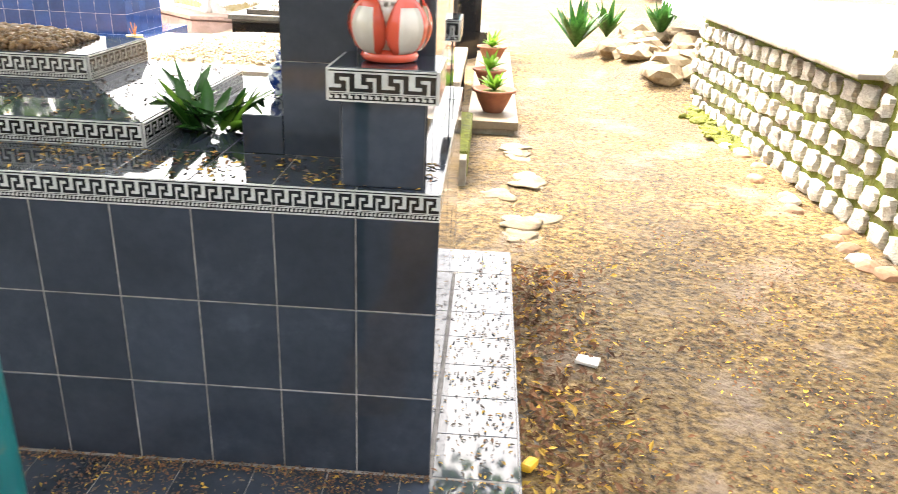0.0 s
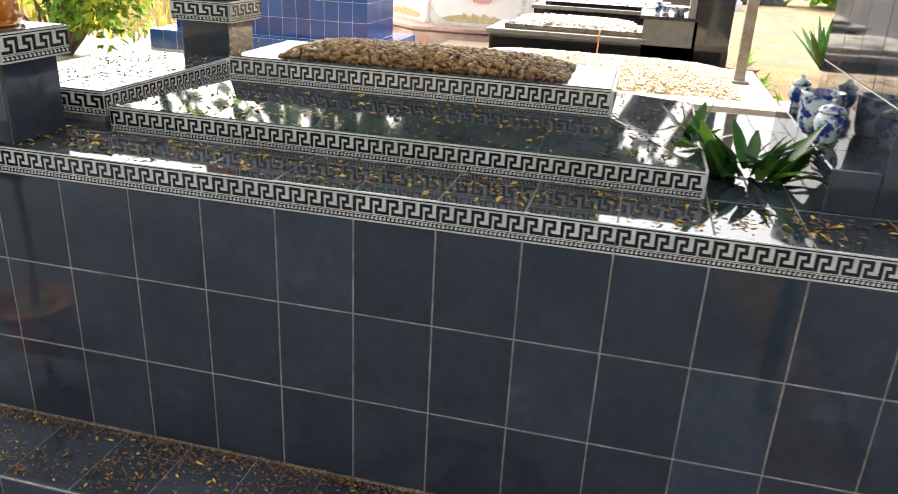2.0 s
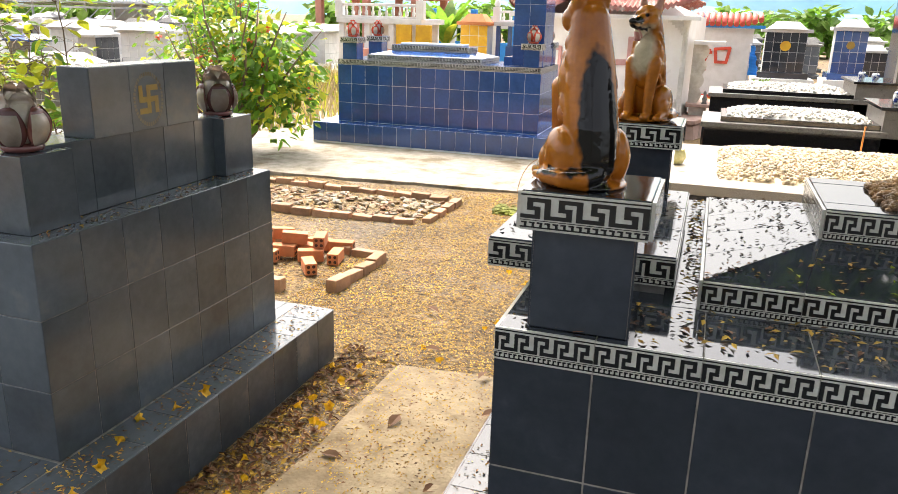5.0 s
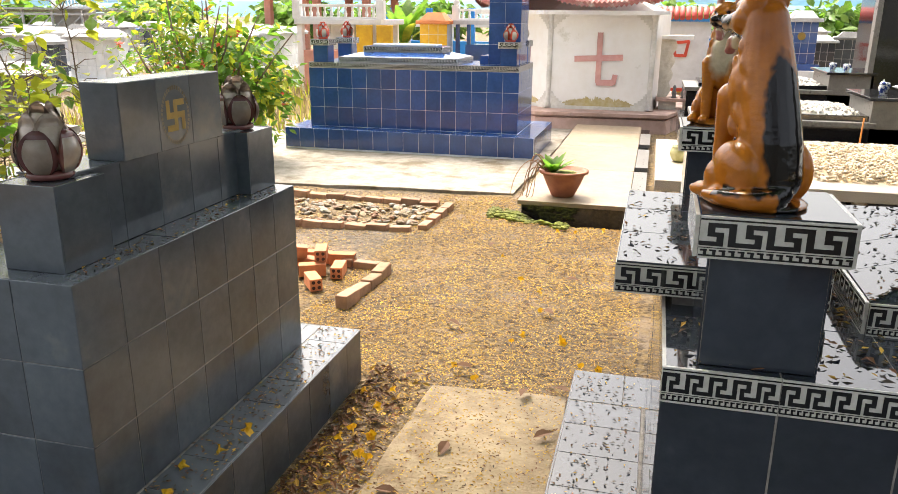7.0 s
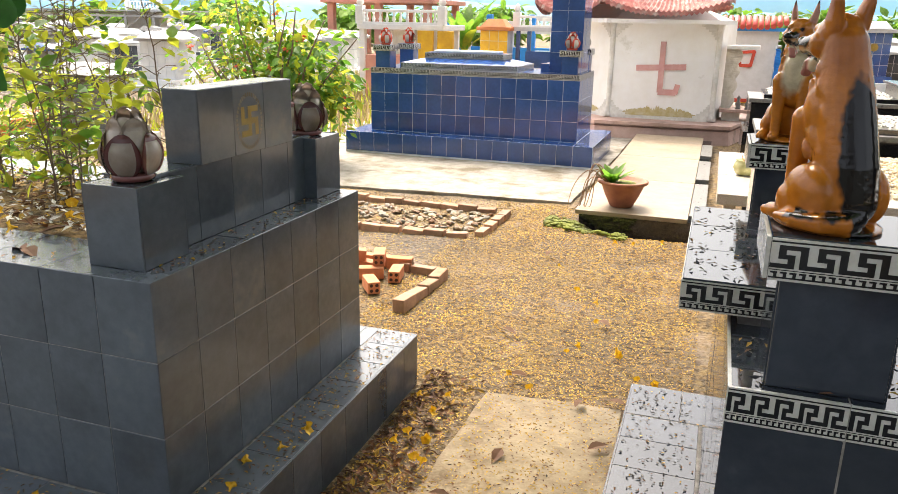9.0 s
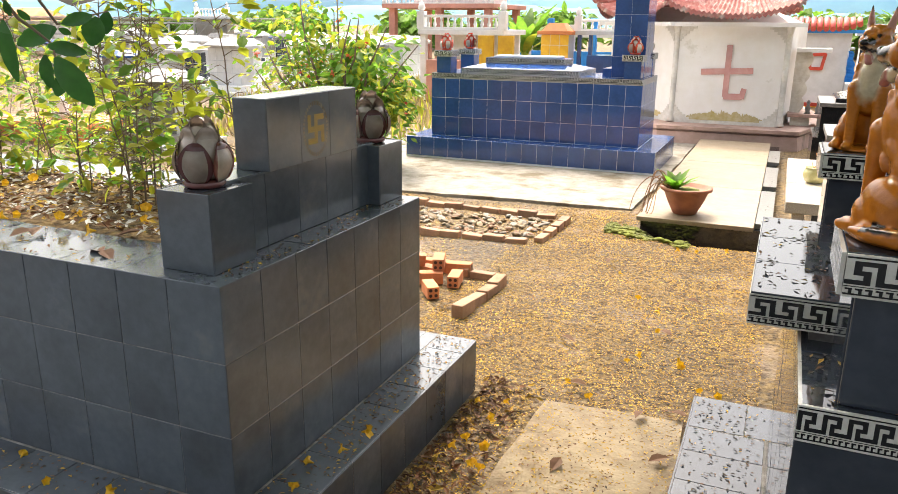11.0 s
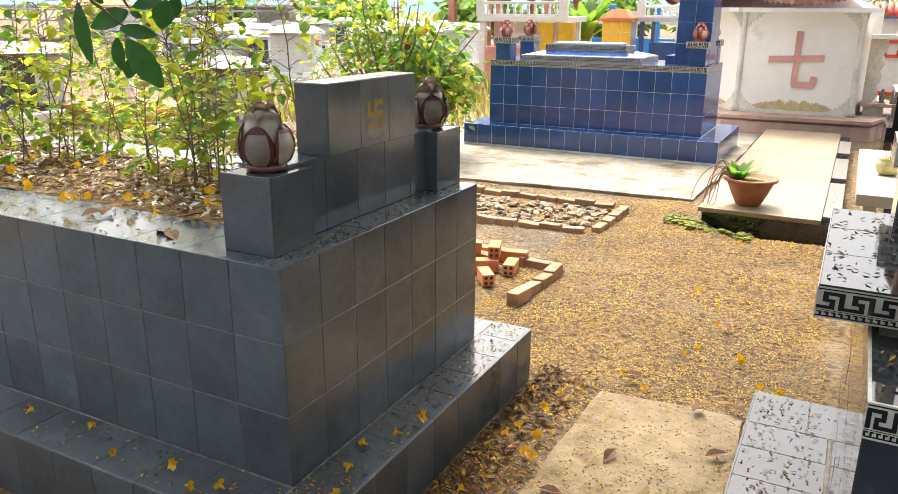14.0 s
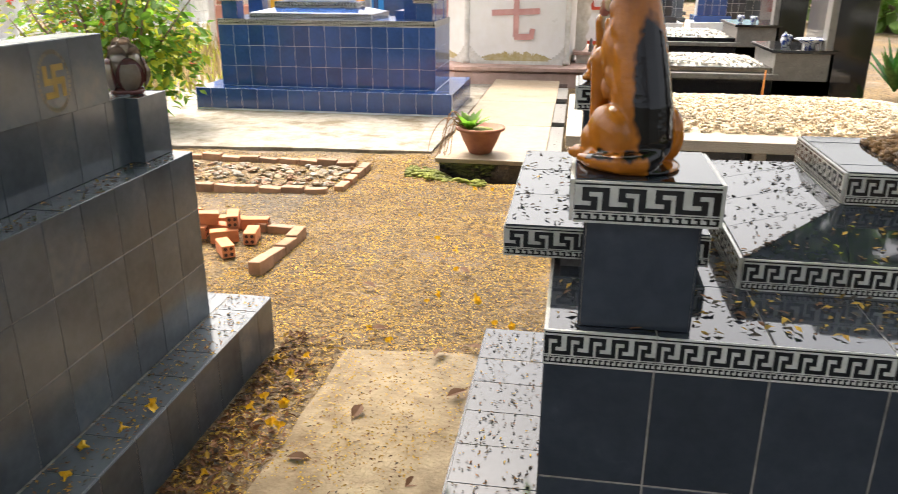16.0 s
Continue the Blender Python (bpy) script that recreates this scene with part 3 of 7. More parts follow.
def tomb(label, at, L, D, wall, grout, gap=0.0038, out_x=(0.28, 0.25), out_y=(0.27, 0.27), seat=True, stele_h=1.25, sides="flrb", tier_w=0.202):
    t = thing("tiled_tomb", label, "tomb", at)
    H0, H1, H2 = 0.28, 1.03, 1.10
    x0, x1, y0, y1 = -out_x[0], L + out_x[1], -out_y[0], D + out_y[1]
    pl = part("plinth", B(x0 - 0.0045, x1 + 0.0045, y0 - 0.0045, y1 + 0.0045, -0.12, H0 - 0.0015), grout, t)
    px, py = steps(x1 - x0, 0.202), steps(y1 - y0, 0.202)
    tiles(pl, (x0, y0, 0), (1, 0, 0), (0, 0, 1), px, [0.03, H0], wall, gap=gap)
    tiles(pl, (x1, y0, 0), (0, 1, 0), (0, 0, 1), py, [0.0, H0], wall)
    tiles(pl, (x0, y1, 0), (0, -1, 0), (0, 0, 1), py, [0.03, H0], wall)
    z = H0 - 0.006
    tiles(pl, (x0, y0, z), (1, 0, 0), (0, 1, 0), px, [0, out_y[0] - 0.006], wall)
    tiles(pl, (x0, D + 0.006, z), (1, 0, 0), (0, 1, 0), px, [0, out_y[1] - 0.006], wall)
    pm = [s for s in steps(D, 0.202)]
    tiles(pl, (x0, 0, z), (1, 0, 0), (0, 1, 0), [0, out_x[0] - 0.006], pm, wall)
    tiles(pl, (L + 0.006, 0, z), (1, 0, 0), (0, 1, 0), [0, out_x[1] - 0.006], pm, wall)
    body = part("body", B(0.0015, L - 0.0015, 0.0015, D - 0.0015, H0 - 0.01, H2 - 0.0016), grout, t)
    rows = [H0, H0 + 0.25, H0 + 0.5, H1]
    fx, fy = [i * L / 14 for i in range(15)], steps(D, 0.202)
    tiles(body, (0, 0.006, 0), (1, 0, 0), (0, 0, 1), fx, rows, wall, gap=gap)
    tiles(body, (L - 0.006, 0, 0), (0, 1, 0), (0, 0, 1), fy, rows, wall)
    tiles(body, (0.006, D, 0), (0, -1, 0), (0, 0, 1), fy, rows, wall)
    border(body, (0, 0.006, H1), (1, 0, 0), L, H2 - H1, pitch=L / 14)
    border(body, (L - 0.006, 0, H1), (0, 1, 0), D, H2 - H1)
    border(body, (L, D - 0.006, H1), (-1, 0, 0), L, H2 - H1)
    border(body, (0.006, D, H1), (0, -1, 0), D, H2 - H1)
    tiles(body, (0, 0, H2 - 0.008), (1, 0, 0), (0, 1, 0), fx, [0, 0.26, 0.26 + (D - 0.52) / 2, D - 0.26, D], wall, th=0.008)
    # two stepped tiers, the upper one filled with pebbles
    cy = D / 2
    zt, (a0, a1, b0, b1) = hip(t, 0.39, 2.005 * L / 2.828, cy - 0.435, cy + 0.435, H2, 0.25, 0.235, 0.06, wall)
    tray = part("tray", B(a0 + 0.004, a1 - 0.004, b0 + 0.004, b1 - 0.004, zt - 0.03, zt + 0.068), M_GROUTD, t)
    border(tray, (a0, b0, zt), (1, 0, 0), a1 - a0, 0.07)
    border(tray, (a1, b0, zt), (0, 1, 0), b1 - b0, 0.07)
    border(tray, (a1, b1, zt), (-1, 0, 0), a1 - a0, 0.07)
    border(tray, (a0, b1, zt), (0, -1, 0), b1 - b0, 0.07)
    r = 0.075
    tiles(tray, (a0, b0, zt + 0.067), (1, 0, 0), (0, 1, 0), [i * (a1 - a0) / 6 for i in range(7)], [0, r], wall, th=0.006)
    tiles(tray, (a0, b1 - r, zt + 0.067), (1, 0, 0), (0, 1, 0), [i * (a1 - a0) / 6 for i in range(7)], [0, r], wall, th=0.006)
    tiles(tray, (a0, b0 + r, zt + 0.067), (1, 0, 0), (0, 1, 0), [0, 0.13], [0, b1 - b0 - 2 * r], wall, th=0.006)
    tiles(tray, (a1 - 0.13, b0 + r, zt + 0.067), (1, 0, 0), (0, 1, 0), [0, 0.13], [0, b1 - b0 - 2 * r], wall, th=0.006)
    # four pedestals, the headstone and its ledge
    tops = {}
    for i, (px_, py_) in enumerate(((0.16, 0.128), (0.16, D - 0.128), (L - 0.14, 0.128), (L - 0.14, D - 0.128))):
        tops[i] = pedestal(t, px_, py_, H2, wall)
    s0, s1 = L - 0.44, L - 0.04
    st = part("headstone", B(s0 + 0.0018, s1 - 0.0018, 0.2668, D - 0.2668, H2, H2 + stele_h), grout, t)
    hr = [0] + [0.25 * i for i in range(1, int(stele_h / 0.25) + 1)]
    tiles(st, (s0, 0.271, H2), (1, 0, 0), (0, 0, 1), [0, 0.2, 0.4], hr, wall)
    tiles(st, (s0 + 0.006, D - 0.265, H2), (0, -1, 0), (0, 0, 1), steps(D - 0.53, 0.202), hr, wall)
    tiles(st, (s1 - 0.006, 0.265, H2), (0, 1, 0), (0, 0, 1), steps(D - 0.53, 0.202), hr, wall)
    tiles(st, (s0, 0.265, H2 + hr[-1] - 0.004), (1, 0, 0), (0, 1, 0), [0, 0.2, 0.4], steps(D - 0.53, 0.202), wall)
    le = part("ledge", B(s0 - 0.105, s0 - 0.002, 0.271, D - 0.271, H2, H2 + 0.10), grout, t)
    tiles(le, (s0 - 0.11, 0.271, H2), (1, 0, 0), (0, 0, 1), [0, 0.11], [0, 0.106], wall)
    tiles(le, (s0 - 0.105, D - 0.265, H2), (0, -1, 0), (0, 0, 1), steps(D - 0.53, 0.202), [0, 0.106], wall)
    tiles(le, (s0 - 0.11, 0.265, H2 + 0.10), (1, 0, 0), (0, 1, 0), [0, 0.11], steps(D - 0.53, 0.202), wall)
    if seat:
        bx0, bx1, by0, by1, bz = -0.106, 0.33, 0.31, D - 0.34, H2 + 0.025
        be = part("foot_slab", B(bx0 + 0.006, bx1 - 0.006, by0 + 0.006, by1 - 0.006, bz, bz + 0.066), grout, t)
        part("foot_slab_bed", B(0.02, bx1 - 0.02, by0 + 0.02, by1 - 0.02, H2, bz), M_GROUTD, be)
        for o, u, ln in (((bx0, by0 + 0.006, bz), (1, 0, 0), bx1 - bx0), ((bx1 - 0.006, by0, bz), (0, 1, 0), by1 - by0), ((bx1, by1 - 0.006, bz), (-1, 0, 0), bx1 - bx0), ((bx0 + 0.006, by1, bz), (0, -1, 0), by1 - by0)):
            border(be, o, u, ln, 0.068, n=4 if ln < 0.5 else 5, pitch=0.25 if ln < 0.5 else 0.202, mirrored=ln < 0.5)
        tiles(be, (bx0, by0, bz + 0.066), (1, 0, 0), (0, 1, 0), [0, 0.25, bx1 - bx0], steps(by1 - by0, 0.25), wall)
    return t, tops, (a0, a1, b0, b1, zt)


AX, AY, AL, AD = -2.92, 1.72, 2.828, 1.39
tomb_a, tops_a, tray_a = tomb("dark navy tiled tomb with Greek key borders and a pebble tray", (AX, AY, 0), AL, AD, M_NAVY, M_GROUT)
BX, BY, BL, BD = -7.355, 9.83, 2.77, 1.08
tomb_b, tops_b, tray_b = tomb("blue tiled tomb with Greek key borders on a cement floor", (BX, BY, 0.02), BL, BD, M_BLUE, M_GROUTW, gap=0.0035, out_x=(0.25, 0.25), out_y=(0.26, 0.26), seat=False, stele_h=1.5)


def heap(name, count, x0, x1, y0, y1, z, top, size, material, label):
    """A rounded heap of pebbles over a flat oblong."""
    ms = []
    for _ in range(count):
        u, v = rng.uniform(-1, 1, 2)
        e = max(0, (1 - abs(u) ** 5) * (1 - abs(v) ** 2.6))
        s = size * rng.uniform(0.65, 1.35)
        zz = z + s * 0.2 + top * e ** 0.6 - rng.uniform(0, 1) ** 3 * top * 0.3 * e
        ms.append(placed(((x0 + x1) / 2 + u * (x1 - x0) / 2, (y0 + y1) / 2 + v * (y1 - y0) / 2, max(z + s * 0.2, zz)), (s * rng.uniform(0.8, 1.3), s, s * rng.uniform(0.5, 0.8)), *rng.uniform(-0.7, 0.7, 2), rng.uniform(0, 6.28)))
    ob = tagged(new(name, spread(name, *PEBBLE, ms, [material])), label, "pebbles", kind="stuff")
    ob.data.polygons.foreach_set("use_smooth", [True] * len(ob.data.polygons))
    # the bed that the pebbles lie on
    bm = bmesh.new()
    bmesh.ops.create_grid(bm, x_segments=24, y_segments=12, size=1.0)
    for v in bm.verts:
        u, w = v.co.x, v.co.y
        e = max(0, (1 - abs(u) ** 5) * (1 - abs(w) ** 2.6))
        v.co = ((x0 + x1) / 2 + u * (x1 - x0) / 2, (y0 + y1) / 2 + w * (y1 - y0) / 2, z + (top * e ** 0.6) * 0.75)
    part("bed", bm, material, ob)
    return ob


a0, a1, b0, b1, zt = tray_a
heap("pebbles", 3800, AX + a0 + 0.13, AX + a1 - 0.13, AY + b0 + 0.05, AY + b1 - 0.05, zt + 0.069, 0.042, 0.017, M_PEBB, "heap of damp brown pebbles in the navy tomb's tray")
a0, a1, b0, b1, ztb = tray_b
box_b = B(BX + a0 + 0.10, BX + a1 - 0.10, BY + b0 + 0.05, BY + b1 - 0.05, 0.02 + ztb + 0.069, 0.02 + ztb + 0.10, bevel=0.012)
solid("stone_lid", box_b, M_WHITE2, "pale cement lid on the blue tomb's upper tier", "lid")


# ---- grey planter tomb ----
def planter_tomb():
    t = thing("planter_tomb", "slate grey tiled tomb with a stepped headboard and an overgrown bed", "tomb", (-4.44, 2.005, 0))
    D, L, H0, H1 = 1.34, 2.9, 0.265, 1.005
    # local x runs back from the headboard face (negative), y along it
    pl = part("plinth", B(-L - 0.2, 0.1942, -0.2242, D + 0.2292, -0.12, H0 - 0.0018), M_GROUTD, t)
    px, py = steps(L + 0.39, 0.202), steps(D + 0.445, 0.202)
    tiles(pl, (-L - 0.2, -0.22, 0), (1, 0, 0), (0, 0, 1), px, [0, H0], M_GREY)
    tiles(pl, (0.19, -0.22, 0), (0, 1, 0), (0, 0, 1), py, [0, H0], M_GREY)
    tiles(pl, (0.19, D + 0.225, 0), (-1, 0, 0), (0, 0, 1), px, [0, H0], M_GREY)
    z = H0 - 0.006
    tiles(pl, (0.006, -0.22, z), (1, 0, 0), (0, 1, 0), [0, 0.184], py, M_GREY)
    tiles(pl, (-L - 0.2, -0.22, z), (1, 0, 0), (0, 1, 0), steps(L + 0.2, 0.202), [0, 0.214], M_GREY)
    tiles(pl, (-L - 0.2, D + 0.006, z), (1, 0, 0), (0, 1, 0), steps(L + 0.2, 0.202), [0, 0.21], M_GREY)
    body = part("body", B(-L, -0.0018, 0.0018, D - 0.0018, H0 - 0.01, H1 - 0.07), M_GROUTD, t)
    rows = [H0, H0 + 0.2467, H0 + 0.4933, H1]
    fx, fy = steps(L, 0.202), [i * D / 7 for i in range(8)]
    tiles(body, (-L, 0.006, 0), (1, 0, 0), (0, 0, 1), [0] + [L - 14 * 0.202 + i * 0.202 for i in range(15)], rows, M_GREY, gap=0.002)
    tiles(body, (-0.006, 0, 0), (0, 1, 0), (0, 0, 1), fy, rows, M_GREY, gap=0.002)
    tiles(body, (0, D - 0.006, 0), (-1, 0, 0), (0, 0, 1), fx, rows, M_GREY, gap=0.002)
    # the rim round the bed
    bm = bmesh.new()
    for r in ((-L, 0, 0.006, 0.29), (-L, 0, D - 0.29, D - 0.006), (-0.34, -0.006, 0.29, D - 0.29), (-L, -L + 0.25, 0.29, D - 0.29)):
        box(bm, r[0], min(r[1], -0.006), r[2], r[3], H1 - 0.07, H1 - 0.006)
    rim = part("rim", bm, M_GROUTD, t)
    tiles(rim, (-L, 0, H1 - 0.006), (1, 0, 0), (0, 1, 0), steps(L, 0.25), [0, 0.29], M_GREY, gap=0.002)
    tiles(rim, (-L, D - 0.29, H1 - 0.006), (1, 0, 0), (0, 1, 0), steps(L, 0.25), [0, 0.29], M_GREY, gap=0.002)
    tiles(rim, (-0.34, 0.29, H1 - 0.006), (1, 0, 0), (0, 1, 0), [0, 0.34], steps(D - 0.58, 0.202), M_GREY, gap=0.002)
    # headboard in two tiers, with a post at each end
    b0, b1, fx0, bx = 0.10, 1.31, -0.135, -0.31
    hb = part("headboard", B(bx, fx0 - 0.006, b0 + 0.10, b1 - 0.10, H1, 1.257), M_GROUTD, t)
    tiles(hb, (fx0 - 0.006, 0.19, H1), (0, 1, 0), (0, 0, 1), [0, 0.06, 0.23, 0.425, 0.61, 0.80, 0.97], [0, 0.26], M_GREY, gap=0.002)
    tiles(hb, (bx, 0.19, 1.256), (1, 0, 0), (0, 1, 0), [0, 0.18], [0, 0.23], M_GREY, gap=0.002)
    tiles(hb, (bx, 0.99, 1.256), (1, 0, 0), (0, 1, 0), [0, 0.18], [0, 0.17], M_GREY, gap=0.002)
    tiles(hb, (bx, 0.42, 1.256), (1, 0, 0), (0, 1, 0), [0, 0.066], [0, 0.19, 0.38, 0.57], M_GREY, gap=0.002)
    up = part("upper_slab", B(bx + 0.071, fx0 + 0.02, 0.42, 0.985, 1.262, 1.495), M_GROUTD, t)
    g2, ub = fx0 + 0.02, bx + 0.065
    tiles(up, (g2, 0.415, 1.262), (0, 1, 0), (0, 0, 1), [0, 0.19, 0.38, 0.575], [0, 0.24], M_GREY, gap=0.002)
    tiles(up, (ub, 0.42, 1.262), (1, 0, 0), (0, 0, 1), [0, g2 - ub + 0.004], [0, 0.24], M_GREY, gap=0.002)
    tiles(up, (g2, 0.985, 1.262), (-1, 0, 0), (0, 0, 1), [0, g2 - ub], [0, 0.24], M_GREY, gap=0.002)
    tiles(up, (ub, 0.415, 1.497), (1, 0, 0), (0, 1, 0), [0, g2 - ub + 0.004], [0, 0.19, 0.38, 0.575], M_GREY, gap=0.002)
    # gold emblem in a printed oval ring
    ey, ez, s = 0.415 + 0.285, 1.262 + 0.10, 0.021
    xe = g2 + 0.0066
    bm, grid = bmesh.new(), {}
    for r, line in enumerate(("10111", "10100", "11111", "00101", "11101")):
        for c, on in enumerate(line):
            if on == "1":
                f = bm.faces.new([grid.setdefault(q, None) or grid.update({q: bm.verts.new((xe + 0.001, ey + (q[0] - 2.5) * s, ez + 0.012 + (2.5 - q[1]) * s))}) or grid[q] for q in ((c, r), (c, r + 1), (c + 1, r + 1), (c + 1, r))])
    bmesh.ops.recalc_face_normals(bm, faces=bm.faces)
    for f in bm.faces:
        if f.normal.x < 0:
            f.normal_flip()
    part("emblem", bm, M_GOLD, up, "gold Buddhist emblem")
    bm = bmesh.new()
    k = 40
    for i in range(k):
        a, b = 2 * math.pi * i / k, 2 * math.pi * (i + 0.72) / k
        for r0, r1 in ((0.86, 1.0),):
            bm.faces.new([bm.verts.new((xe - 0.0001, ey + 0.082 * r * math.cos(c), ez + 0.012 + 0.10 * r * math.sin(c))) for r, c in ((r0, a), (r1, a), (r1, b), (r0, b))])
    bmesh.ops.recalc_face_normals(bm, faces=bm.faces)
    part("ring", bm, M_RING, up, "faint bronze patterned oval ring")
    for y in (0.18, 1.225):
        p = part("post", B(-0.275, -0.085, y - 0.095, y + 0.095, H1, 1.249), M_GROUTD, t)
        tiles(p, (-0.28, y - 0.10, H1), (1, 0, 0), (0, 0, 1), [0, 0.2], [0, 0.25], M_GREY, gap=0.0015, th=0.005)
        tiles(p, (-0.085, y - 0.10, H1), (0, 1, 0), (0, 0, 1), [0, 0.2], [0, 0.25], M_GREY, gap=0.0015, th=0.005)
        tiles(p, (-0.08, y + 0.10, H1), (-1, 0, 0), (0, 0, 1), [0, 0.2], [0, 0.25], M_GREY, gap=0.0015, th=0.005)
        tiles(p, (-0.275, y + 0.10, H1), (0, -1, 0), (0, 0, 1), [0, 0.2], [0, 0.25], M_GREY, gap=0.0015, th=0.005)
        tiles(p, (-0.28, y - 0.10, 1.247), (1, 0, 0), (0, 1, 0), [0, 0.2], [0, 0.2], M_GREY, gap=0.0015, th=0.006)
    return t


planter_tomb()
bm = bmesh.new()
bmesh.ops.create_grid(bm, x_segments=60, y_segments=20, size=1.0)
for v in bm.verts:
    v.co = (-6.0 + v.co.x * 1.24, 2.675 + v.co.y * 0.39, 1.0 + 0.03 * noise.noise(Vector((v.co.x * 6, v.co.y * 3, 2))) + 0.02 * (1 - abs(v.co.y)))
solid("soil_bed", bm, M_SOIL, "dry soil and gravel filling the grey tomb's bed", "soil", kind="stuff", smooth=True)


# ---- ceramics ----
def petal_mesh(w, h, bulge, lean, rim, mats, n=14, k=14, flare=0.0):
    """A curved lotus petal standing on the origin, outward along +x, with a coloured rim."""
    bm = bmesh.new()
    grid = []
    for j in range(k + 1):
        v = j / k
        half = w * (math.sin(math.pi * min(1, v * 0.92 + 0.08)) ** 0.55) * (1 - 0.15 * v)
        half = max(half, 0.0005)
        row = []
        for i in range(n + 1):
            u = 2 * i / n - 1
            y = half * u
            x = lean * v + bulge * math.sin(math.pi * (0.12 + 0.80 * v)) - 0.55 * (y * y) / max(w, 1e-4) * (1 - 0.3 * v)
            x += 0.007 * (abs(u) > rim or v > 0.80) * (v > 0.05) + flare * max(0.0, v - 0.62)
            row.append(bm.verts.new((x, y, h * v)))
        grid.append(row)
    for j in range(k):
        for i in range(n):
            f = bm.faces.new((grid[j][i], grid[j][i + 1], grid[j + 1][i + 1], grid[j + 1][i]))
            u = abs(2 * (i + 0.5) / n - 1)
            f.material_index = 1 if (u > rim or (j + 0.5) / k > 0.80) else 0
            f.smooth = True
    ex = bmesh.ops.solidify(bm, geom=bm.faces[:], thickness=0.005)
    return finish("petal", bm, mats)


def lotus(label, at, body, edge, s=1.0, rz=0.0, group="", tips=None, rim=0.50):
    tips = tips or edge
    t = thing("lotus_finial", label, "finial", at, rz, group)
    part("foot", lathe(bmesh.new(), [(0.048 * s, 0), (0.062 * s, 0.004 * s), (0.066 * s, 0.014 * s), (0.058 * s, 0.026 * s), (0.05 * s, 0.03 * s)]), edge, t, smooth=True)
    part("bud", lathe(bmesh.new(), [(0.05 * s, 0.026 * s), (0.072 * s, 0.06 * s), (0.074 * s, 0.10 * s), (0.062 * s, 0.14 * s), (0.045 * s, 0.175 * s), (0.024 * s, 0.20 * s), (0.004 * s, 0.212 * s)]), body, t, smooth=True)
    lo = petal_mesh(0.058 * s, 0.125 * s, 0.044 * s, -0.006 * s, rim, [body, edge])
    up = petal_mesh(0.050 * s, 0.115 * s, 0.032 * s, -0.040 * s, rim, [body, tips], flare=0.05 * s)
    top = petal_mesh(0.034 * s, 0.075 * s, 0.018 * s, -0.032 * s, rim, [body, tips], flare=0.02 * s)
    for i in range(5):
        part("petal", lo, None, t, at=pose(0, 0, 0, 0, 0, 72 * i) @ Matrix.Translation((0.050 * s, 0, 0.022 * s)))
    for i in range(5):
        part("petal", up, None, t, at=pose(0, 0, 0, 0, 0, 72 * i + 36) @ Matrix.Translation((0.052 * s, 0, 0.075 * s)))
        part("petal", top, None, t, at=pose(0, 0, 0, 0, 0, 72 * i) @ Matrix.Translation((0.036 * s, 0, 0.142 * s)))
    return t


lotus("cream and red glazed ceramic lotus bud on the navy tomb's pedestal", (AX + AL - 0.14, AY + 0.128, tops_a[2]), M_CERW, M_CERR, 1.05, 20)
lotus("cream and red glazed ceramic lotus bud on the navy tomb's pedestal", (AX + AL - 0.14, AY + AD - 0.128, tops_a[3]), M_CERW, M_CERR, 1.05, 50)
for i, (px_, py_) in enumerate(((0.16, 0.128), (0.16, BD - 0.128), (BL - 0.14, 0.128), (BL - 0.14, BD - 0.128))):
    lotus("cream and red ceramic lotus bud on the blue tomb's pedestal", (BX + px_, BY + py_, 0.02 + tops_b[i]), M_CERW, M_CERR, 1.0, 15 + 40 * i, "lotus buds on the blue tomb")
lotus("taupe and maroon glazed ceramic lotus bud on the grey tomb's post", (-4.62, 2.185, 1.253), M_CERT, M_CERM, 1.0, 5, "lotus buds on the grey tomb", M_CERT, 0.72)
lotus("taupe and maroon glazed ceramic lotus bud on the grey tomb's post", (-4.62, 3.23, 1.253), M_CERT, M_CERM, 1.0, 25, "lotus buds on the grey tomb", M_CERT, 0.72)


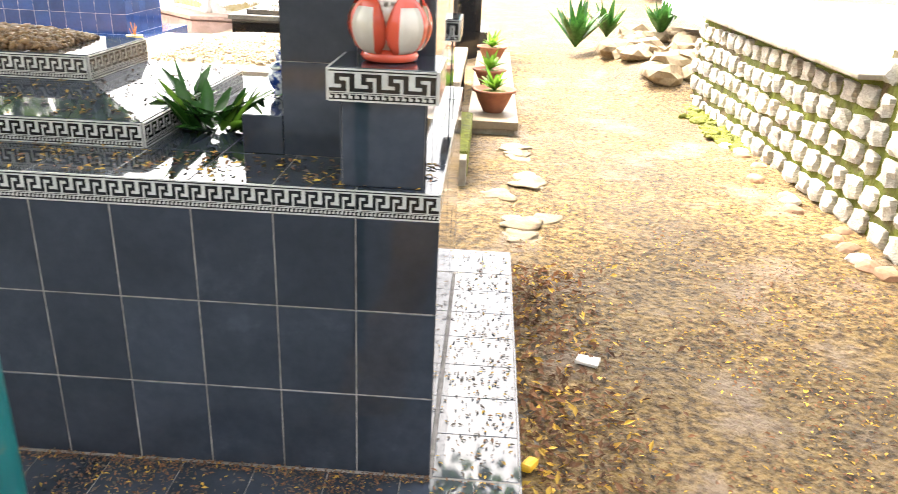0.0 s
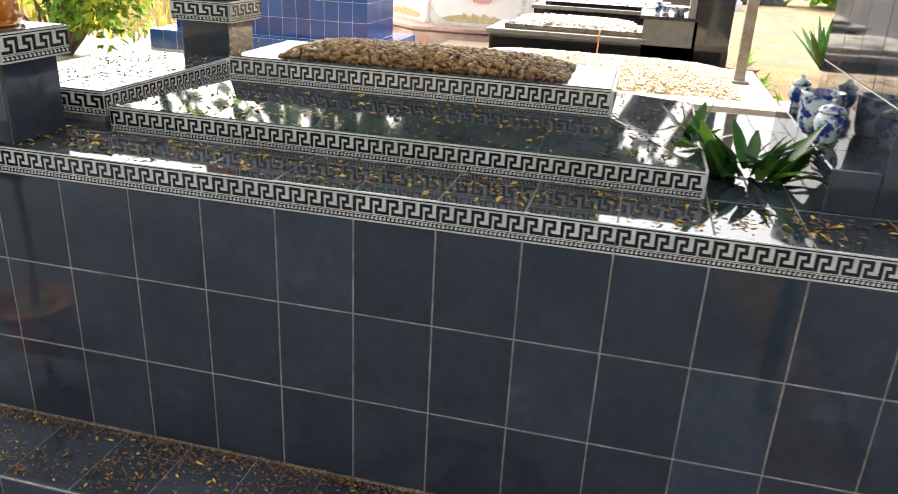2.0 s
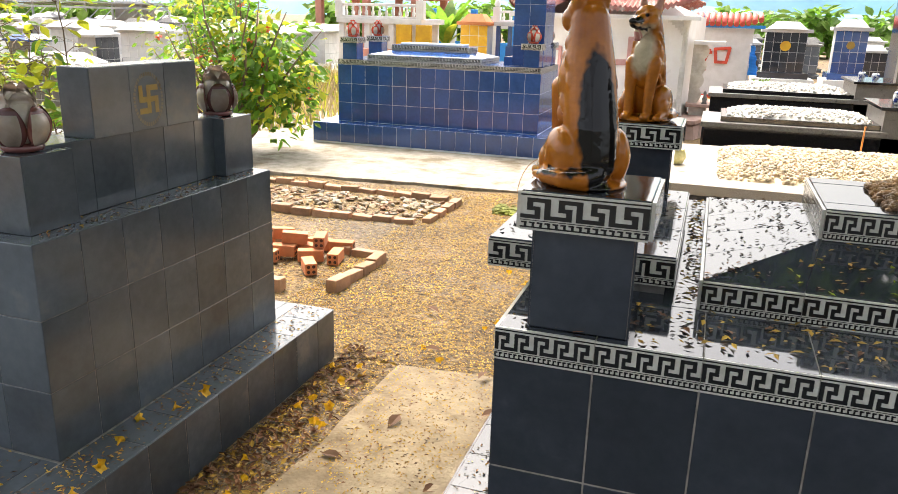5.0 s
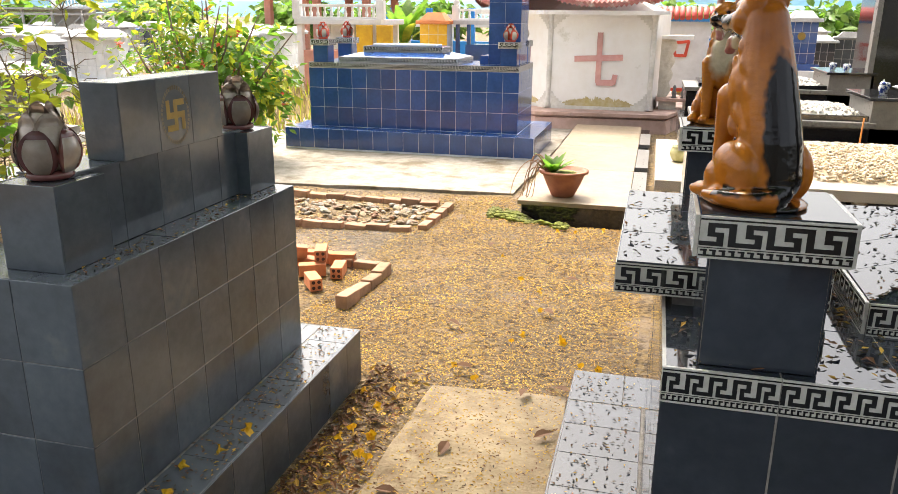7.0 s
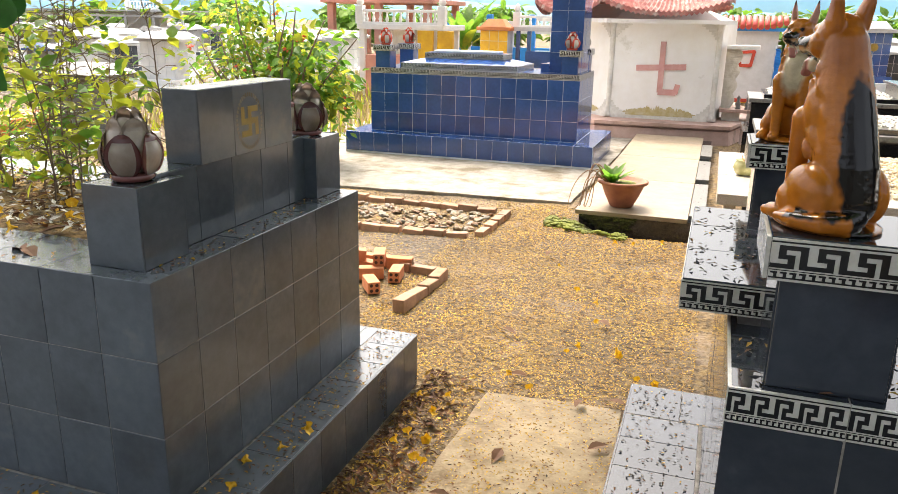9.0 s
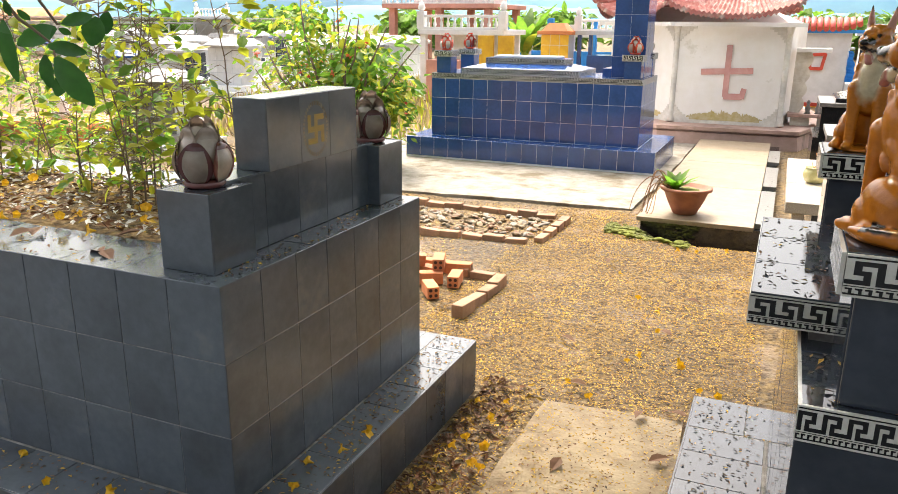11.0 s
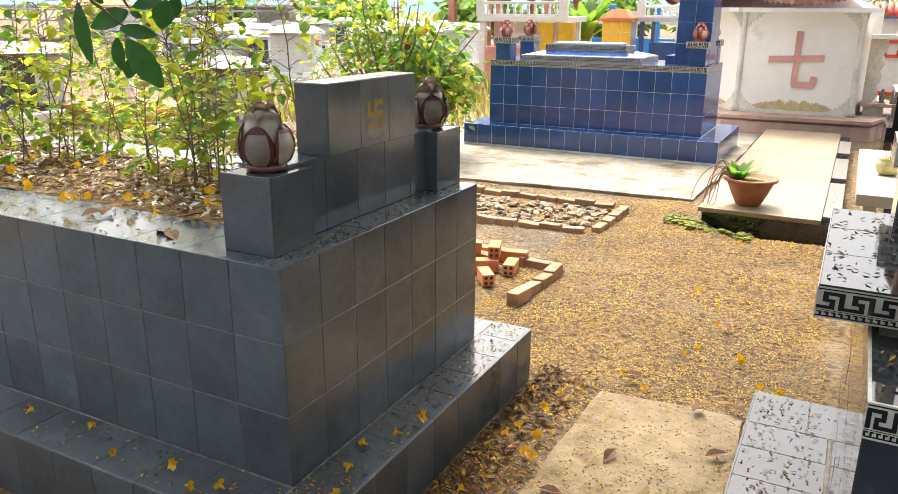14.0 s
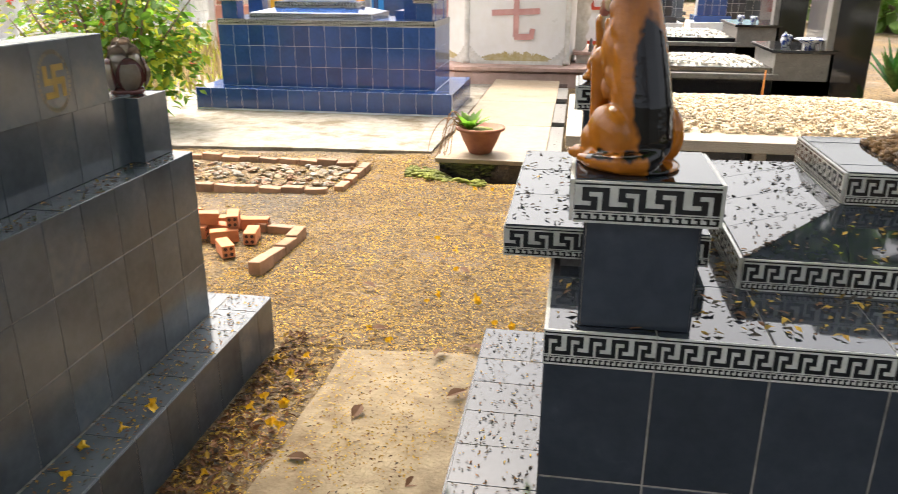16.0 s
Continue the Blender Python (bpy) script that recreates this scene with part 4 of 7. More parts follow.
def dog(label, at, rz, turn):
    """A seated shepherd dog of glazed ceramic, one mesh, looking along +x, its head turned by turn degrees."""
    ms = []

    def ball(x, y, z, rx, ry, rz_, tilt=0.0, yaw=0.0):
        ms.append(np.array(pose(x, y, z, 0, tilt, yaw) @ Matrix.Diagonal((2 * rx, 2 * ry, 2 * rz_, 1))))

    def limb(pts, radii, flat=1.0):
        for (p, r), (q, s) in zip(zip(pts, radii), zip(pts[1:], radii[1:])):
            for i in range(7):
                k = i / 6
                c = Vector(p).lerp(Vector(q), k)
                w = r + (s - r) * k
                ball(*c, w, w * flat, w)
    ball(-0.008, 0, 0.004, 0.112, 0.104, 0.013)
    # rump, back and neck in one upright sweep, then the chest
    limb([(-0.046, 0, 0.062), (-0.040, 0, 0.115), (-0.020, 0, 0.185), (-0.002, 0, 0.250), (0.010, 0, 0.305), (0.018, 0, 0.350)], [0.064, 0.061, 0.059, 0.056, 0.049, 0.043], 1.04)
    limb([(0.020, 0, 0.150), (0.034, 0, 0.205), (0.036, 0, 0.255)], [0.036, 0.045, 0.040], 1.1)
    for s in (-1, 1):
        # haunch, hind foot, foreleg and paw with toes
        ball(-0.022, 0.064 * s, 0.064, 0.066, 0.034, 0.064, -22)
        ball(0.012, 0.078 * s, 0.050, 0.034, 0.024, 0.036, 20)
        limb([(-0.015, 0.080 * s, 0.026), (0.060, 0.082 * s, 0.017)], [0.024, 0.017])
        limb([(0.046, 0.042 * s, 0.205), (0.060, 0.039 * s, 0.120), (0.066, 0.038 * s, 0.028)], [0.029, 0.021, 0.0175])
        for k in (-1, 0, 1):
            ball(0.086 + 0.004 * (k == 0), 0.038 * s + 0.010 * k, 0.017, 0.020, 0.0075, 0.012)
            ball(0.070 + 0.004 * (k == 0), 0.082 * s + 0.010 * k, 0.015, 0.018, 0.0075, 0.011)
        # shoulder blade and modelled locks of fur down the flank
        ball(0.012, 0.046 * s, 0.215, 0.032, 0.020, 0.062, 12)
        for x, y, z, h in ((-0.030, 0.056, 0.150, 0.030), (-0.008, 0.060, 0.178, 0.026), (-0.036, 0.058, 0.118, 0.026), (0.014, 0.056, 0.150, 0.022), (-0.022, 0.052, 0.222, 0.026), (0.002, 0.050, 0.268, 0.024), (0.020, 0.046, 0.298, 0.022), (0.030, 0.048, 0.265, 0.024)):
            ball(x, y * s, z, 0.010, 0.009, h, 24)
        # ears, cheeks, brows
        limb([(0.022, 0.030 * s, 0.390), (0.014, 0.037 * s, 0.428), (0.010, 0.040 * s, 0.470)], [0.025, 0.017, 0.004], 0.55)
        ball(0.048, 0.030 * s, 0.352, 0.028, 0.024, 0.028)
        ball(0.070, 0.020 * s, 0.380, 0.014, 0.013, 0.012)
    ball(0.036, 0, 0.370, 0.046, 0.046, 0.042)
    limb([(0.070, 0, 0.356), (0.126, 0, 0.346)], [0.027, 0.0185])
    ball(0.140, 0, 0.354, 0.012, 0.014, 0.011)
    limb([(0.066, 0, 0.326), (0.108, 0, 0.304)], [0.018, 0.011], 1.2)
    limb([(0.088, 0, 0.322), (0.120, 0, 0.313), (0.130, 0, 0.292)], [0.008, 0.008, 0.009], 1.5)
    limb([(-0.094, 0, 0.034), (-0.104, 0.034, 0.026), (-0.092, 0.080, 0.024), (-0.050, 0.106, 0.023), (0.0, 0.112, 0.020)], [0.021, 0.021, 0.019, 0.016, 0.009])
    ob = solid("dog_statue", spread("dog_statue", *BALL, ms, [M_DOG]), None, label, "statue", at=pose(*at, 0, 0, rz), group="guardian dogs on the navy tomb", smooth=True)
    md = ob.modifiers.new("remesh", "REMESH")
    md.mode, md.voxel_size, md.use_smooth_shade = "VOXEL", 0.0034, True
    sm = ob.modifiers.new("smooth", "SMOOTH")
    sm.factor, sm.iterations = 0.5, 5
    me = bpy.data.meshes.new_from_object(ob.evaluated_get(bpy.context.evaluated_depsgraph_get()))
    ob.modifiers.clear()
    ob.data = me
    v = np.empty(len(me.vertices) * 3)
    me.vertices.foreach_get("co", v)
    v = v.reshape(-1, 3)
    x, y, z = v.T
    wob = np.array([noise.noise(Vector(p) * 38) for p in v]) * 0.006 + np.array([noise.noise(Vector(p) * 95) for p in v]) * 0.003
    ay = np.abs(y)

    def edge(d, soft=0.006):
        return np.clip(0.5 - (d + wob) / soft, 0, 1)[:, None]
    col = np.tile(np.array((0.46, 0.150, 0.014)), (len(v), 1))

    def lay(c, k):
        col[:] = col * (1 - k) + np.array(c) * k
    lay((0.30, 0.085, 0.010), edge(0.30 - z, 0.06) * edge(x - 0.03, 0.05) * 0.6)
    saddle = np.maximum(np.hypot(y / 0.046, (z - 0.135) / 0.155) - 1, (x - (-0.052 + 0.30 * np.clip(z - 0.08, 0, 1))) / 0.05)
    lay((0.006, 0.005, 0.005), edge(saddle * 0.05))
    lay((0.006, 0.005, 0.005), edge(np.maximum(np.abs(z - 0.046 + 0.10 * np.clip(y, 0, 1)) - 0.006, np.maximum(x + 0.035, 0.004 - y)), 0.004))
    lay((0.56, 0.47, 0.32), edge(np.maximum(np.hypot(ay / 0.040, (z - 0.245) / 0.085) - 1, (0.040 - x) / 0.03) * 0.04, 0.016))
    lay((0.56, 0.47, 0.32), edge(np.maximum(z - 0.345, 0.056 - x), 0.016) * edge(0.31 - z, 0.02) * 0.7)
    lay((0.008, 0.006, 0.006), edge(np.maximum(np.hypot((x - 0.122) / 0.036, (z - 0.356) / 0.014) - 1, (ay - 0.03) / 0.03) * 0.012))
    lay((0.008, 0.006, 0.006), edge(np.maximum(np.abs(z - 0.327 - 0.16 * (x - 0.09)) - 0.0055, 0.072 - x), 0.003))
    lay((0.42, 0.16, 0.13), edge(np.maximum(np.maximum(0.084 - x, ay - 0.0135), z - 0.323 + 0.2 * (x - 0.1)), 0.003) * edge(0.284 - z, 0.004) * edge(0.108 - x, 0.01))
    lay((0.008, 0.006, 0.006), edge(np.hypot(np.hypot(x - 0.081, ay - 0.022), z - 0.374) - 0.0065, 0.003))
    lay((0.50, 0.24, 0.18), edge(np.maximum(np.maximum(np.abs(ay - 0.037) - 0.009, 0.016 - x), 0.396 - z), 0.006))
    lay((0.012, 0.009, 0.008), edge(0.458 - z, 0.012))
    me.color_attributes.new("glaze", "FLOAT_COLOR", "POINT").data.foreach_set("color", np.c_[col, np.ones(len(v))].ravel())
    # turn the head on the neck
    k = np.clip((z - 0.29) / 0.05, 0, 1)
    a = np.radians(turn) * k * k * (3 - 2 * k)
    dx = x - 0.015
    v = np.c_[0.015 + dx * np.cos(a) - y * np.sin(a), dx * np.sin(a) + y * np.cos(a), z]
    v *= (0.88, 0.86, 0.89)
    me.vertices.foreach_set("co", v.ravel())
    me.polygons.foreach_set("use_smooth", [True] * len(me.polygons))
    me.update()
    return ob


dog("orange glazed ceramic dog with black back, seated on the near pedestal", (AX + 0.130, AY + 0.132, tops_a[0]), 119, 4)
dog("orange glazed ceramic dog with open mouth, facing the other dog", (AX + 0.15, AY + AD - 0.128, tops_a[1]), 254, -10)


# ---- pots and offerings ----
def jar(label, at, prof, material, lid=None, group=""):
    t = thing("porcelain_jar", label, "jar", at, 0, group)
    part("body", lathe(bmesh.new(), prof, 28), material, t, smooth=True)
    if lid:
        part("lid", lathe(bmesh.new(), lid, 28), material, t, smooth=True)
    return t


LZ = 1.206
JAR = [(r * 0.85, h * 0.88) for r, h in ((0.02, 0), (0.026, 0.004), (0.022, 0.014), (0.034, 0.032), (0.040, 0.055), (0.034, 0.074), (0.028, 0.080))]
LID = [(r * 0.85, h * 0.88) for r, h in ((0.034, 0.081), (0.035, 0.086), (0.024, 0.097), (0.010, 0.102), (0.006, 0.106), (0.009, 0.112), (0.003, 0.118))]
jar("small lidded blue and white porcelain jar on the headstone ledge", (-0.605, 2.265, LZ), [(r * 1.2, h * 1.1) for r, h in JAR], M_CERB, [(r * 1.2, h * 1.1) for r, h in LID])
cen = jar("blue and white porcelain incense bowl on the headstone ledge", (-0.605, 2.41, LZ), [(0.04, 0), (0.046, 0.005), (0.052, 0.03), (0.054, 0.07), (0.056, 0.10), (0.058, 0.108), (0.052, 0.108), (0.048, 0.09)], M_CERB)
part("incense_stick", tube(bmesh.new(), [(0, 0, 0.05), (0.004, 0.003, 0.155)], 0.0016, 6), M_WOOD, cen)
jar("small lidded blue and white porcelain jar on the headstone ledge", (-0.60, 2.75, LZ), JAR, M_CERB, LID)


def blades(bm, n, length, width, lean, curl, z=0.0, up=0.35):
    """Long arching leaves from one root."""
    for i in range(n):
        a = 2 * math.pi * i / n + random.uniform(-0.35, 0.35)
        ln = length * random.uniform(0.65, 1.15)
        el = lean * random.uniform(0.6, 1.4)
        prev = None
        k = 7
        for j in range(k + 1):
            s = j / k
            ang = math.pi / 2 - el - curl * s * s
            r = ln * s * math.cos(ang * 0.5 + 0.4 * (math.pi / 2 - el))
            h = ln * s * math.sin(math.pi / 2 - el) - curl * ln * 0.5 * s * s
            w = width * (math.sin(math.pi * min(0.97, 0.10 + 0.90 * s)) ** 0.8)
            c = Vector((math.cos(a) * r, math.sin(a) * r, z + h))
            side = Vector((-math.sin(a), math.cos(a), 0)) * w
            row = [bm.verts.new(c - side + Vector((0, 0, w * up))), bm.verts.new(c), bm.verts.new(c + side + Vector((0, 0, w * up)))]
            if prev:
                for q in (0, 1):
                    bm.faces.new((prev[q], prev[q + 1], row[q + 1], row[q])).smooth = True
            prev = row
    return bm


random.seed(4)
pl = thing("leafy_plant", "glossy green leafy plant lying on the navy tomb's top", "plant", (-0.80, 2.22, 1.103))
for i in range(46):
    u, w_ = random.uniform(-1, 1), random.uniform(-1, 1)
    part("leaf", blades(bmesh.new(), 1, random.uniform(0.12, 0.18), random.uniform(0.018, 0.028), random.uniform(0.35, 1.2), 0.12, 0.004), M_LEAF if i % 3 == 0 else M_LEAFD, pl, at=pose(0.10 * u, 0.07 * w_, 0.0, 0, 0, random.uniform(-60, 60) + (180 if u < 0 else 0)))
for i in range(10):
    part("leaf", blades(bmesh.new(), 1, random.uniform(0.10, 0.15), random.uniform(0.015, 0.02), random.uniform(0.8, 1.2), 0.1, 0.03), M_LEAFD, pl, at=pose(random.uniform(-0.06, 0.06), random.uniform(-0.05, 0.02), 0.0, 0, 0, random.uniform(0, 360)))
pl2 = thing("leafy_plant", "small glossy green sprig lying on the navy tomb's top", "plant", (-0.93, 2.38, 1.103))
part("leaves", blades(bmesh.new(), 8, 0.15, 0.02, 0.65, 0.2, 0.01), M_LEAFD, pl2)
part("upright_leaves", blades(bmesh.new(), 2, 0.22, 0.012, 0.12, 0.0, 0.01), M_LEAFD, pl2)


def clay_pot(t, r, h, z=0.0):
    part("pot", lathe(bmesh.new(), [(r * 0.45, z), (r * 0.5, z + h * 0.05), (r * 0.72, z + h * 0.45), (r * 0.9, z + h * 0.85), (r * 1.04, z + h * 0.9), (r * 1.06, z + h), (r * 0.9, z + h), (r * 0.85, z + h * 0.9)], 28), M_TERRA, t, smooth=True)
    part("soil", lathe(bmesh.new(), [(r * 0.86, z + h * 0.86), (r * 0.4, z + h * 0.92), (0.01, z + h * 0.93)], 20), M_MOSS, t)


pot = thing("potted_plant", "terracotta bowl pot with a green plant and bare trailing stems", "potted plant", (-3.72, 7.36, 0.124))
clay_pot(pot, 0.215, 0.24)
part("leaves", blades(bmesh.new(), 18, 0.22, 0.036, 0.7, 0.2, 0.20), M_LEAF, pot, at=Matrix.Translation((-0.10, -0.02, 0)))
for i in range(8):
    ln, rise, drop = random.uniform(0.10, 0.34), random.uniform(0.06, 0.24), random.uniform(0.20, 0.46)
    a = random.uniform(-0.2, 0.55)
    pts = []
    for j in range(13):
        q = j / 12
        out = ln * (1 - (1 - q) ** 1.6) + 0.012 * math.sin(9 * q + i)
        pts.append((-0.13 - out * math.cos(a), -0.06 - out * math.sin(a) - 0.10 * q, max(0.0, 0.22 + rise * math.sin(math.pi * min(1, 1.15 * q)) - drop * q * q)))
    part("trailing_stem", tube(bmesh.new(), pts, [0.0060 - 0.0003 * j for j in range(13)], 5), M_BARK, pot, "bare dry trailing stem")


cord = thing("potted_plant", "dark bronze-leaved plant with an orange new leaf in a clay pot", "potted plant", (-3.31, 1.03, -0.02))
clay_pot(cord, 0.15, 0.26)
part("stem", tube(bmesh.new(), [(0, 0, 0.2), (0.01, 0, 0.5), (0, 0.01, 0.86)], [0.016, 0.014, 0.011]), M_TRUNK, cord)
bm = blades(bmesh.new(), 14, 0.17, 0.026, 0.95, 0.6, 0.84)
blades(bm, 10, 0.16, 0.026, 0.7, 0.5, 0.86)
blades(bm, 10, 0.20, 0.024, 0.95, 0.5, 0.74)
part("leaves", bm, M_LEAFP, cord)
part("new_leaf", blades(bmesh.new(), 1, 0.15, 0.016, 0.03, 0.0, 0.87), M_BRICKN, cord, "orange upright new leaf")

# ---- pole, sapling ----
po = thing("steel_pole", "teal painted steel pole beside the path", "pole", (-0.472, 0.60, 0))
part("shaft", lathe(bmesh.new(), [(0.0275, -0.05), (0.0275, 2.9), (0.02, 2.905)], 28), M_TEAL, po, smooth=True)
part("cap", lathe(bmesh.new(), [(0.031, 2.88), (0.031, 2.92), (0.02, 2.925)], 28), M_TEAL, po)
part("hook", tube(bmesh.new(), [(-0.02, 0.0, 1.495), (-0.07, 0.005, 1.478), (-0.075, 0.005, 1.47)], [0.004, 0.003, 0.002], 6), M_BGRAN, po, "thin dark wire hook")
sp_ = thing("sapling", "tan-barked sapling forking beside the teal pole", "sapling", (-0.49, 0.51, 0.02))
part("stem", tube(bmesh.new(), [(0.01, 0.01, -0.03), (0.015, 0.0, 0.5), (0.02, 0.0, 1.0), (0.012, 0, 1.16), (-0.004, 0, 1.23), (-0.006, 0, 1.30), (0.004, 0, 1.36), (0.022, 0, 1.43), (0.040, 0, 1.478)],
                 [0.013, 0.012, 0.0115, 0.011, 0.0105, 0.0105, 0.0095, 0.009, 0.0085], 12), M_BARK, sp_)
for pts, rr in (([(0.040, 0, 1.478), (0.022, 0.0, 1.52), (0.006, 0, 1.58), (-0.004, 0, 1.68), (-0.02, 0, 1.9)], [0.008, 0.0065, 0.006, 0.0055, 0.004]),
                ([(0.040, 0, 1.478), (0.055, 0, 1.515), (0.072, -0.004, 1.565), (0.080, -0.006, 1.65), (0.086, 0, 1.85)], [0.008, 0.0055, 0.004, 0.0035, 0.003]),
                ([(0.042, 0, 1.480), (0.066, 0.004, 1.498), (0.083, 0.006, 1.525), (0.100, 0.006, 1.60), (0.118, 0.008, 1.70), (0.13, 0, 1.85)], [0.0075, 0.006, 0.005, 0.0038, 0.003, 0.002]),
                ([(-0.004, -0.004, 1.345), (0.012, -0.02, 1.325), (0.020, -0.026, 1.312)], [0.005, 0.0035, 0.003])):
    part("branch", tube(bmesh.new(), pts, rr, 9), M_BARK, sp_)
lv = [((x, y, z), (dx, dy)) for x, y, z, dx, dy in ((0.13, 0.02, 1.69, 0.5, 1), (0.10, 0.01, 1.70, -0.5, -0.3), (0.15, 0.03, 1.72, 0.3, 0.9), (0.11, 0.04, 1.74, -0.6, 0.6), (0.13, 0.03, 1.78, 1, 0), (0.10, 0, 1.8, -1, 0.3), (-0.02, 0, 1.88, -1, 0), (0.0, 0, 1.9, 0.3, 1))]
part("branch", tube(bmesh.new(), [(-0.02, 0, 1.9), (-0.10, 0.04, 1.86), (-0.19, 0.09, 1.70), (-0.23, 0.10, 1.62)], [0.003, 0.0025, 0.002, 0.0015], 6), M_BARK, sp_)
part("leaves", leaf_mesh("leaves", lv, 0.085, M_LEAF, 0.3), None, sp_)
hang = [placed(p, (0.07, 0.075, 0.07), rx, ry, rz_) for p, rx, ry, rz_ in (((-0.232, 0.10, 1.62), -1.35, 0.2, 0.3), ((-0.20, 0.09, 1.64), -1.15, 0.3, -0.9), ((-0.18, 0.085, 1.655), -0.9, -0.2, 1.2), ((-0.225, 0.11, 1.63), -0.8, 0.1, 2.6))]
part("hanging_leaves", spread("hanging_leaves", *LEAF, hang, [M_LEAF]), None, sp_)

# ---- bricks ----
def hollow_brick():
    """A hollow brick, 0.18 x 0.08 x 0.08 m, its four round cores through the ends drawn as dark plugs."""
    t = new("hollow_brick", finish("hollow_brick", B(-0.09, 0.09, -0.04, 0.04, 0, 0.08, bevel=0.002, seg=1), M_BRICKN))
    bm = bmesh.new()
    # Solid dark cylinder whose colour stands in for the shade inside a core.
    bmesh.ops.create_cone(bm, cap_ends=True, segments=14, radius1=0.0115, radius2=0.0115, depth=0.182)
    hole = finish("core_hole", bm, M_HOLE)
    for y in (-0.018, 0.018):
        for z in (0.022, 0.058):
            part("core_hole", hole, None, t, "dark round plug painting a core hole's shade", at=pose(0, y, z, 0, 90, 0))
    return tagged(t, "fresh orange hollow clay brick in a loose pile on the ground", "brick", "pile of hollow bricks")


hb = hollow_brick()
hb.matrix_basis = pose(-5.02, 4.72, 0.01, 0, 0, -52)
for x, y, z, rx, ry, rz in ((-5.35, 4.95, 0.02, 0, 0, 12), (-5.22, 5.06, 0.015, 0, 0, -8), (-5.12, 4.93, 0.015, 0, 0, 25), (-5.3, 5.02, 0.10, 0, 6, 28), (-5.10, 5.04, 0.10, 0, 0, -70), (-4.95, 4.98, 0.012, 0, 0, -78),
                            (-5.42, 4.82, 0.012, 0, 0, 5), (-5.20, 5.22, 0.012, 0, 0, 3), (-5.45, 5.08, 0.10, 0, 10, 60), (-5.02, 5.22, 0.012, 0, 0, 10), (-5.55, 5.0, 0.012, 0, 0, 80)):
    copy_thing(hb, pose(x, y, z, rx, ry, rz))


def edging(label, runs, h=0.075):
    """A low line of old bricks laid on edge."""
    t = thing("brick_edging", label, "edging")
    me = finish("brick", B(-0.088, 0.088, -0.04, 0.04, -0.03, h, bevel=0.004, seg=1), M_BRICKO)
    for (xa, ya), (xb, yb) in runs:
        n = max(1, round(math.hypot(xb - xa, yb - ya) / 0.185))
        a = math.degrees(math.atan2(yb - ya, xb - xa))
        for i in range(n):
            k = (i + 0.5) / n
            part("brick", me, None, t, at=pose(xa + (xb - xa) * k + random.uniform(-0.008, 0.008), ya + (yb - ya) * k + random.uniform(-0.01, 0.01), random.uniform(-0.02, 0.008), random.uniform(-4, 4), random.uniform(-3, 3), a + random.uniform(-4, 4)))
    return t


edging("old brown bricks set in the earth, edging a small bed", [((-4.70, 4.42), (-4.66, 5.15)), ((-4.72, 5.19), (-5.9, 5.28)), ((-5.0, 4.33), (-5.9, 4.30))])
edging("long low line of old brown bricks edging a rubble bed", [((-4.74, 6.24), (-4.72, 7.05)), ((-4.82, 7.10), (-7.3, 7.16)), ((-4.82, 6.18), (-7.3, 6.10))], 0.06)

# rubble in the far brick bed
ms = [placed((rng.uniform(-6.9, -4.85), rng.uniform(6.3, 7.0), 0.012), rng.uniform(0.02, 0.10, 3) * (1, 1, 0.45), *rng.uniform(-0.4, 0.4, 2), rng.uniform(0, 6.28)) for _ in range(320)]
tagged(new("rubble", spread("rubble", *PEBBLE, ms, [M_BRICKO, M_PAD, M_CONC], rng.integers(0, 3, len(ms)))), "broken bricks and cement rubble in the brick-edged bed", "rubble", kind="stuff")

# ---- cream slab walk with the pot ----
sw = thing("slab_walk", "raised cream stone slab walk with a dark granite margin", "walkway")
# Black granite front, carried down to stand in for the hollow's shade too.
part("base", B(-4.06, -3.0, 7.12, 12.3, -0.2, 0.085), M_BGRAN, sw)
for y0, y1 in ((7.06, 8.72), (8.73, 10.3), (10.31, 12.35)):
    part("slab", B(-4.09, -3.12, y0, y1, 0.085, 0.124, bevel=0.004), M_SLAB, sw)
for y0, y1 in ((7.2, 8.7), (8.95, 10.2), (10.6, 11.6)):
    part("granite_margin", B(-3.115, -2.98, y0, y1, 0.083, 0.127, bevel=0.003), M_GGRAN, sw)
bm = bmesh.new()
for i in range(420):
    x = -4.32 + 0.72 * random.random() ** 1.2
    y = 6.98 + random.gauss(0, 0.07) - 0.32 * (x + 4.3)
    s = random.uniform(0.008, 0.035)
    bmesh.ops.create_icosphere(bm, subdivisions=1, radius=s, matrix=Matrix.Translation((x, y, ground_z(x, y) + random.uniform(0, 0.03))) @ Matrix.Diagonal((1.3, 1, 0.55, 1)))
solid("moss_patch", bm, M_MOSS, "green moss and soil clods at the foot of the slab walk", "moss", kind="stuff")


# ---- granite pebble tomb and black granite tombs behind the navy one ----
pt = thing("granite_tomb", "tan granite slab tomb with short legs, behind the navy tomb", "tomb", (-2.93, 5.30, 0))
part("slab", B(0, 2.75, 0, 1.75, 0.66, 0.73, bevel=0.006), M_GRAN, pt)
part("body", B(0.16, 2.65, 0.18, 1.6, -0.05, 0.66), M_BGRAN, pt)
for x in (0.08, 0.62, 1.2, 1.8, 2.4):
    part("leg", B(x - 0.035, x + 0.035, 0.05, 0.12, -0.05, 0.66, bevel=0.004), M_GRAN, pt)
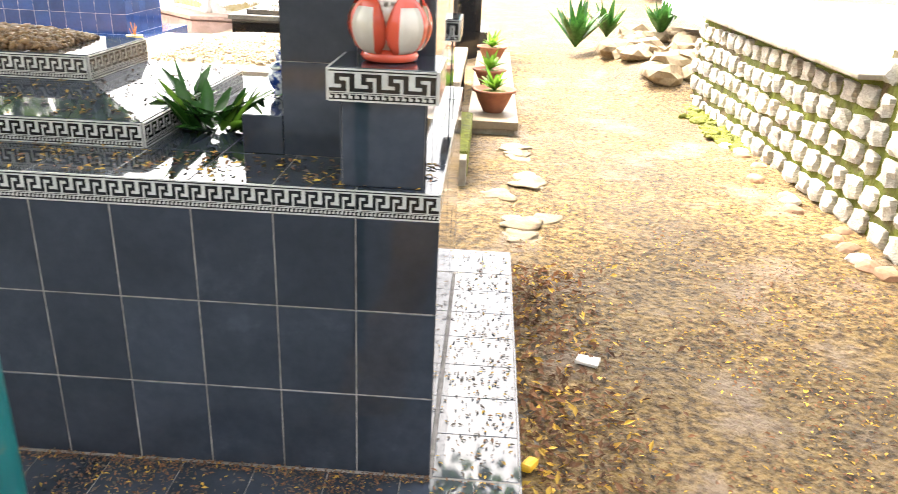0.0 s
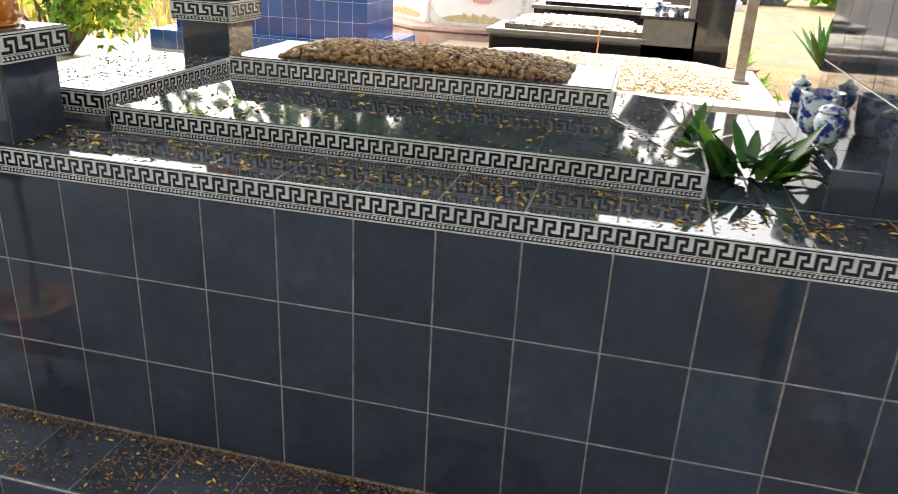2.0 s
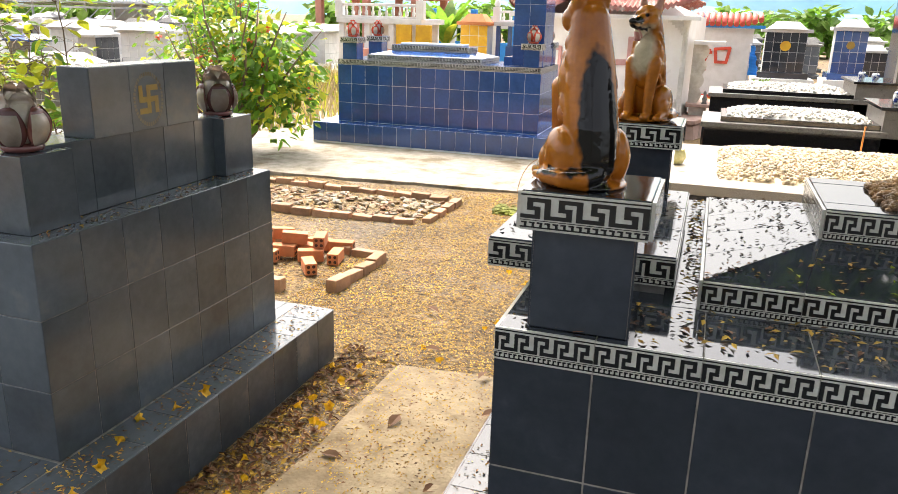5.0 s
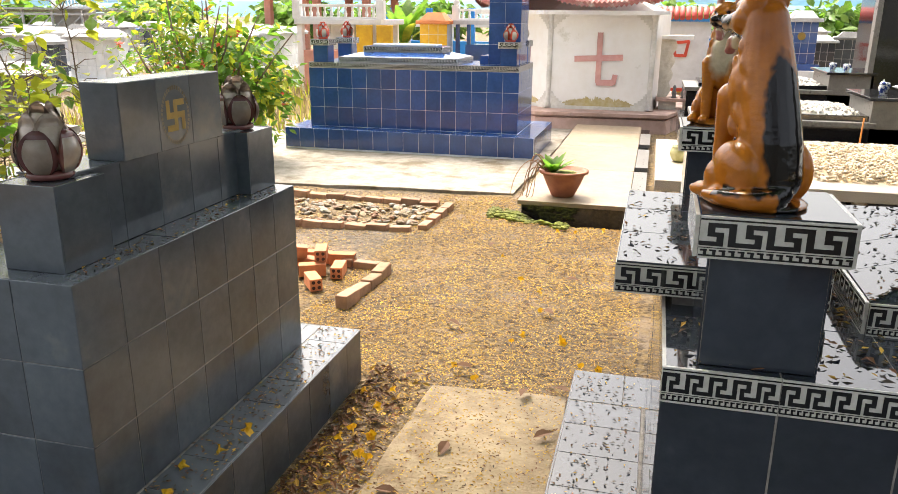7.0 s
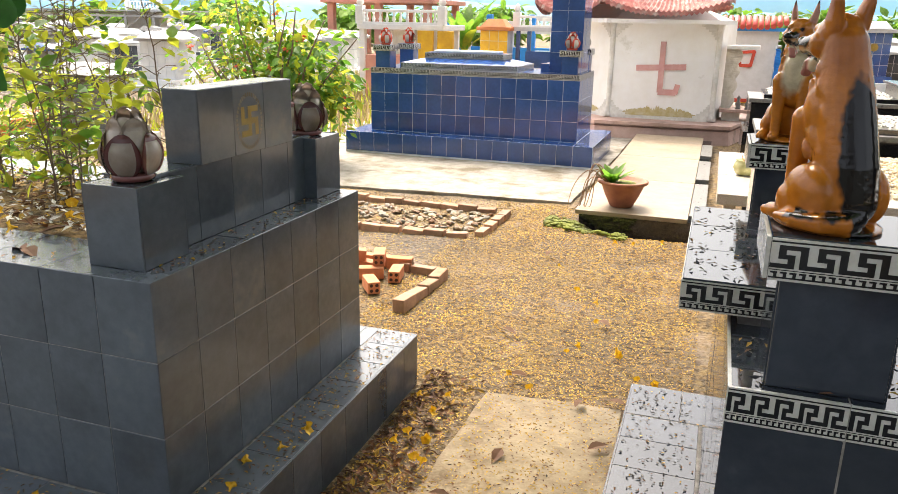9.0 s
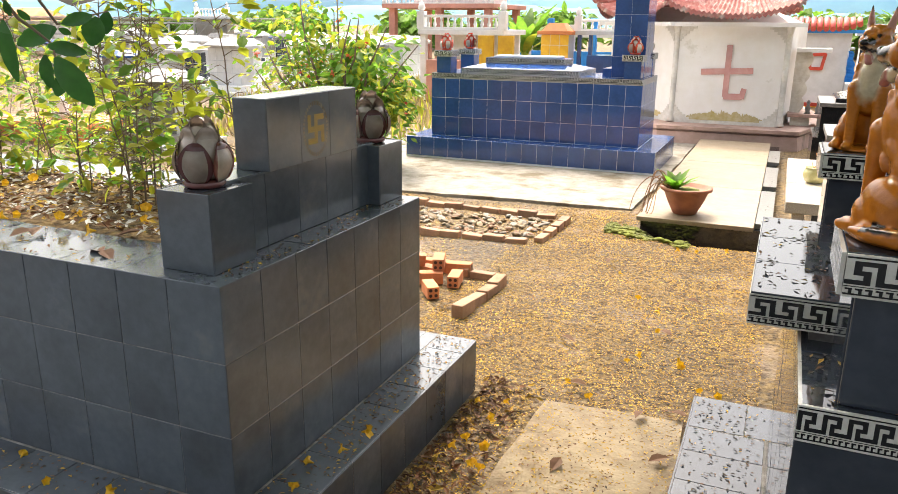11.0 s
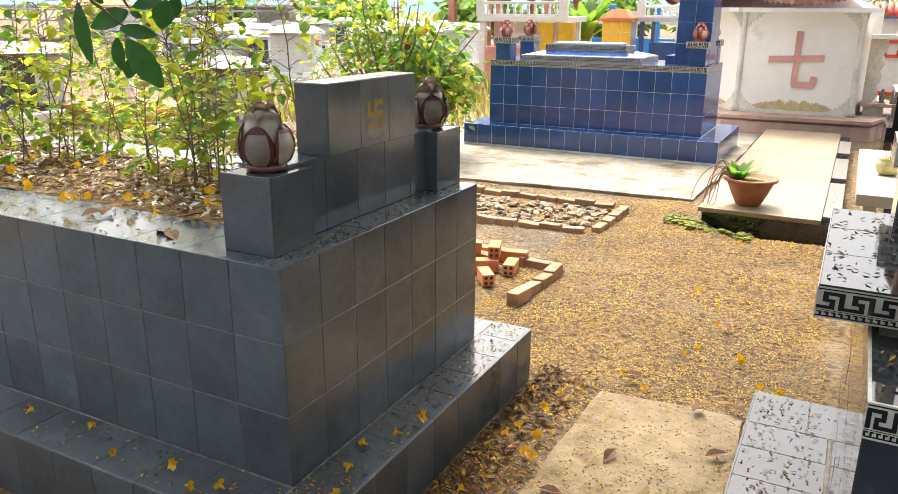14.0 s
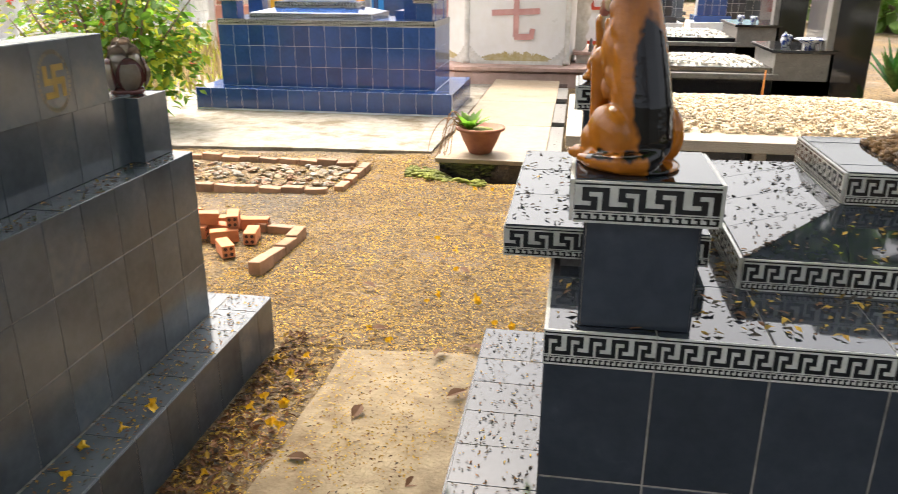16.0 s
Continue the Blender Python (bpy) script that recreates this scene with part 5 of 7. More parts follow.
heap("pebbles", 6500, -2.46, -0.42, 5.55, 6.95, 0.73, 0.09, 0.025, M_PEBW, "heap of pale tan pebbles on the granite tomb")
inc = thing("incense_pot", "small mottled cream incense pot with burnt sticks", "incense pot", (-2.76, 6.02, 0.73))
part("bowl", lathe(bmesh.new(), [(0.04, 0), (0.06, 0.01), (0.078, 0.05), (0.070, 0.085), (0.060, 0.098), (0.066, 0.106), (0.056, 0.106), (0.05, 0.09)], 26), M_CERY, inc, smooth=True)
for i in range(8):
    part("incense_stick", tube(bmesh.new(), [(random.uniform(-0.03, 0.03), random.uniform(-0.03, 0.03), 0.07), (random.uniform(-0.04, 0.04), random.uniform(-0.04, 0.04), random.uniform(0.15, 0.21))], 0.0022, 5), M_WOOD, inc)
stk = solid("incense_stick", tube(bmesh.new(), [(-1.46, 6.72, 0.78), (-1.455, 6.72, 1.0)], 0.006, 6), M_WOOD, "single orange incense stick standing in the pebbles", "stick")


def black_tomb(label, x0, y0, L, D, z, gravel=True):
    t = thing("black_granite_tomb", label, "tomb", (x0, y0, 0))
    part("plinth", B(-0.06, L + 0.9, -0.05, D + 0.05, -0.1, z - 0.42), M_BGRAN, t)
    part("body", B(0, L + 0.5, 0, D, z - 0.42, z - 0.05, bevel=0.004), M_BGRAN, t)
    part("top_slab", B(-0.03, L + 0.05, -0.03, D + 0.03, z - 0.05, z, bevel=0.006), M_GGRAN, t, "grey granite slab")
    part("kerb", B(0.14, L, 0.05, D - 0.05, z, z + 0.05, bevel=0.004), M_BGRAN, t)
    part("altar", B(L, L + 0.5, 0.0, D, z - 0.2, z + 0.19, bevel=0.004), M_GGRAN, t, "grey granite altar block")
    part("altar_top", B(L - 0.04, L + 0.52, -0.04, D + 0.04, z + 0.19, z + 0.22, bevel=0.004), M_BGRAN, t)
    part("headstone", B(L + 0.46, L + 0.80, 0.0, D, z - 0.42, z + 1.5, bevel=0.006), M_BGRAN, t, "tall polished black headstone")
    part("headstone_frame", B(L + 0.40, L + 0.46, -0.05, 0.10, z + 0.22, z + 1.5, bevel=0.003), M_GGRAN, t)
    if gravel:
        g = heap("white_gravel", 900, x0 + 0.2, x0 + L - 0.06, y0 + 0.10, y0 + D - 0.10, z + 0.045, 0.07, 0.03, M_PEBC, "white gravel filling the black granite tomb")
    return t


black_tomb("polished black granite tomb with white gravel and a tall headstone", -2.6, 7.9, 1.48, 0.86, 0.83)
black_tomb("second black granite tomb with white gravel", -2.58, 10.85, 1.66, 1.05, 0.86)
for x, y, z, big in ((-1.0, 8.15, 1.055, 0), (-0.92, 8.4, 1.055, 1), (-0.70, 11.05, 1.083, 1), (-0.82, 11.25, 1.083, 1)):
    jar("blue and white porcelain offering jar on a black granite altar", (x, y, z), [(r * (1.4 if big else 1.1), h * 1.3) for r, h in JAR], M_CERB, None if big else [(r * 1.1, h * 1.3) for r, h in LID], "jars on the black tombs")
dish = thing("porcelain_dish", "wide blue and white footed dish on the altar", "dish", (-0.80, 8.05, 1.052))
part("bowl", lathe(bmesh.new(), [(0.05, 0), (0.04, 0.03), (0.12, 0.07), (0.15, 0.085), (0.14, 0.088), (0.05, 0.055)], 28), M_CERB, dish, smooth=True)
post = thing("cement_post", "weathered cement post at the end of the pebble tomb", "post", (-0.36, 6.35, 0))
part("shaft", B(-0.04, 0.04, -0.04, 0.04, 0, 2.3, bevel=0.006), M_CONC, post)
part("foot", B(-0.07, 0.07, -0.07, 0.07, -0.05, 0.75, bevel=0.006), M_CONC, post)

# ---- path side: kerb with pots ----
kb = thing("cement_kerb", "cement kerb slab with tiles and moss along the path", "kerb", (-0.14, 6.35, 0.1))
part("top_slab", B(0, 0.43, 0, 4.2, 0.06, 0.13, bevel=0.006), M_SLAB, kb)
part("base", B(0.01, 0.40, 0.03, 4.2, -0.14, 0.06), M_CONC, kb)
mp = thing("mossy_edge", "green moss-covered cement edge beside the kerb", "kerb", (-0.20, 4.95, 0.08))
part("edge", B(0, 0.10, 0, 1.4, -0.1, 0.20, bevel=0.01), M_CONC, mp)
part("moss", B(-0.005, 0.106, 0.15, 1.4, 0.03, 0.22, bevel=0.015), M_MOSS, mp, "thick green moss")
for i, (x, y, s) in enumerate(((0.075, 6.75, 1.0), (0.03, 7.95, 0.9), (0.05, 9.6, 0.95))):
    p = thing("potted_plant", "terracotta pot with a leafy green plant on the kerb", "potted plant", (x, y, 0.23), 40 * i, "pots on the kerb")
    clay_pot(p, 0.185 * s, 0.20 * s)
    bm = blades(bmesh.new(), 16, 0.20, 0.026, 0.7, 0.3, 0.18 * s)
    blades(bm, 9, 0.22, 0.022, 0.3, 0.1, 0.18 * s)
    part("leaves", bm, M_LEAF, p)
for i in range(9):
    x, y = random.uniform(0.1, 0.42), random.uniform(3.9, 6.0)
    bm = bmesh.new()
    bmesh.ops.create_icosphere(bm, subdivisions=3, radius=0.11)
    for v in bm.verts:
        v.co *= 1 + 0.9 * noise.noise(v.co * 11 + Vector((i * 5, 0, 0)))
        v.co.z *= 0.14
    solid("flat_stone", bm, M_PAD, "flat pale stone sunk in the path", "stone", at=pose(x, y, ground_z(x, y), 0, 0, random.uniform(0, 180)), group="flat stones by the kerb", smooth=True)
bm = B(-0.045, 0.045, -0.03, 0.03, 0, 0.012, bevel=0.003)
for v in bm.verts:
    v.co.z += random.uniform(-0.004, 0.008)
solid("paper_scrap", bm, M_PAPER, "crumpled white paper scrap on the path", "scrap", at=pose(0.465, 2.66, 0.128, 0, 0, -20))
bm = B(-0.05, 0.05, -0.02, 0.02, 0, 0.03, bevel=0.012)
solid("paper_scrap", bm, M_YELLOW, "crumpled yellow wrapper beside the tomb's plinth", "scrap", at=pose(0.205, 1.98, 0.125, 0, 20, 70))

# ---- dry stone terrace wall ----
wl = thing("stone_wall", "retaining wall of split granite blocks with mossy joints", "wall", kind="structure")


def wall_x(y):
    return 2.22 - 0.033 * (y - 4.2)


bm = bmesh.new()
for y0, y1, zt_ in ((-1.5, 4.62, 1.16), (4.62, 8.25, 0.99)):
    v = [bm.verts.new((x + wall_x(y) + 0.05, y, z)) for y in (y0, y1) for x, z in ((0, -0.1), (0.06, zt_), (0.5, zt_), (0.5, -0.1))]
    for f in ((0, 1, 5, 4), (1, 2, 6, 5), (2, 3, 7, 6), (3, 2, 1, 0), (4, 5, 6, 7)):
        bm.faces.new([v[i] for i in f])
bmesh.ops.recalc_face_normals(bm, faces=bm.faces)
core = part("core", bm, M_MORTAR, wl)
random.seed(11)
blocks = []
for v_ in range(5):
    bm = B(-0.045, 0.06, -0.5, 0.5, -0.5, 0.5)
    bmesh.ops.subdivide_edges(bm, edges=bm.edges, cuts=2, use_grid_fill=True)
    for v in bm.verts:
        c = max(abs(v.co.y), abs(v.co.z))
        r = math.hypot(v.co.y, v.co.z)
        if r > 0.58:
            v.co.y *= 0.90
            v.co.z *= 0.90
        if v.co.x < 0:
            v.co.x += random.uniform(-0.018, 0.014) + (0.018 if c > 0.45 else 0)
        v.co.y += random.uniform(-0.06, 0.06)
        v.co.z += random.uniform(-0.06, 0.06)
    blocks.append(finish("stone", bm, M_STONE, False))
for row in range(6):
    y = 1.9 + 0.07 * (row % 2)
    z0 = 0.11 + row * 0.172
    while y < 8.22:
        w = random.uniform(0.15, 0.22)
        h = random.uniform(0.125, 0.145)
        if z0 + 0.13 < (1.16 if y < 4.6 else 1.0):
            part("stone", random.choice(blocks), None, wl, at=pose(wall_x(y + w / 2) + 0.052 + 0.06 * z0, y + w / 2, z0 + h / 2 + random.uniform(-0.012, 0.012), random.uniform(-7, 7), 0, 0) @ Matrix.Diagonal((1, w * 0.88, h * 0.94, 1)))
        y += w + 0.035
part("coping", B(2.14, 2.55, 4.6, 8.2, 0.985, 1.02, bevel=0.01), M_CONC, wl)
tc_ = solid("terrace_floor", B(2.42, 9.5, -1.5, 11.5, 0.8, 0.995), M_WHITE2, "bright white cement terrace behind the stone wall", "terrace", kind="structure")
ms = [placed((wall_x(y) - abs(rng.normal(0, 0.10)) + 0.05, y, 0.12 + rng.uniform(0, 0.03)), rng.uniform(0.05, 0.16, 3) * (1, 1, 0.5), *rng.uniform(-0.3, 0.3, 2), rng.uniform(0, 6.28)) for y in rng.uniform(6.2, 8.3, 170)]
tagged(new("moss_strip", spread("moss_strip", *PEBBLE, ms, [M_MOSS])), "bright green moss along the wall's foot", "moss", kind="stuff")
for i in range(16):
    y = random.uniform(3.2, 6.4)
    bm = bmesh.new()
    bmesh.ops.create_icosphere(bm, subdivisions=2, radius=0.07)
    for v in bm.verts:
        v.co *= 1 + 0.35 * noise.noise(v.co * 14 + Vector((i, 0, 0)))
        v.co.z *= 0.6
    solid("rock", bm, M_BRICKO if i % 3 else M_STONE, "loose rock fallen at the wall's foot", "rock", at=pose(wall_x(y) - 0.05 - abs(random.gauss(0, 0.09)), y, 0.12, 0, 0, random.uniform(0, 360)), group="loose rocks by the wall")
# the rocky bank, aloe and shrubs at the path's far end
for i in range(64):
    bm = bmesh.new()
    bmesh.ops.create_icosphere(bm, subdivisions=2, radius=random.uniform(0.07, 0.26))
    for v in bm.verts:
        v.co *= 1 + 0.8 * noise.noise(v.co * 5 + Vector((i * 3, 0, 0)))
        v.co.z *= 0.55
    x, y = random.uniform(1.7, 2.9), random.uniform(8.4, 12.2)
    solid("boulder", bm, M_PAD, "pale boulder in the rocky bank beside the path", "boulder", at=pose(x, y, ground_z(x, y) + 0.05, 0, 0, random.uniform(0, 360)), group="boulders of the bank")
for x, y, s in ((1.25, 11.4, 0.62), (1.75, 11.9, 0.5), (2.3, 10.8, 0.4)):
    al = thing("aloe_plant", "grey-green spiky succulent on the rocky bank", "plant", (x, y, ground_z(x, y) + 0.1), 0, "spiky plants on the bank")
    part("leaves", blades(bmesh.new(), 26, s, 0.05, 0.55, 0.05, 0.0), M_LEAFD, al)
    part("heart", blades(bmesh.new(), 10, s, 0.045, 0.2, 0.0, 0.0), M_LEAFD, al)


# ---- trees and shrubs ----
def crown_spots(n, c, r, shell=0.5):
    out = []
    while len(out) < n:
        d = rng.normal(0, 1, 3)
        d /= np.linalg.norm(d)
        k = rng.uniform(shell, 1) * (0.75 + 0.5 * (0.5 + 0.5 * noise.noise(Vector(d * 2.4) + Vector(c))))
        p = np.array(c) + d * k * np.array(r)
        if noise.noise(Vector(p * 2.2 / max(r))) > -0.28:
            out.append((p, d))
    return out


def limbs(bm, base, tips, r0, sway=0.2):
    for tip in tips:
        b, t_ = Vector(base), Vector(tip)
        pts = [b.lerp(t_, k) + Vector((random.uniform(-1, 1), random.uniform(-1, 1), 0)) * sway * math.sin(math.pi * k) for k in (0, 0.25, 0.5, 0.75, 1)]
        tube(bm, pts, [r0, r0 * 0.8, r0 * 0.6, r0 * 0.4, r0 * 0.2], 7)
    return bm


random.seed(21)
# tall flowering shrub beyond the grey tomb
sh = thing("flowering_shrub", "tall leafy shrub with coral red flowers beside the cement floor", "shrub", (-8.2, 8.6, 0))
for _ in range(20):
    part("stem", limbs(bmesh.new(), (0, 0, -0.05), [(random.uniform(-1.0, 1.2), random.uniform(-0.6, 0.6), random.uniform(1.1, 2.1))], 0.03, 0.12), M_TRUNK, sh)
sp1 = crown_spots(1500, (0.55, 0, 0.95), (0.72, 0.6, 0.80), 0.35)
sp2 = crown_spots(1300, (-0.45, 0.2, 1.35), (0.95, 0.6, 0.85), 0.2)
part("leaves", leaf_mesh("leaves", sp1, 0.14, [M_LEAF, M_LEAFY, M_LEAF]), None, sh)
part("upper_leaves", leaf_mesh("upper_leaves", sp2, 0.10, [M_LEAF, M_LEAFY]), None, sh)
for i in range(22):
    p, d = sp1[int(rng.integers(0, len(sp1)))] if i % 2 else sp2[int(rng.integers(0, len(sp2)))]
    part("flower", leaf_mesh("flower", [(np.zeros(3), (math.cos(a), math.sin(a), 0)) for a in np.linspace(0, 6.28, 9)], 0.06, M_FLOWER, 0.5), None, sh, at=Matrix.Translation(p))


# weeds and creepers growing out of the grey tomb's bed
def weed(h, seed, n, size, leafmat, label, at, group):
    random.seed(seed)
    t = thing("weed", label, "weed", at, random.uniform(0, 360), group)
    bm, stalks, spots = bmesh.new(), bmesh.new(), []
    p, d = Vector((0, 0, -0.03)), Vector((random.uniform(-0.15, 0.15), random.uniform(-0.15, 0.15), 1))
    pts = []
    for j in range(9):
        pts.append(p.copy())
        p += d.normalized() * h / 8
        d += Vector((random.uniform(-0.16, 0.16), random.uniform(-0.16, 0.16), 0))
    tube(bm, pts, [0.0042 * (1 - 0.08 * j) for j in range(9)], 5)
    for i in range(n):
        k = random.uniform(0.12, 1) * 8
        a = pts[int(min(7, k))].lerp(pts[int(min(7, k)) + 1], k % 1)
        ang = random.uniform(0, 6.28)
        q = a + Vector((math.cos(ang), math.sin(ang), 0.25)) * random.uniform(0.03, 0.17) * (0.5 + h / 2)
        tube(stalks, [a, (a + q) / 2 + Vector((0, 0, 0.012)), q], [0.0022, 0.0018, 0.0012], 4)
        for _ in range(random.choice((1, 2, 3))):
            spots.append((np.array(q) + rng.normal(0, 0.012, 3), (math.cos(ang + random.uniform(-0.9, 0.9)), math.sin(ang + random.uniform(-0.9, 0.9)), 0)))
    part("stem", bm, M_TRUNK, t)
    tagged(part("stalk", stalks, M_TRUNK, t), "thin brown leaf stalks", kind="stuff")
    part("leaves", leaf_mesh("leaves", spots, size, leafmat, 0.5), None, t)
    return t


for i in range(38):
    x, y = random.uniform(-7.3, -4.95), random.uniform(2.58, 3.08)
    tall = i % 3 != 0
    weed(random.uniform(0.6, 1.3) if tall else random.uniform(0.15, 0.4), 100 + i, random.randint(26, 44) if tall else 14, random.uniform(0.04, 0.072), [M_LEAF, M_LEAFY, M_LEAFY],
         "slender yellow-green weed growing out of the grey tomb's bed" if tall else "low green seedling in the grey tomb's bed", (x, y, 1.0), "weeds in the grey tomb's bed")
for i in range(30):
    x, y = random.uniform(-13.0, -7.5), random.uniform(4.2, 8.0)
    weed(random.uniform(1.2, 1.9), 300 + i, 40, random.uniform(0.07, 0.12), [M_LEAF, M_LEAFY], "tall leafy weed on the waste ground behind the grey tomb", (x, y, 0.0), "weeds on the waste ground")
random.seed(33)

# the tree that shades the path, behind and above it
tr = thing("shade_tree", "broad leafy tree shading the path and tombs", "tree", (-1.9, -1.9, 0))
part("trunk", tube(bmesh.new(), [(0, 0, -0.1), (0.03, 0.02, 1.0), (-0.05, 0.05, 2.0), (0.02, 0.1, 3.0)], [0.17, 0.14, 0.12, 0.10], 14), M_TRUNK, tr)
part("limbs", limbs(bmesh.new(), (0.0, 0.08, 2.6), [(-3.2, 1.2, 3.6), (-1.6, 4.6, 4.0), (0.4, 5.2, 4.1), (2.6, 1.6, 3.8), (1.4, -1.2, 4.2), (-1.5, -1.4, 4.2), (-2.0, 3.2, 2.45), (0.2, 0.6, 4.6)], 0.07, 0.25), M_TRUNK, tr)
cs = [s for s in crown_spots(13500, (-1.2, 4.5, 4.6), (4.3, 4.3, 1.3), 0.05) if s[0][2] > 3.0 + 0.15 * max(0, s[0][1] - 5)]
# Extra unseen leaf clumps, placed to darken tile reflections and shade the path.
cs += crown_spots(5000, (0.1, 7.1, 4.5), (2.8, 1.5, 0.8), 0.05)
cs += crown_spots(3200, (2.2, 6.9, 4.5), (1.6, 1.9, 0.9), 0.05)
part("crown", leaf_mesh("crown", cs, 0.18, [M_LEAF, M_LEAFD]), None, tr)
# the drooping twig over the path
def twig_leaf(base, tip, w):
    """A pointed oval leaf with a fold along its midrib and a toothed edge."""
    b, t = Vector(base), Vector(tip)
    d = t - b
    side = d.cross(Vector((0.62, -0.78, 0.1))).normalized()
    up = side.cross(d).normalized()
    bm, rows = bmesh.new(), []
    k = 9
    for j in range(k + 1):
        q = j / k
        h = 0.42 * w * math.sin(math.pi * min(1, q * 0.96 + 0.02)) ** 0.75 * (1.12 - 0.3 * q) * (1 - 0.07 * (j % 2)) + 0.0004
        c = b + d * q + up * (0.10 * d.length * math.sin(math.pi * q))
        rows.append([bm.verts.new(c + side * h * u + up * abs(u) * h * 0.25) for u in (-1, 0, 1)])
    for r0, r1 in zip(rows, rows[1:]):
        for i in (0, 1):
            bm.faces.new((r0[i], r0[i + 1], r1[i + 1], r1[i])).smooth = True
    return bm


TWIG = [(-3.93, 1.22, 2.40), (-4.00, 1.15, 2.05), (-4.04, 1.13, 1.85), (-4.036, 1.139, 1.769), (-4.027, 1.151, 1.744), (-4.017, 1.163, 1.731), (-4.002, 1.182, 1.708), (-3.965, 1.152, 1.690)]
tm = Matrix.Translation((1.9, 1.9, 0))
part("twig", tube(bmesh.new(), TWIG, [0.006, 0.005, 0.004, 0.003, 0.0026, 0.0022, 0.0018, 0.0014], 6), M_TRUNK, tr, at=tm)
part("twig", tube(bmesh.new(), [(-4.04, 1.13, 1.85), (-4.025, 1.18, 1.78), (-4.019, 1.209, 1.736), (-4.004, 1.226, 1.743), (-3.971, 1.262, 1.756)], [0.003, 0.0026, 0.002, 0.0016, 0.0012], 6), M_TRUNK, tr, at=tm)
for base, tip, w in (((-4.027, 1.151, 1.756), (-4.026, 1.169, 1.742), 0.012), ((-4.023, 1.123, 1.742), (-4.024, 1.134, 1.656), 0.026), ((-4.028, 1.214, 1.731), (-4.070, 1.177, 1.706), 0.036), ((-3.991, 1.164, 1.707), (-3.965, 1.208, 1.696), 0.026),
                     ((-3.962, 1.150, 1.692), (-3.938, 1.186, 1.622), 0.046), ((-4.009, 1.172, 1.693), (-4.014, 1.178, 1.645), 0.024), ((-4.017, 1.207, 1.662), (-4.031, 1.202, 1.630), 0.027), ((-3.964, 1.225, 1.749), (-4.000, 1.200, 1.737), 0.024),
                     ((-3.974, 1.244, 1.747), (-3.990, 1.240, 1.705), 0.042), ((-3.993, 1.282, 1.756), (-4.004, 1.284, 1.721), 0.026), ((-4.018, 1.209, 1.730), (-4.015, 1.228, 1.722), 0.012), ((-4.027, 1.134, 1.768), (-4.033, 1.144, 1.747), 0.012)):
    part("twig_leaf", twig_leaf(base, tip, w), M_LEAFD, tr, at=tm)
# Unseen wall, added to close the south and darken what the glazes mirror.
solid("wall_south", B(-14, 9, -6.2, -6.0, 0, 3.9), M_WALLB, "added unseen dark wall behind the path, for reflections", "wall", kind="structure")


# ---- white octagonal shrine with a tiled roof ----
def strokes(segs, w, d):
    """Brush strokes as thin slabs, in the x-z plane."""
    bm = bmesh.new()
    for i, (x0, z0, x1, z1, k) in enumerate(segs):
        a = math.atan2(z1 - z0, x1 - x0)
        ln = math.hypot(x1 - x0, z1 - z0)
        bmesh.ops.create_cube(bm, size=1.0, matrix=Matrix.Translation(((x0 + x1) / 2, -0.003 * i, (z0 + z1) / 2)) @ Matrix.Rotation(-a, 4, "Y") @ Matrix.Diagonal((ln + w * 0.5, d, w * k, 1)))
    return bm


SC = (-3.845, 14.92)
shr = thing("octagonal_shrine", "weathered white octagonal shrine with a faded red tiled roof", "shrine")
PLAN = ((-3.05, 13.0), (-2.80, 14.5), (-3.05, 16.8), (-4.64, 16.8), (-5.76, 15.7), (-5.76, 14.12), (-4.64, 13.0))


def prism(grow, z0, z1, grow_top=None):
    """The shrine's plan, pushed out by grow metres, from z0 to z1."""
    bm, rings = bmesh.new(), []
    for g, z in ((grow, z0), (grow if grow_top is None else grow_top, z1)):
        ring = []
        for x, y in PLAN:
            d = Vector((x + 4.2, y - 14.9))
            d = d * (1 + g / d.length * 1.08)
            ring.append(bm.verts.new((-4.2 + d.x, 14.9 + d.y, z)))
        rings.append(ring)
    k = len(PLAN)
    for i in range(k):
        bm.faces.new((rings[0][i], rings[0][(i + 1) % k], rings[1][(i + 1) % k], rings[1][i]))
    bm.faces.new(rings[1])
    bm.faces.new(rings[0][::-1])
    bmesh.ops.recalc_face_normals(bm, faces=bm.faces)
    return bm


part("lower_step", prism(0.58, -0.2, 0.20, 0.48), M_PINKC, shr, "weathered pink cement step")
part("upper_step", prism(0.42, 0.20, 0.235), M_PINKC, shr, "weathered pink cement step")
part("step_lip", prism(0.52, 0.235, 0.285), M_PINKC, shr)
part("wall", prism(0.0, 0.285, 1.80), M_WHITE, shr, "white plaster wall with damp stains")
COL = [(0.075, 0), (0.05, 0.08), (0.042, 0.16), (0.042, 1.32), (0.06, 1.42), (0.07, 1.48)]


def HIP(a):
    return tube(bmesh.new(), [(SC[0] + rr / math.cos(math.pi / 8) * math.cos(a), SC[1] + rr / math.cos(math.pi / 8) * math.sin(a), zz) for rr, zz in ((2.48, 2.34), (2.33, 2.15), (1.95, 2.13), (1.5, 2.28), (0.9, 2.58), (0.5, 2.87))], [0.035, 0.055, 0.055, 0.05, 0.05, 0.05], 8)


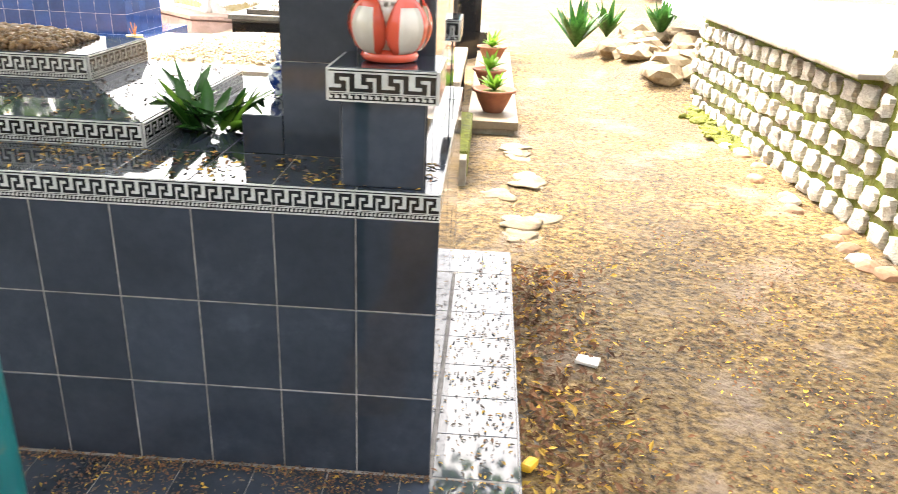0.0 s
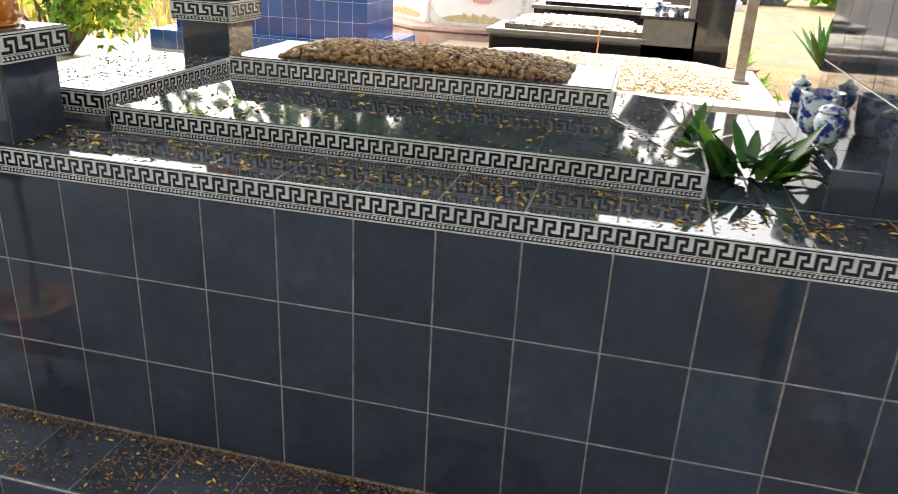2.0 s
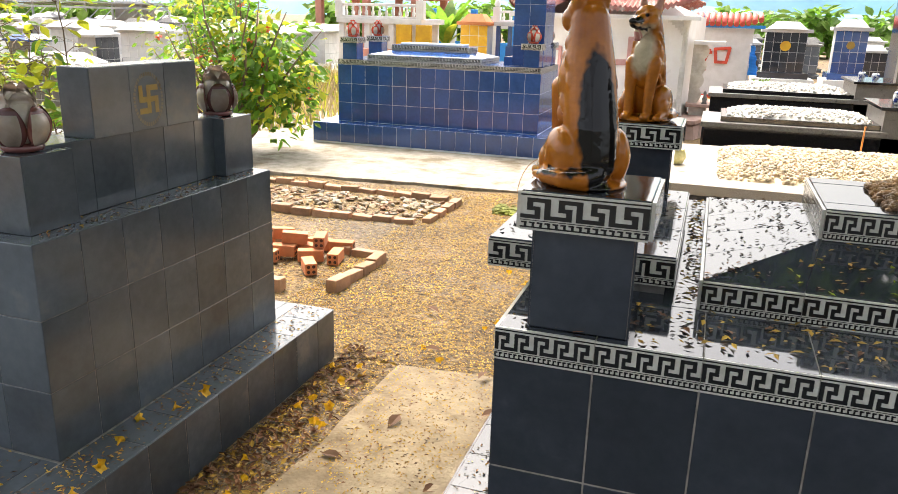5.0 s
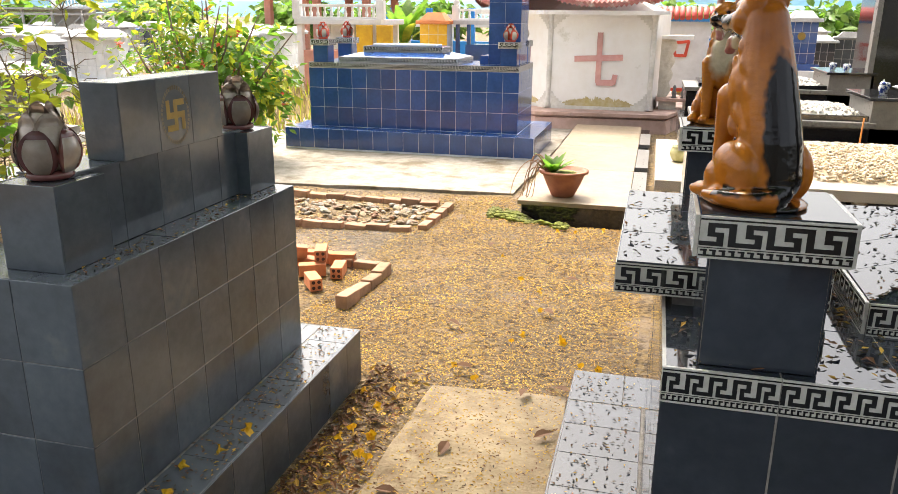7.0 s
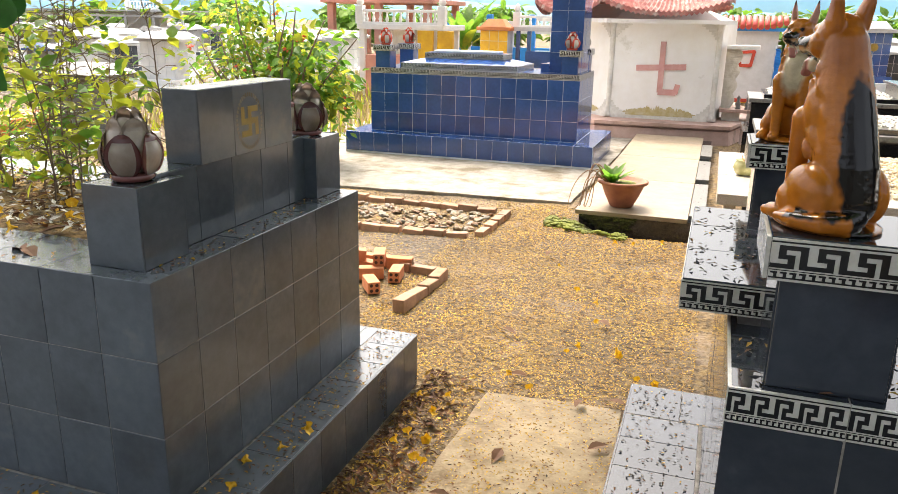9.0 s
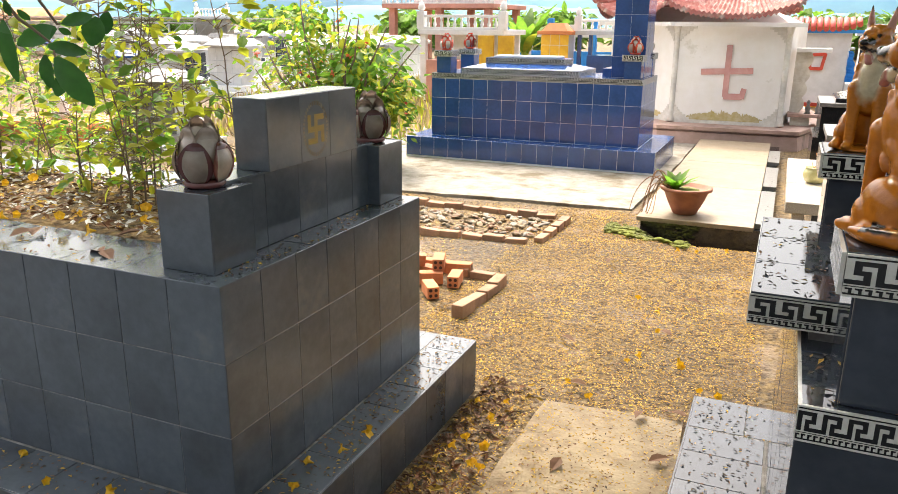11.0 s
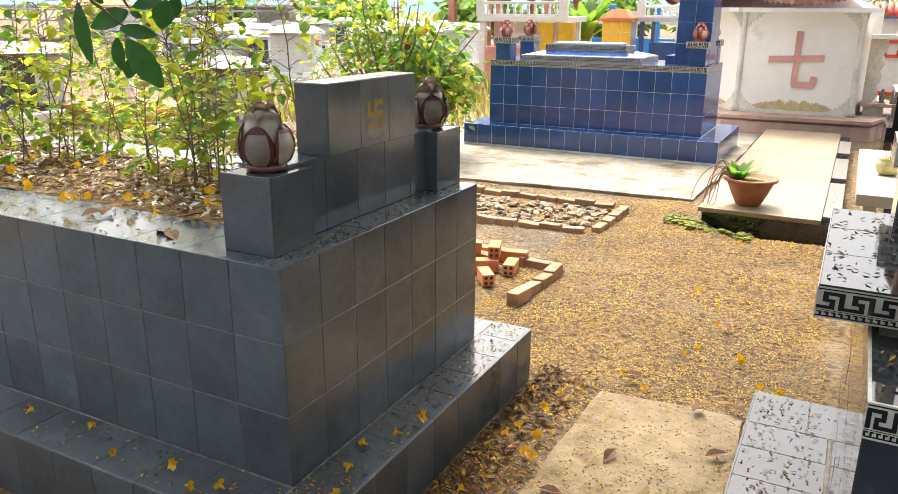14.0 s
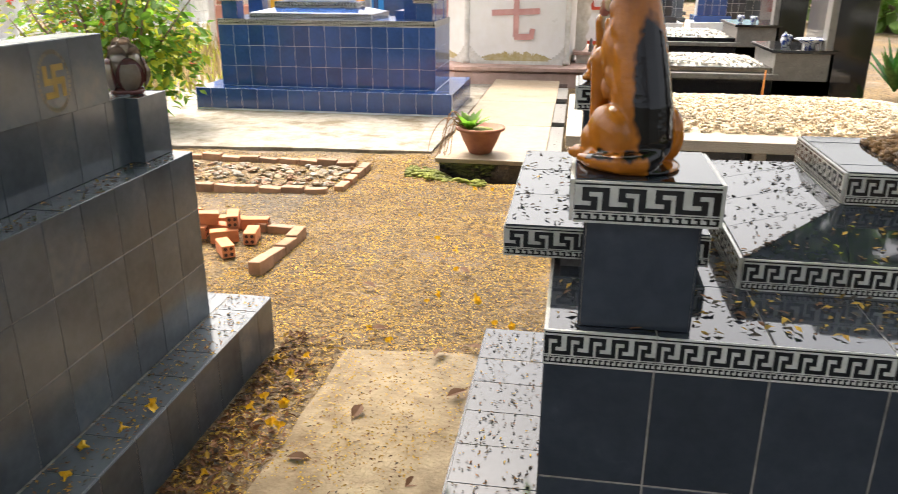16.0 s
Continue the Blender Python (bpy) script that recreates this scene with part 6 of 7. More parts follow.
for i in range(8):
    a = math.pi / 4 * i + math.pi / 8
    R = 1.92 / math.cos(math.pi / 8)
    m = Matrix.Translation((SC[0], SC[1], 0)) @ Matrix.Rotation(math.pi / 4 * i + math.pi / 4, 4, "Z") @ Matrix.Translation((0, -1.92, 0))
    if i not in (7, 0, 1):
        part("hip_ridge", HIP(a), M_ROOF, shr)
    if i in (5, 6):
        part("corner_column", lathe(bmesh.new(), COL, 12), M_TRIMW, shr, "moulded white corner column", at=Matrix.Translation((SC[0] + R * math.cos(a), SC[1] + R * math.sin(a), 0.30)))
    if i in (0, 1, 2):
        continue
    # moulded brackets and a skirting on each face
    for s in (-1, 1):
        for z0, sg in ((0.33, 1), (1.74, -1)):
            bm = bmesh.new()
            for k in range(6):
                q = k / 6
                wd = 0.22 * (1 - q) ** 1.7
                box(bm, min(s * 0.755, s * (0.755 - wd - 0.02)), max(s * 0.755, s * (0.755 - wd - 0.02)), -0.03, 0.01, min(z0 + sg * q * 0.22, z0 + sg * (q + 0.17) * 0.22), max(z0 + sg * q * 0.22, z0 + sg * (q + 0.17) * 0.22))
            part("corner_moulding", bm, M_TRIMW, shr, "scrolled white plaster moulding", at=m)
    part("skirting", B(-0.755, 0.755, -0.035, 0.01, 0.285, 0.33), M_TRIMW, shr, at=m)
    # water stain above the skirting: a thin ochre growth of its own shape
    bm = bmesh.new()
    row = []
    for k in range(121):
        x = -0.58 + 1.16 * k / 120
        h = (0.13 + 0.05 * noise.noise(Vector((k * 0.11, i, 0))) + 0.05 * noise.noise(Vector((k * 0.53, i, 4)))) * math.sin(math.pi * k / 120) ** 0.4
        row.append((bm.verts.new((x, -0.006, 0.335)), bm.verts.new((x, -0.006, 0.335 + max(0.02, h)))))
    for (p, q), (r, s) in zip(row, row[1:]):
        bm.faces.new((p, r, s, q))
    part("water_stain", bm, M_YSTAIN, shr, "ochre water stain along the wall's foot", at=m)
    # roof face: a sagging sheet with ribs, and a scalloped eave
    bm = bmesh.new()
    n, k = 26, 8
    grid = []
    for j in range(k + 1):
        v = j / k
        r = 2.30 - 1.8 * v
        half = r * math.tan(math.pi / 8)
        rowv = []
        for q in range(n * 2 + 1):
            u = 2 * q / (n * 2) - 1
            lift = 0.20 * abs(u) ** 2.2 * (1 - v) ** 2
            z = 1.80 + 0.10 + 0.95 * v ** 1.25 + lift + (0.035 if q % 2 else 0.0) * (1 - 0.4 * v)
            rowv.append(bm.verts.new((u * half, 1.92 - r, z)))
        grid.append(rowv)
    for j in range(k):
        for q in range(n * 2):
            bm.faces.new((grid[j][q], grid[j][q + 1], grid[j + 1][q + 1], grid[j + 1][q]))
    ex = bmesh.ops.extrude_edge_only(bm, edges=[e for e in bm.edges if all(v in grid[0] for v in e.verts)])
    for v in [g for g in ex["geom"] if isinstance(g, bmesh.types.BMVert)]:
        v.co.z -= 0.07
    part("roof", bm, M_ROOF, shr, "faded red tiled roof panel", at=m)
    part("eave_board", B(-1.0, 1.0, -0.30, 0.0, 1.74, 1.80), M_WHITE, shr, at=m)
part("character", strokes([(-0.36, 1.02, 0.34, 1.05, 0.9), (0.0, 1.40, 0.0, 0.68, 0.85), (0.0, 0.66, 0.22, 0.66, 0.9), (0.24, 0.66, 0.26, 0.76, 0.8)], 0.10, 0.03), M_PINK, shr, "faded pink painted character", at=Matrix.Translation((-3.86, 12.99, 0.05)))
mleft = Matrix.Translation((SC[0], SC[1], 0)) @ Matrix.Rotation(-math.pi / 4, 4, "Z") @ Matrix.Translation((0, -1.93, 0))
part("character", strokes([(-0.25, 1.25, 0.25, 1.25, 0.8), (0.25, 1.25, 0.22, 0.75, 0.8), (-0.25, 1.25, -0.22, 0.75, 0.8), (-0.22, 0.75, 0.22, 0.75, 0.8)], 0.09, 0.03), M_PINK, shr, "faded pink painted character", at=mleft)
part("gable_wall", prism(-0.05, 1.80, 2.05, -0.7), M_WHITE, shr)
# broken niche with small figures at its right corner
nic = thing("altar_niche", "broken white plaster niche shelf with small grey ornaments", "niche", (-2.95, 13.25, 0))
part("shelf", B(0, 0.75, 0, 0.5, 0.42, 0.47, bevel=0.006), M_PINKC, nic)
part("upper_shelf", B(0.02, 0.5, 0.05, 0.35, 1.38, 1.44, bevel=0.006), M_WHITE, nic)
part("support", B(0.05, 0.32, 0.1, 0.5, -0.1, 0.42), M_TRIMW, nic)
bm, rows = bmesh.new(), []
for k in range(33):
    q = k / 32
    w = 0.14 + 0.07 * q + 0.05 * abs(math.sin(q * math.pi * 4))
    rows.append([bm.verts.new((0.02, 0.24, 0.47 + 0.91 * q)), bm.verts.new((0.02 + w, 0.24 + 0.02 * math.sin(q * 12), 0.47 + 0.91 * q))])
for r0, r1 in zip(rows, rows[1:]):
    bm.faces.new((r0[0], r0[1], r1[1], r1[0]))
bmesh.ops.solidify(bm, geom=bm.faces[:], thickness=0.06)
part("scalloped_curtain", bm, M_TRIMW, nic, "white scalloped plaster curtain")
for x in (0.28, 0.42, 0.52):
    part("ornament", lathe(bmesh.new(), [(0.05, 0), (0.03, 0.03), (0.045, 0.08), (0.02, 0.13), (0.03, 0.17), (0.01, 0.21)], 10, at=(x, 0.14, 0.47)), M_GGRAN, nic, "small grey ornament")

# white wall with a red character and a red tiled coping
ww = thing("painted_wall", "white painted wall with a red character and red tiled coping", "wall", (-3.9, 19.8, 0))
part("panel", B(0, 2.08, 0, 0.3, -0.2, 1.62), M_WHITE2, ww)
part("character", strokes([(0.95, 1.32, 0.90, 0.78, 0.75), (0.90, 0.80, 1.10, 0.66, 0.75), (1.16, 1.12, 0.98, 0.62, 0.75), (0.82, 1.02, 1.20, 1.06, 0.75), (1.28, 1.14, 1.60, 1.17, 0.8), (1.60, 1.16, 1.55, 0.85, 0.8), (1.28, 1.14, 1.32, 0.85, 0.8), (1.32, 0.85, 1.55, 0.85, 0.8)], 0.085, 0.03), M_RED, ww, "red painted character", at=Matrix.Translation((0, -0.012, 0)))
part("yellow_band", B(-0.2, 2.1, -0.08, -0.005, -0.25, 0.02), M_YELLOW, ww, "yellow painted band")
part("red_band", B(-0.2, 2.1, -0.09, -0.005, 0.022, 0.10), M_RED, ww, "red painted band")
part("blue_eave", B(-0.2, 2.3, -0.16, 0.4, 1.62, 1.69), M_SKYB, ww, "blue painted eave")
for k in range(19):
    part("roof_tile", tube(bmesh.new(), [(-0.15 + 0.13 * k, -0.2, 1.70 + 0.16 * max(0, (k - 14) / 5) ** 2), (-0.15 + 0.13 * k, 0.2, 1.92)], 0.06, 8), M_ROOFR, ww)
cu = thing("blue_banner", "bright blue cloth banner hanging beside the white wall", "banner", (-1.86, 19.6, 0))
bm = bmesh.new()
for j in range(12):
    z = 1.25 - 0.06 * j
    w = 0.09 + 0.13 * (j / 11) + 0.02 * math.sin(j * 1.7)
    bm.verts.new((0, 0.02 * math.sin(j), z)), bm.verts.new((w, 0.02 * math.cos(j), z))
bm.verts.ensure_lookup_table()
for j in range(11):
    bm.faces.new([bm.verts[i] for i in (2 * j, 2 * j + 1, 2 * j + 3, 2 * j + 2)])
bmesh.ops.solidify(bm, geom=bm.faces[:], thickness=0.01)
part("cloth", bm, M_SKYB, cu)
part("rod", tube(bmesh.new(), [(0, 0.02, -0.1), (0, 0.02, 1.3)], 0.015, 8), M_STEEL, cu)
gp = thing("potted_plant", "orange pot with a green plant by the white wall", "potted plant", (-1.55, 19.4, -0.05))
clay_pot(gp, 0.17, 0.32)
part("leaves", blades(bmesh.new(), 26, 0.36, 0.045, 0.6, 0.2, 0.3), M_LEAF, gp)


# ---- background tombs ----
def stele_tomb(label, x, y, w, h, wall, roof, z=0.0, emblem=None, depth=0.5, group="", rz=0.0):
    t = thing("stele_tomb", label, "tomb", (x, y, z), rz, group)
    part("plinth", B(-w * 0.75, w * 0.75, -depth * 1.6, depth, -0.2, h * 0.18), M_WHITE2, t)
    part("step", B(-w * 0.62, w * 0.62, -depth * 1.1, depth * 0.9, h * 0.18, h * 0.27, bevel=0.01), wall, t)
    st = part("stele", B(-w / 2, w / 2, -depth / 2, depth / 2, h * 0.27, h * 0.86, bevel=0.006), M_STEEL, t)
    n, k = max(2, round(w / 0.22)), max(2, round(h * 0.59 / 0.25))
    tiles(st, (-w / 2, -depth / 2, h * 0.27), (1, 0, 0), (0, 0, 1), [i * w / n for i in range(n + 1)], [i * h * 0.59 / k for i in range(k + 1)], wall, gap=0.012)
    part("cornice", B(-w * 0.62, w * 0.62, -depth * 0.68, depth * 0.68, h * 0.86, h * 0.91, bevel=0.01), roof, t)
    bm = bmesh.new()
    bmesh.ops.create_cone(bm, cap_ends=True, segments=4, radius1=w * 0.66, radius2=w * 0.36, depth=h * 0.11, matrix=Matrix.Translation((0, 0, h * 0.965)) @ Matrix.Rotation(math.pi / 4, 4, "Z") @ Matrix.Diagonal((1, 1, 1, 1)))
    part("roof", bm, roof, t)
    if emblem:
        bm = bmesh.new()
        bmesh.ops.create_cone(bm, cap_ends=True, segments=20, radius1=w * 0.13, radius2=w * 0.13, depth=0.02, matrix=pose(0, -depth / 2 - 0.012, h * 0.66, 90, 0, 0))
        part("emblem", bm, emblem, t, "round gold emblem")
    return t


stele_tomb("black tiled tomb with a pale roof and gold emblem", -0.83, 24, 1.05, 1.78, M_NAVY, M_STEEL, emblem=M_YELLOW)
stele_tomb("pale blue tiled tomb with a grey roof", 0.80, 24.2, 0.80, 1.88, M_BLUE, M_STEEL, emblem=M_GOLD)
stele_tomb("dark tiled tomb behind the weeds", -15.9, 8.8, 1.9, 1.25, M_NAVY, M_GGRAN, z=-0.1)
stele_tomb("brown stone tomb behind the weeds", -11.3, 9.0, 1.0, 1.15, M_GGRAN, M_GGRAN, z=-0.1)
ot = thing("orange_tomb", "low orange painted tomb with a white urn behind the weeds", "tomb", (-13.2, 8.9, -0.4))
part("body", B(-0.9, 0.9, -0.5, 0.5, 0, 0.62, bevel=0.01), M_ORANGE, ot)
part("cap", B(-1.0, 1.0, -0.6, 0.6, 0.62, 0.70, bevel=0.01), M_ORANGE, ot)
part("urn", lathe(bmesh.new(), [(0.14, 0.70), (0.16, 0.76), (0.10, 0.82), (0.16, 0.95), (0.05, 1.05)], 14), M_WHITE2, ot, "white urn")
random.seed(5)
LOOKS = [(M_WHITE2, M_WHITE2, "small white painted tomb in the cemetery beyond"), (M_GREY, M_GGRAN, "small grey tiled tomb in the cemetery beyond"), (M_NAVY, M_STEEL, "small dark tiled tomb in the cemetery beyond"), (M_WHITE2, M_STEEL, "small white tomb with a grey roof in the cemetery beyond"), (M_GGRAN, M_BLUE, "small stone tomb with a blue roof in the cemetery beyond")]
masters = []
for i, (w_, r_, lb) in enumerate(LOOKS):
    m_ = stele_tomb(lb, -15 - 3.4 * i, 18.5 + 0.9 * i, random.uniform(0.7, 1.0), random.uniform(1.1, 1.5), w_, r_, group="tombs in the cemetery beyond", z=-0.1)
    masters.append(m_)
for i in range(64):
    yy = random.uniform(15.5, 40)
    xx = random.uniform(-8.2 - 0.62 * yy * 1.5, -7.0 - 0.30 * yy)
    if xx > -9.0 and yy < 14:
        continue
    copy_thing(random.choice(masters), pose(xx, yy, -0.15, 0, 0, random.choice((0, 0, 90, -90)) + random.uniform(-5, 5)))
for i in range(14):
    copy_thing(random.choice(masters), pose(random.uniform(-1.5, 9), random.uniform(26, 38), -0.15, 0, 0, random.uniform(-8, 8)))


def balustrade(t, x0, x1, y, z, h, pitch=0.16, mt=None):
    mt = mt or M_WHITE2
    part("rail", B(x0, x1, y - 0.06, y + 0.06, z + h - 0.06, z + h, bevel=0.01), mt, t)
    part("foot_rail", B(x0, x1, y - 0.06, y + 0.06, z, z + 0.05, bevel=0.01), mt, t)
    n = int((x1 - x0) / pitch)
    me = finish("baluster", lathe(bmesh.new(), [(0.03, 0.05), (0.045, h * 0.35), (0.02, h * 0.6), (0.035, h - 0.06)], 8), mt)
    for i in range(1, n):
        part("baluster", me, None, t, at=Matrix.Translation((x0 + i * (x1 - x0) / n, y, z)))
    for x in (x0, x1):
        part("end_post", B(x - 0.09, x + 0.09, y - 0.09, y + 0.09, z, z + h + 0.08, bevel=0.01), mt, t)
        part("knob", lathe(bmesh.new(), [(0.05, z + h + 0.08), (0.09, z + h + 0.15), (0.06, z + h + 0.24), (0.01, z + h + 0.30)], 12, at=(x, y, 0)), mt, t)


wt = thing("walled_grave", "white family grave with a balustraded roof and yellow panels", "grave", (-11.0, 17, 0))
part("roof_slab", B(0.0, 2.1, 0, 1.6, 1.50, 1.62, bevel=0.01), M_WHITE2, wt)
for x in (0.1, 0.75, 1.35, 2.0):
    part("column", B(x - 0.07, x + 0.07, 0.05, 0.19, -0.2, 1.5, bevel=0.01), M_WHITE2, wt)
part("back_panel", B(0.1, 2.0, 1.4, 1.5, -0.2, 1.5), M_WHITE2, wt)
balustrade(wt, 0.05, 2.05, 0.1, 1.62, 0.32)
for x in (1.55, 2.02):
    y_ = part("yellow_panel", B(x, x + 0.36, -0.14, -0.04, -0.2, 1.50, bevel=0.01), M_YELLOW, wt, "yellow painted panel")
part("altar", B(0.35, 1.4, -0.3, 0.4, -0.2, 0.95, bevel=0.01), M_SALMON, wt)
og = stele_tomb("orange and yellow painted tomb beyond the blue one", -8.5, 20, 0.72, 1.75, M_YELLOW, M_ORANGE)
gs = thing("tomb_shelter", "grey pillared tomb shelter with a white balustrade", "shelter", (-8.0, 20, 0))
part("roof_slab", B(-0.05, 1.1, 0, 1.4, 1.50, 1.60, bevel=0.01), M_STEEL, gs)
for x in (0.0, 0.95):
    for y in (0.05, 1.25):
        part("column", B(x, x + 0.1, y, y + 0.1, -0.2, 1.5, bevel=0.008), M_BLUE, gs)
part("tomb_block", B(0.2, 0.85, 0.3, 1.2, -0.2, 1.0, bevel=0.01), M_BLUE, gs)
balustrade(gs, 0.0, 1.05, 0.1, 1.60, 0.28)
fe = thing("white_fence", "white and blue painted fence along the cemetery's edge", "fence", (-12, 26, 0))
part("rail", B(0, 9, 0, 0.1, 1.35, 1.5), M_WHITE2, fe)
part("base", B(0, 9, 0, 0.1, -0.2, 0.9), M_SKYB, fe)
for i in range(13):
    part("post", B(i * 0.73, i * 0.73 + 0.2, -0.05, 0.15, -0.2, 1.75 if i % 2 else 1.95, bevel=0.01), M_WHITE2 if i % 2 else M_SKYB, fe)
pv = thing("gate_pavilion", "pink pillared pavilion with a white balustraded balcony", "pavilion", (-20.6, 34, 0))
for x in (0.1, 2.5, 4.9):
    for y in (0.1, 4):
        part("pillar", B(x - 0.16, x + 0.16, y - 0.16, y + 0.16, -0.2, 2.5, bevel=0.02), M_SALMON, pv)
part("floor_slab", B(-0.3, 5.3, -0.3, 4.4, 2.42, 2.62, bevel=0.02), M_SALMON, pv)
balustrade(pv, -0.2, 5.2, -0.2, 2.62, 0.7, 0.22)
part("upper_room", B(0.8, 4.4, 1.0, 4.0, 2.62, 5.0), M_WHITE2, pv)
ban = thing("banana_plant", "broad-leaved banana-like palm among the tombs", "palm", (-9.55, 20.6, 0))
part("stem", tube(bmesh.new(), [(0, 0, -0.1), (0, 0, 0.9), (0, 0, 1.3)], [0.12, 0.10, 0.08], 10), M_LEAFY, ban)
random.seed(8)
part("leaves", blades(bmesh.new(), 13, 1.5, 0.17, 0.35, 0.35, 0.9), M_LEAF, ban)
part("dry_leaves", blades(bmesh.new(), 5, 1.1, 0.13, 0.5, 0.7, 0.9), M_LEAFY, ban)

# long steel roof frame to the left
sf = thing("lane_shelter", "long pale steel roof shelter over the cemetery lane", "shelter", (-52, 29, 0))
for z, y in ((1.62, 0), (1.05, 0), (1.75, 3)):
    part("rail", B(0, 27, y - 0.05, y + 0.05, z, z + 0.09), M_STEEL, sf)
part("sheet_roof", B(0, 27, -0.2, 3.2, 1.86, 1.92), M_STEEL, sf)
for i in range(19):
    part("post", B(i * 1.5 - 0.04, i * 1.5 + 0.04, -0.04, 0.04, -0.2, 1.86), M_STEEL, sf)
for i in range(36):
    part("purlin", tube(bmesh.new(), [(i * 0.75, 0, 1.08), (i * 0.75 + 0.75, 0, 1.62)], 0.025, 5), M_STEEL, sf)
balc = thing("white_gateway", "white balustraded gateway rising over the steel roof", "gateway", (-29.2, 30.5, 0))
part("wall", B(0, 1.8, 0, 0.5, -0.2, 1.95), M_WHITE2, balc)
balustrade(balc, 0, 1.8, 0.1, 1.95, 0.38, 0.18)
hs_ = thing("house", "small white house with an orange tiled roof", "house", (-47.5, 33, 0))
part("wall", B(0, 4, 0, 3, -0.2, 1.7), M_WHITE2, hs_)
bm = bmesh.new()
vs = [bm.verts.new(p) for p in ((-0.3, -0.3, 1.7), (4.3, -0.3, 1.7), (4.3, 3.3, 1.7), (-0.3, 3.3, 1.7), (0.5, 1.5, 2.45), (3.5, 1.5, 2.45))]
for f in ((0, 1, 5, 4), (1, 2, 5), (2, 3, 4, 5), (3, 0, 4)):
    bm.faces.new([vs[i] for i in f])
part("roof", bm, M_ORANGE, hs_, "orange tiled roof")

# straw-coloured dry grass on the waste ground
ms = []
for _ in range(5200):
    y = rng.uniform(10, 26)
    x = rng.uniform(-14, -8.0) if y > 13 or rng.uniform() < 0.3 else rng.uniform(-12, -8.2)
    s = rng.uniform(0.2, 0.55)
    ms.append(placed((x, y, -0.05), (0.05, 0.05, s), rng.normal(0, 0.25), rng.normal(0, 0.25), rng.uniform(0, 6.28)))
tagged(new("dry_grass", spread("dry_grass", [(-0.5, 0, 0), (0.5, 0, 0), (0, 0.3, 1)], [(0, 1, 2)], ms, [M_STRAW, M_STRAW, M_LEAFY], rng.integers(0, 3, len(ms)))), "dry straw-coloured grass on the waste ground", "grass", kind="stuff")

# far trees and mountains
def far_tree(x, y, h, w, i):
    t = thing("tree", "distant bushy green tree at the cemetery's edge", "tree", (x, y, -0.2), 0, "distant trees")
    part("trunk", tube(bmesh.new(), [(0, 0, -0.1), (0.05, 0, h * 0.3), (0, 0.05, h * 0.6)], [0.14, 0.11, 0.06], 8), M_TRUNK, t)
    part("crown", leaf_mesh("crown", crown_spots(420, (0, 0, h * 0.58), (w, w, h * 0.45), 0.3), 0.55 * w / 1.6, [M_FAR, M_LEAF]), None, t)


random.seed(17)
for i in range(13):
    far_tree(-2 + 1.3 * i + random.uniform(-0.5, 0.5), random.uniform(42, 55), random.uniform(2.0, 3.0), random.uniform(1.4, 2.2), i)
for i in range(16):
    far_tree(-72 + 4.0 * i + random.uniform(-1.5, 1.5), random.uniform(48, 62), random.uniform(2.0, 3.3), random.uniform(1.8, 2.8), i)
for x, y in ((-17.5, 40), (-15.5, 41), (4.5, 27), (7, 30), (5.5, 24)):
    far_tree(x, y, 2.6, 1.5, 0)
# Both ridges take their distance haze from M_MOUNT's colour and glow.
for nm, y, hgt, off, lb in (("mountain_range", 900, 95, 0, "long mountain range on the horizon, blue haze painted in"), ("foothills", 520, 22, 40, "low foothills before the mountains, blue haze painted in")):
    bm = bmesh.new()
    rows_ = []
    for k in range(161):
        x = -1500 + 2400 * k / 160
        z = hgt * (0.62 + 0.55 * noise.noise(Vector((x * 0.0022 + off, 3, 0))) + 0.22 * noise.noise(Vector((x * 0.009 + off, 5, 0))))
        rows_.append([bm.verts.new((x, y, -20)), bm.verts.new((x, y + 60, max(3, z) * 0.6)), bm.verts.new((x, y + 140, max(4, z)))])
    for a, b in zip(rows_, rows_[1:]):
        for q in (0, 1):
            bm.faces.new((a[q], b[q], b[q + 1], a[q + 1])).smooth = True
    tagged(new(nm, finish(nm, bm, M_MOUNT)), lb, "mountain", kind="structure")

# ---- fallen leaflets and blossoms ----
def on_ground():
    x, y = rng.uniform(-4.9, -2.95), rng.uniform(1.2, 7.6)
    if y < 3.6 and x < -4.22:
        return None
    if y < 3.65 and (x > -3.22 or rng.uniform() < 0.55 and -3.95 < x < -3.2):
        return None
    if y > 6.74 and x > -4.1:
        return None
    return (x, y, ground_z(x, y) + (0.032 if (y < 3.6 and -3.95 < x < -3.18) else 0.004))


litter("ground_litter", 82000, on_ground, 0.0132, [M_LITTER, M_LITTERB, M_SPECK], [0.70, 0.24, 0.06], "dense carpet of tiny dry yellow leaflets on the earth")


def on_left():
    x, y = rng.uniform(-7.5, -4.2), rng.uniform(3.6, 7.5)
    return (x, y, ground_z(x, y) + 0.004)


litter("bed_litter", 13000, on_left, 0.017, [M_LITTER, M_LITTERB], [0.6, 0.4], "dry leaflets scattered over the brick-edged beds")


def on_path():
    x, y = rng.uniform(0.17, 2.2), abs(rng.normal(0, 3.2)) + 1.0
    if noise.noise(Vector((x * 1.9, y * 1.9, 5))) < rng.uniform(-0.5, 0.25):
        return None
    return (x, y, ground_z(x, y) + 0.004)


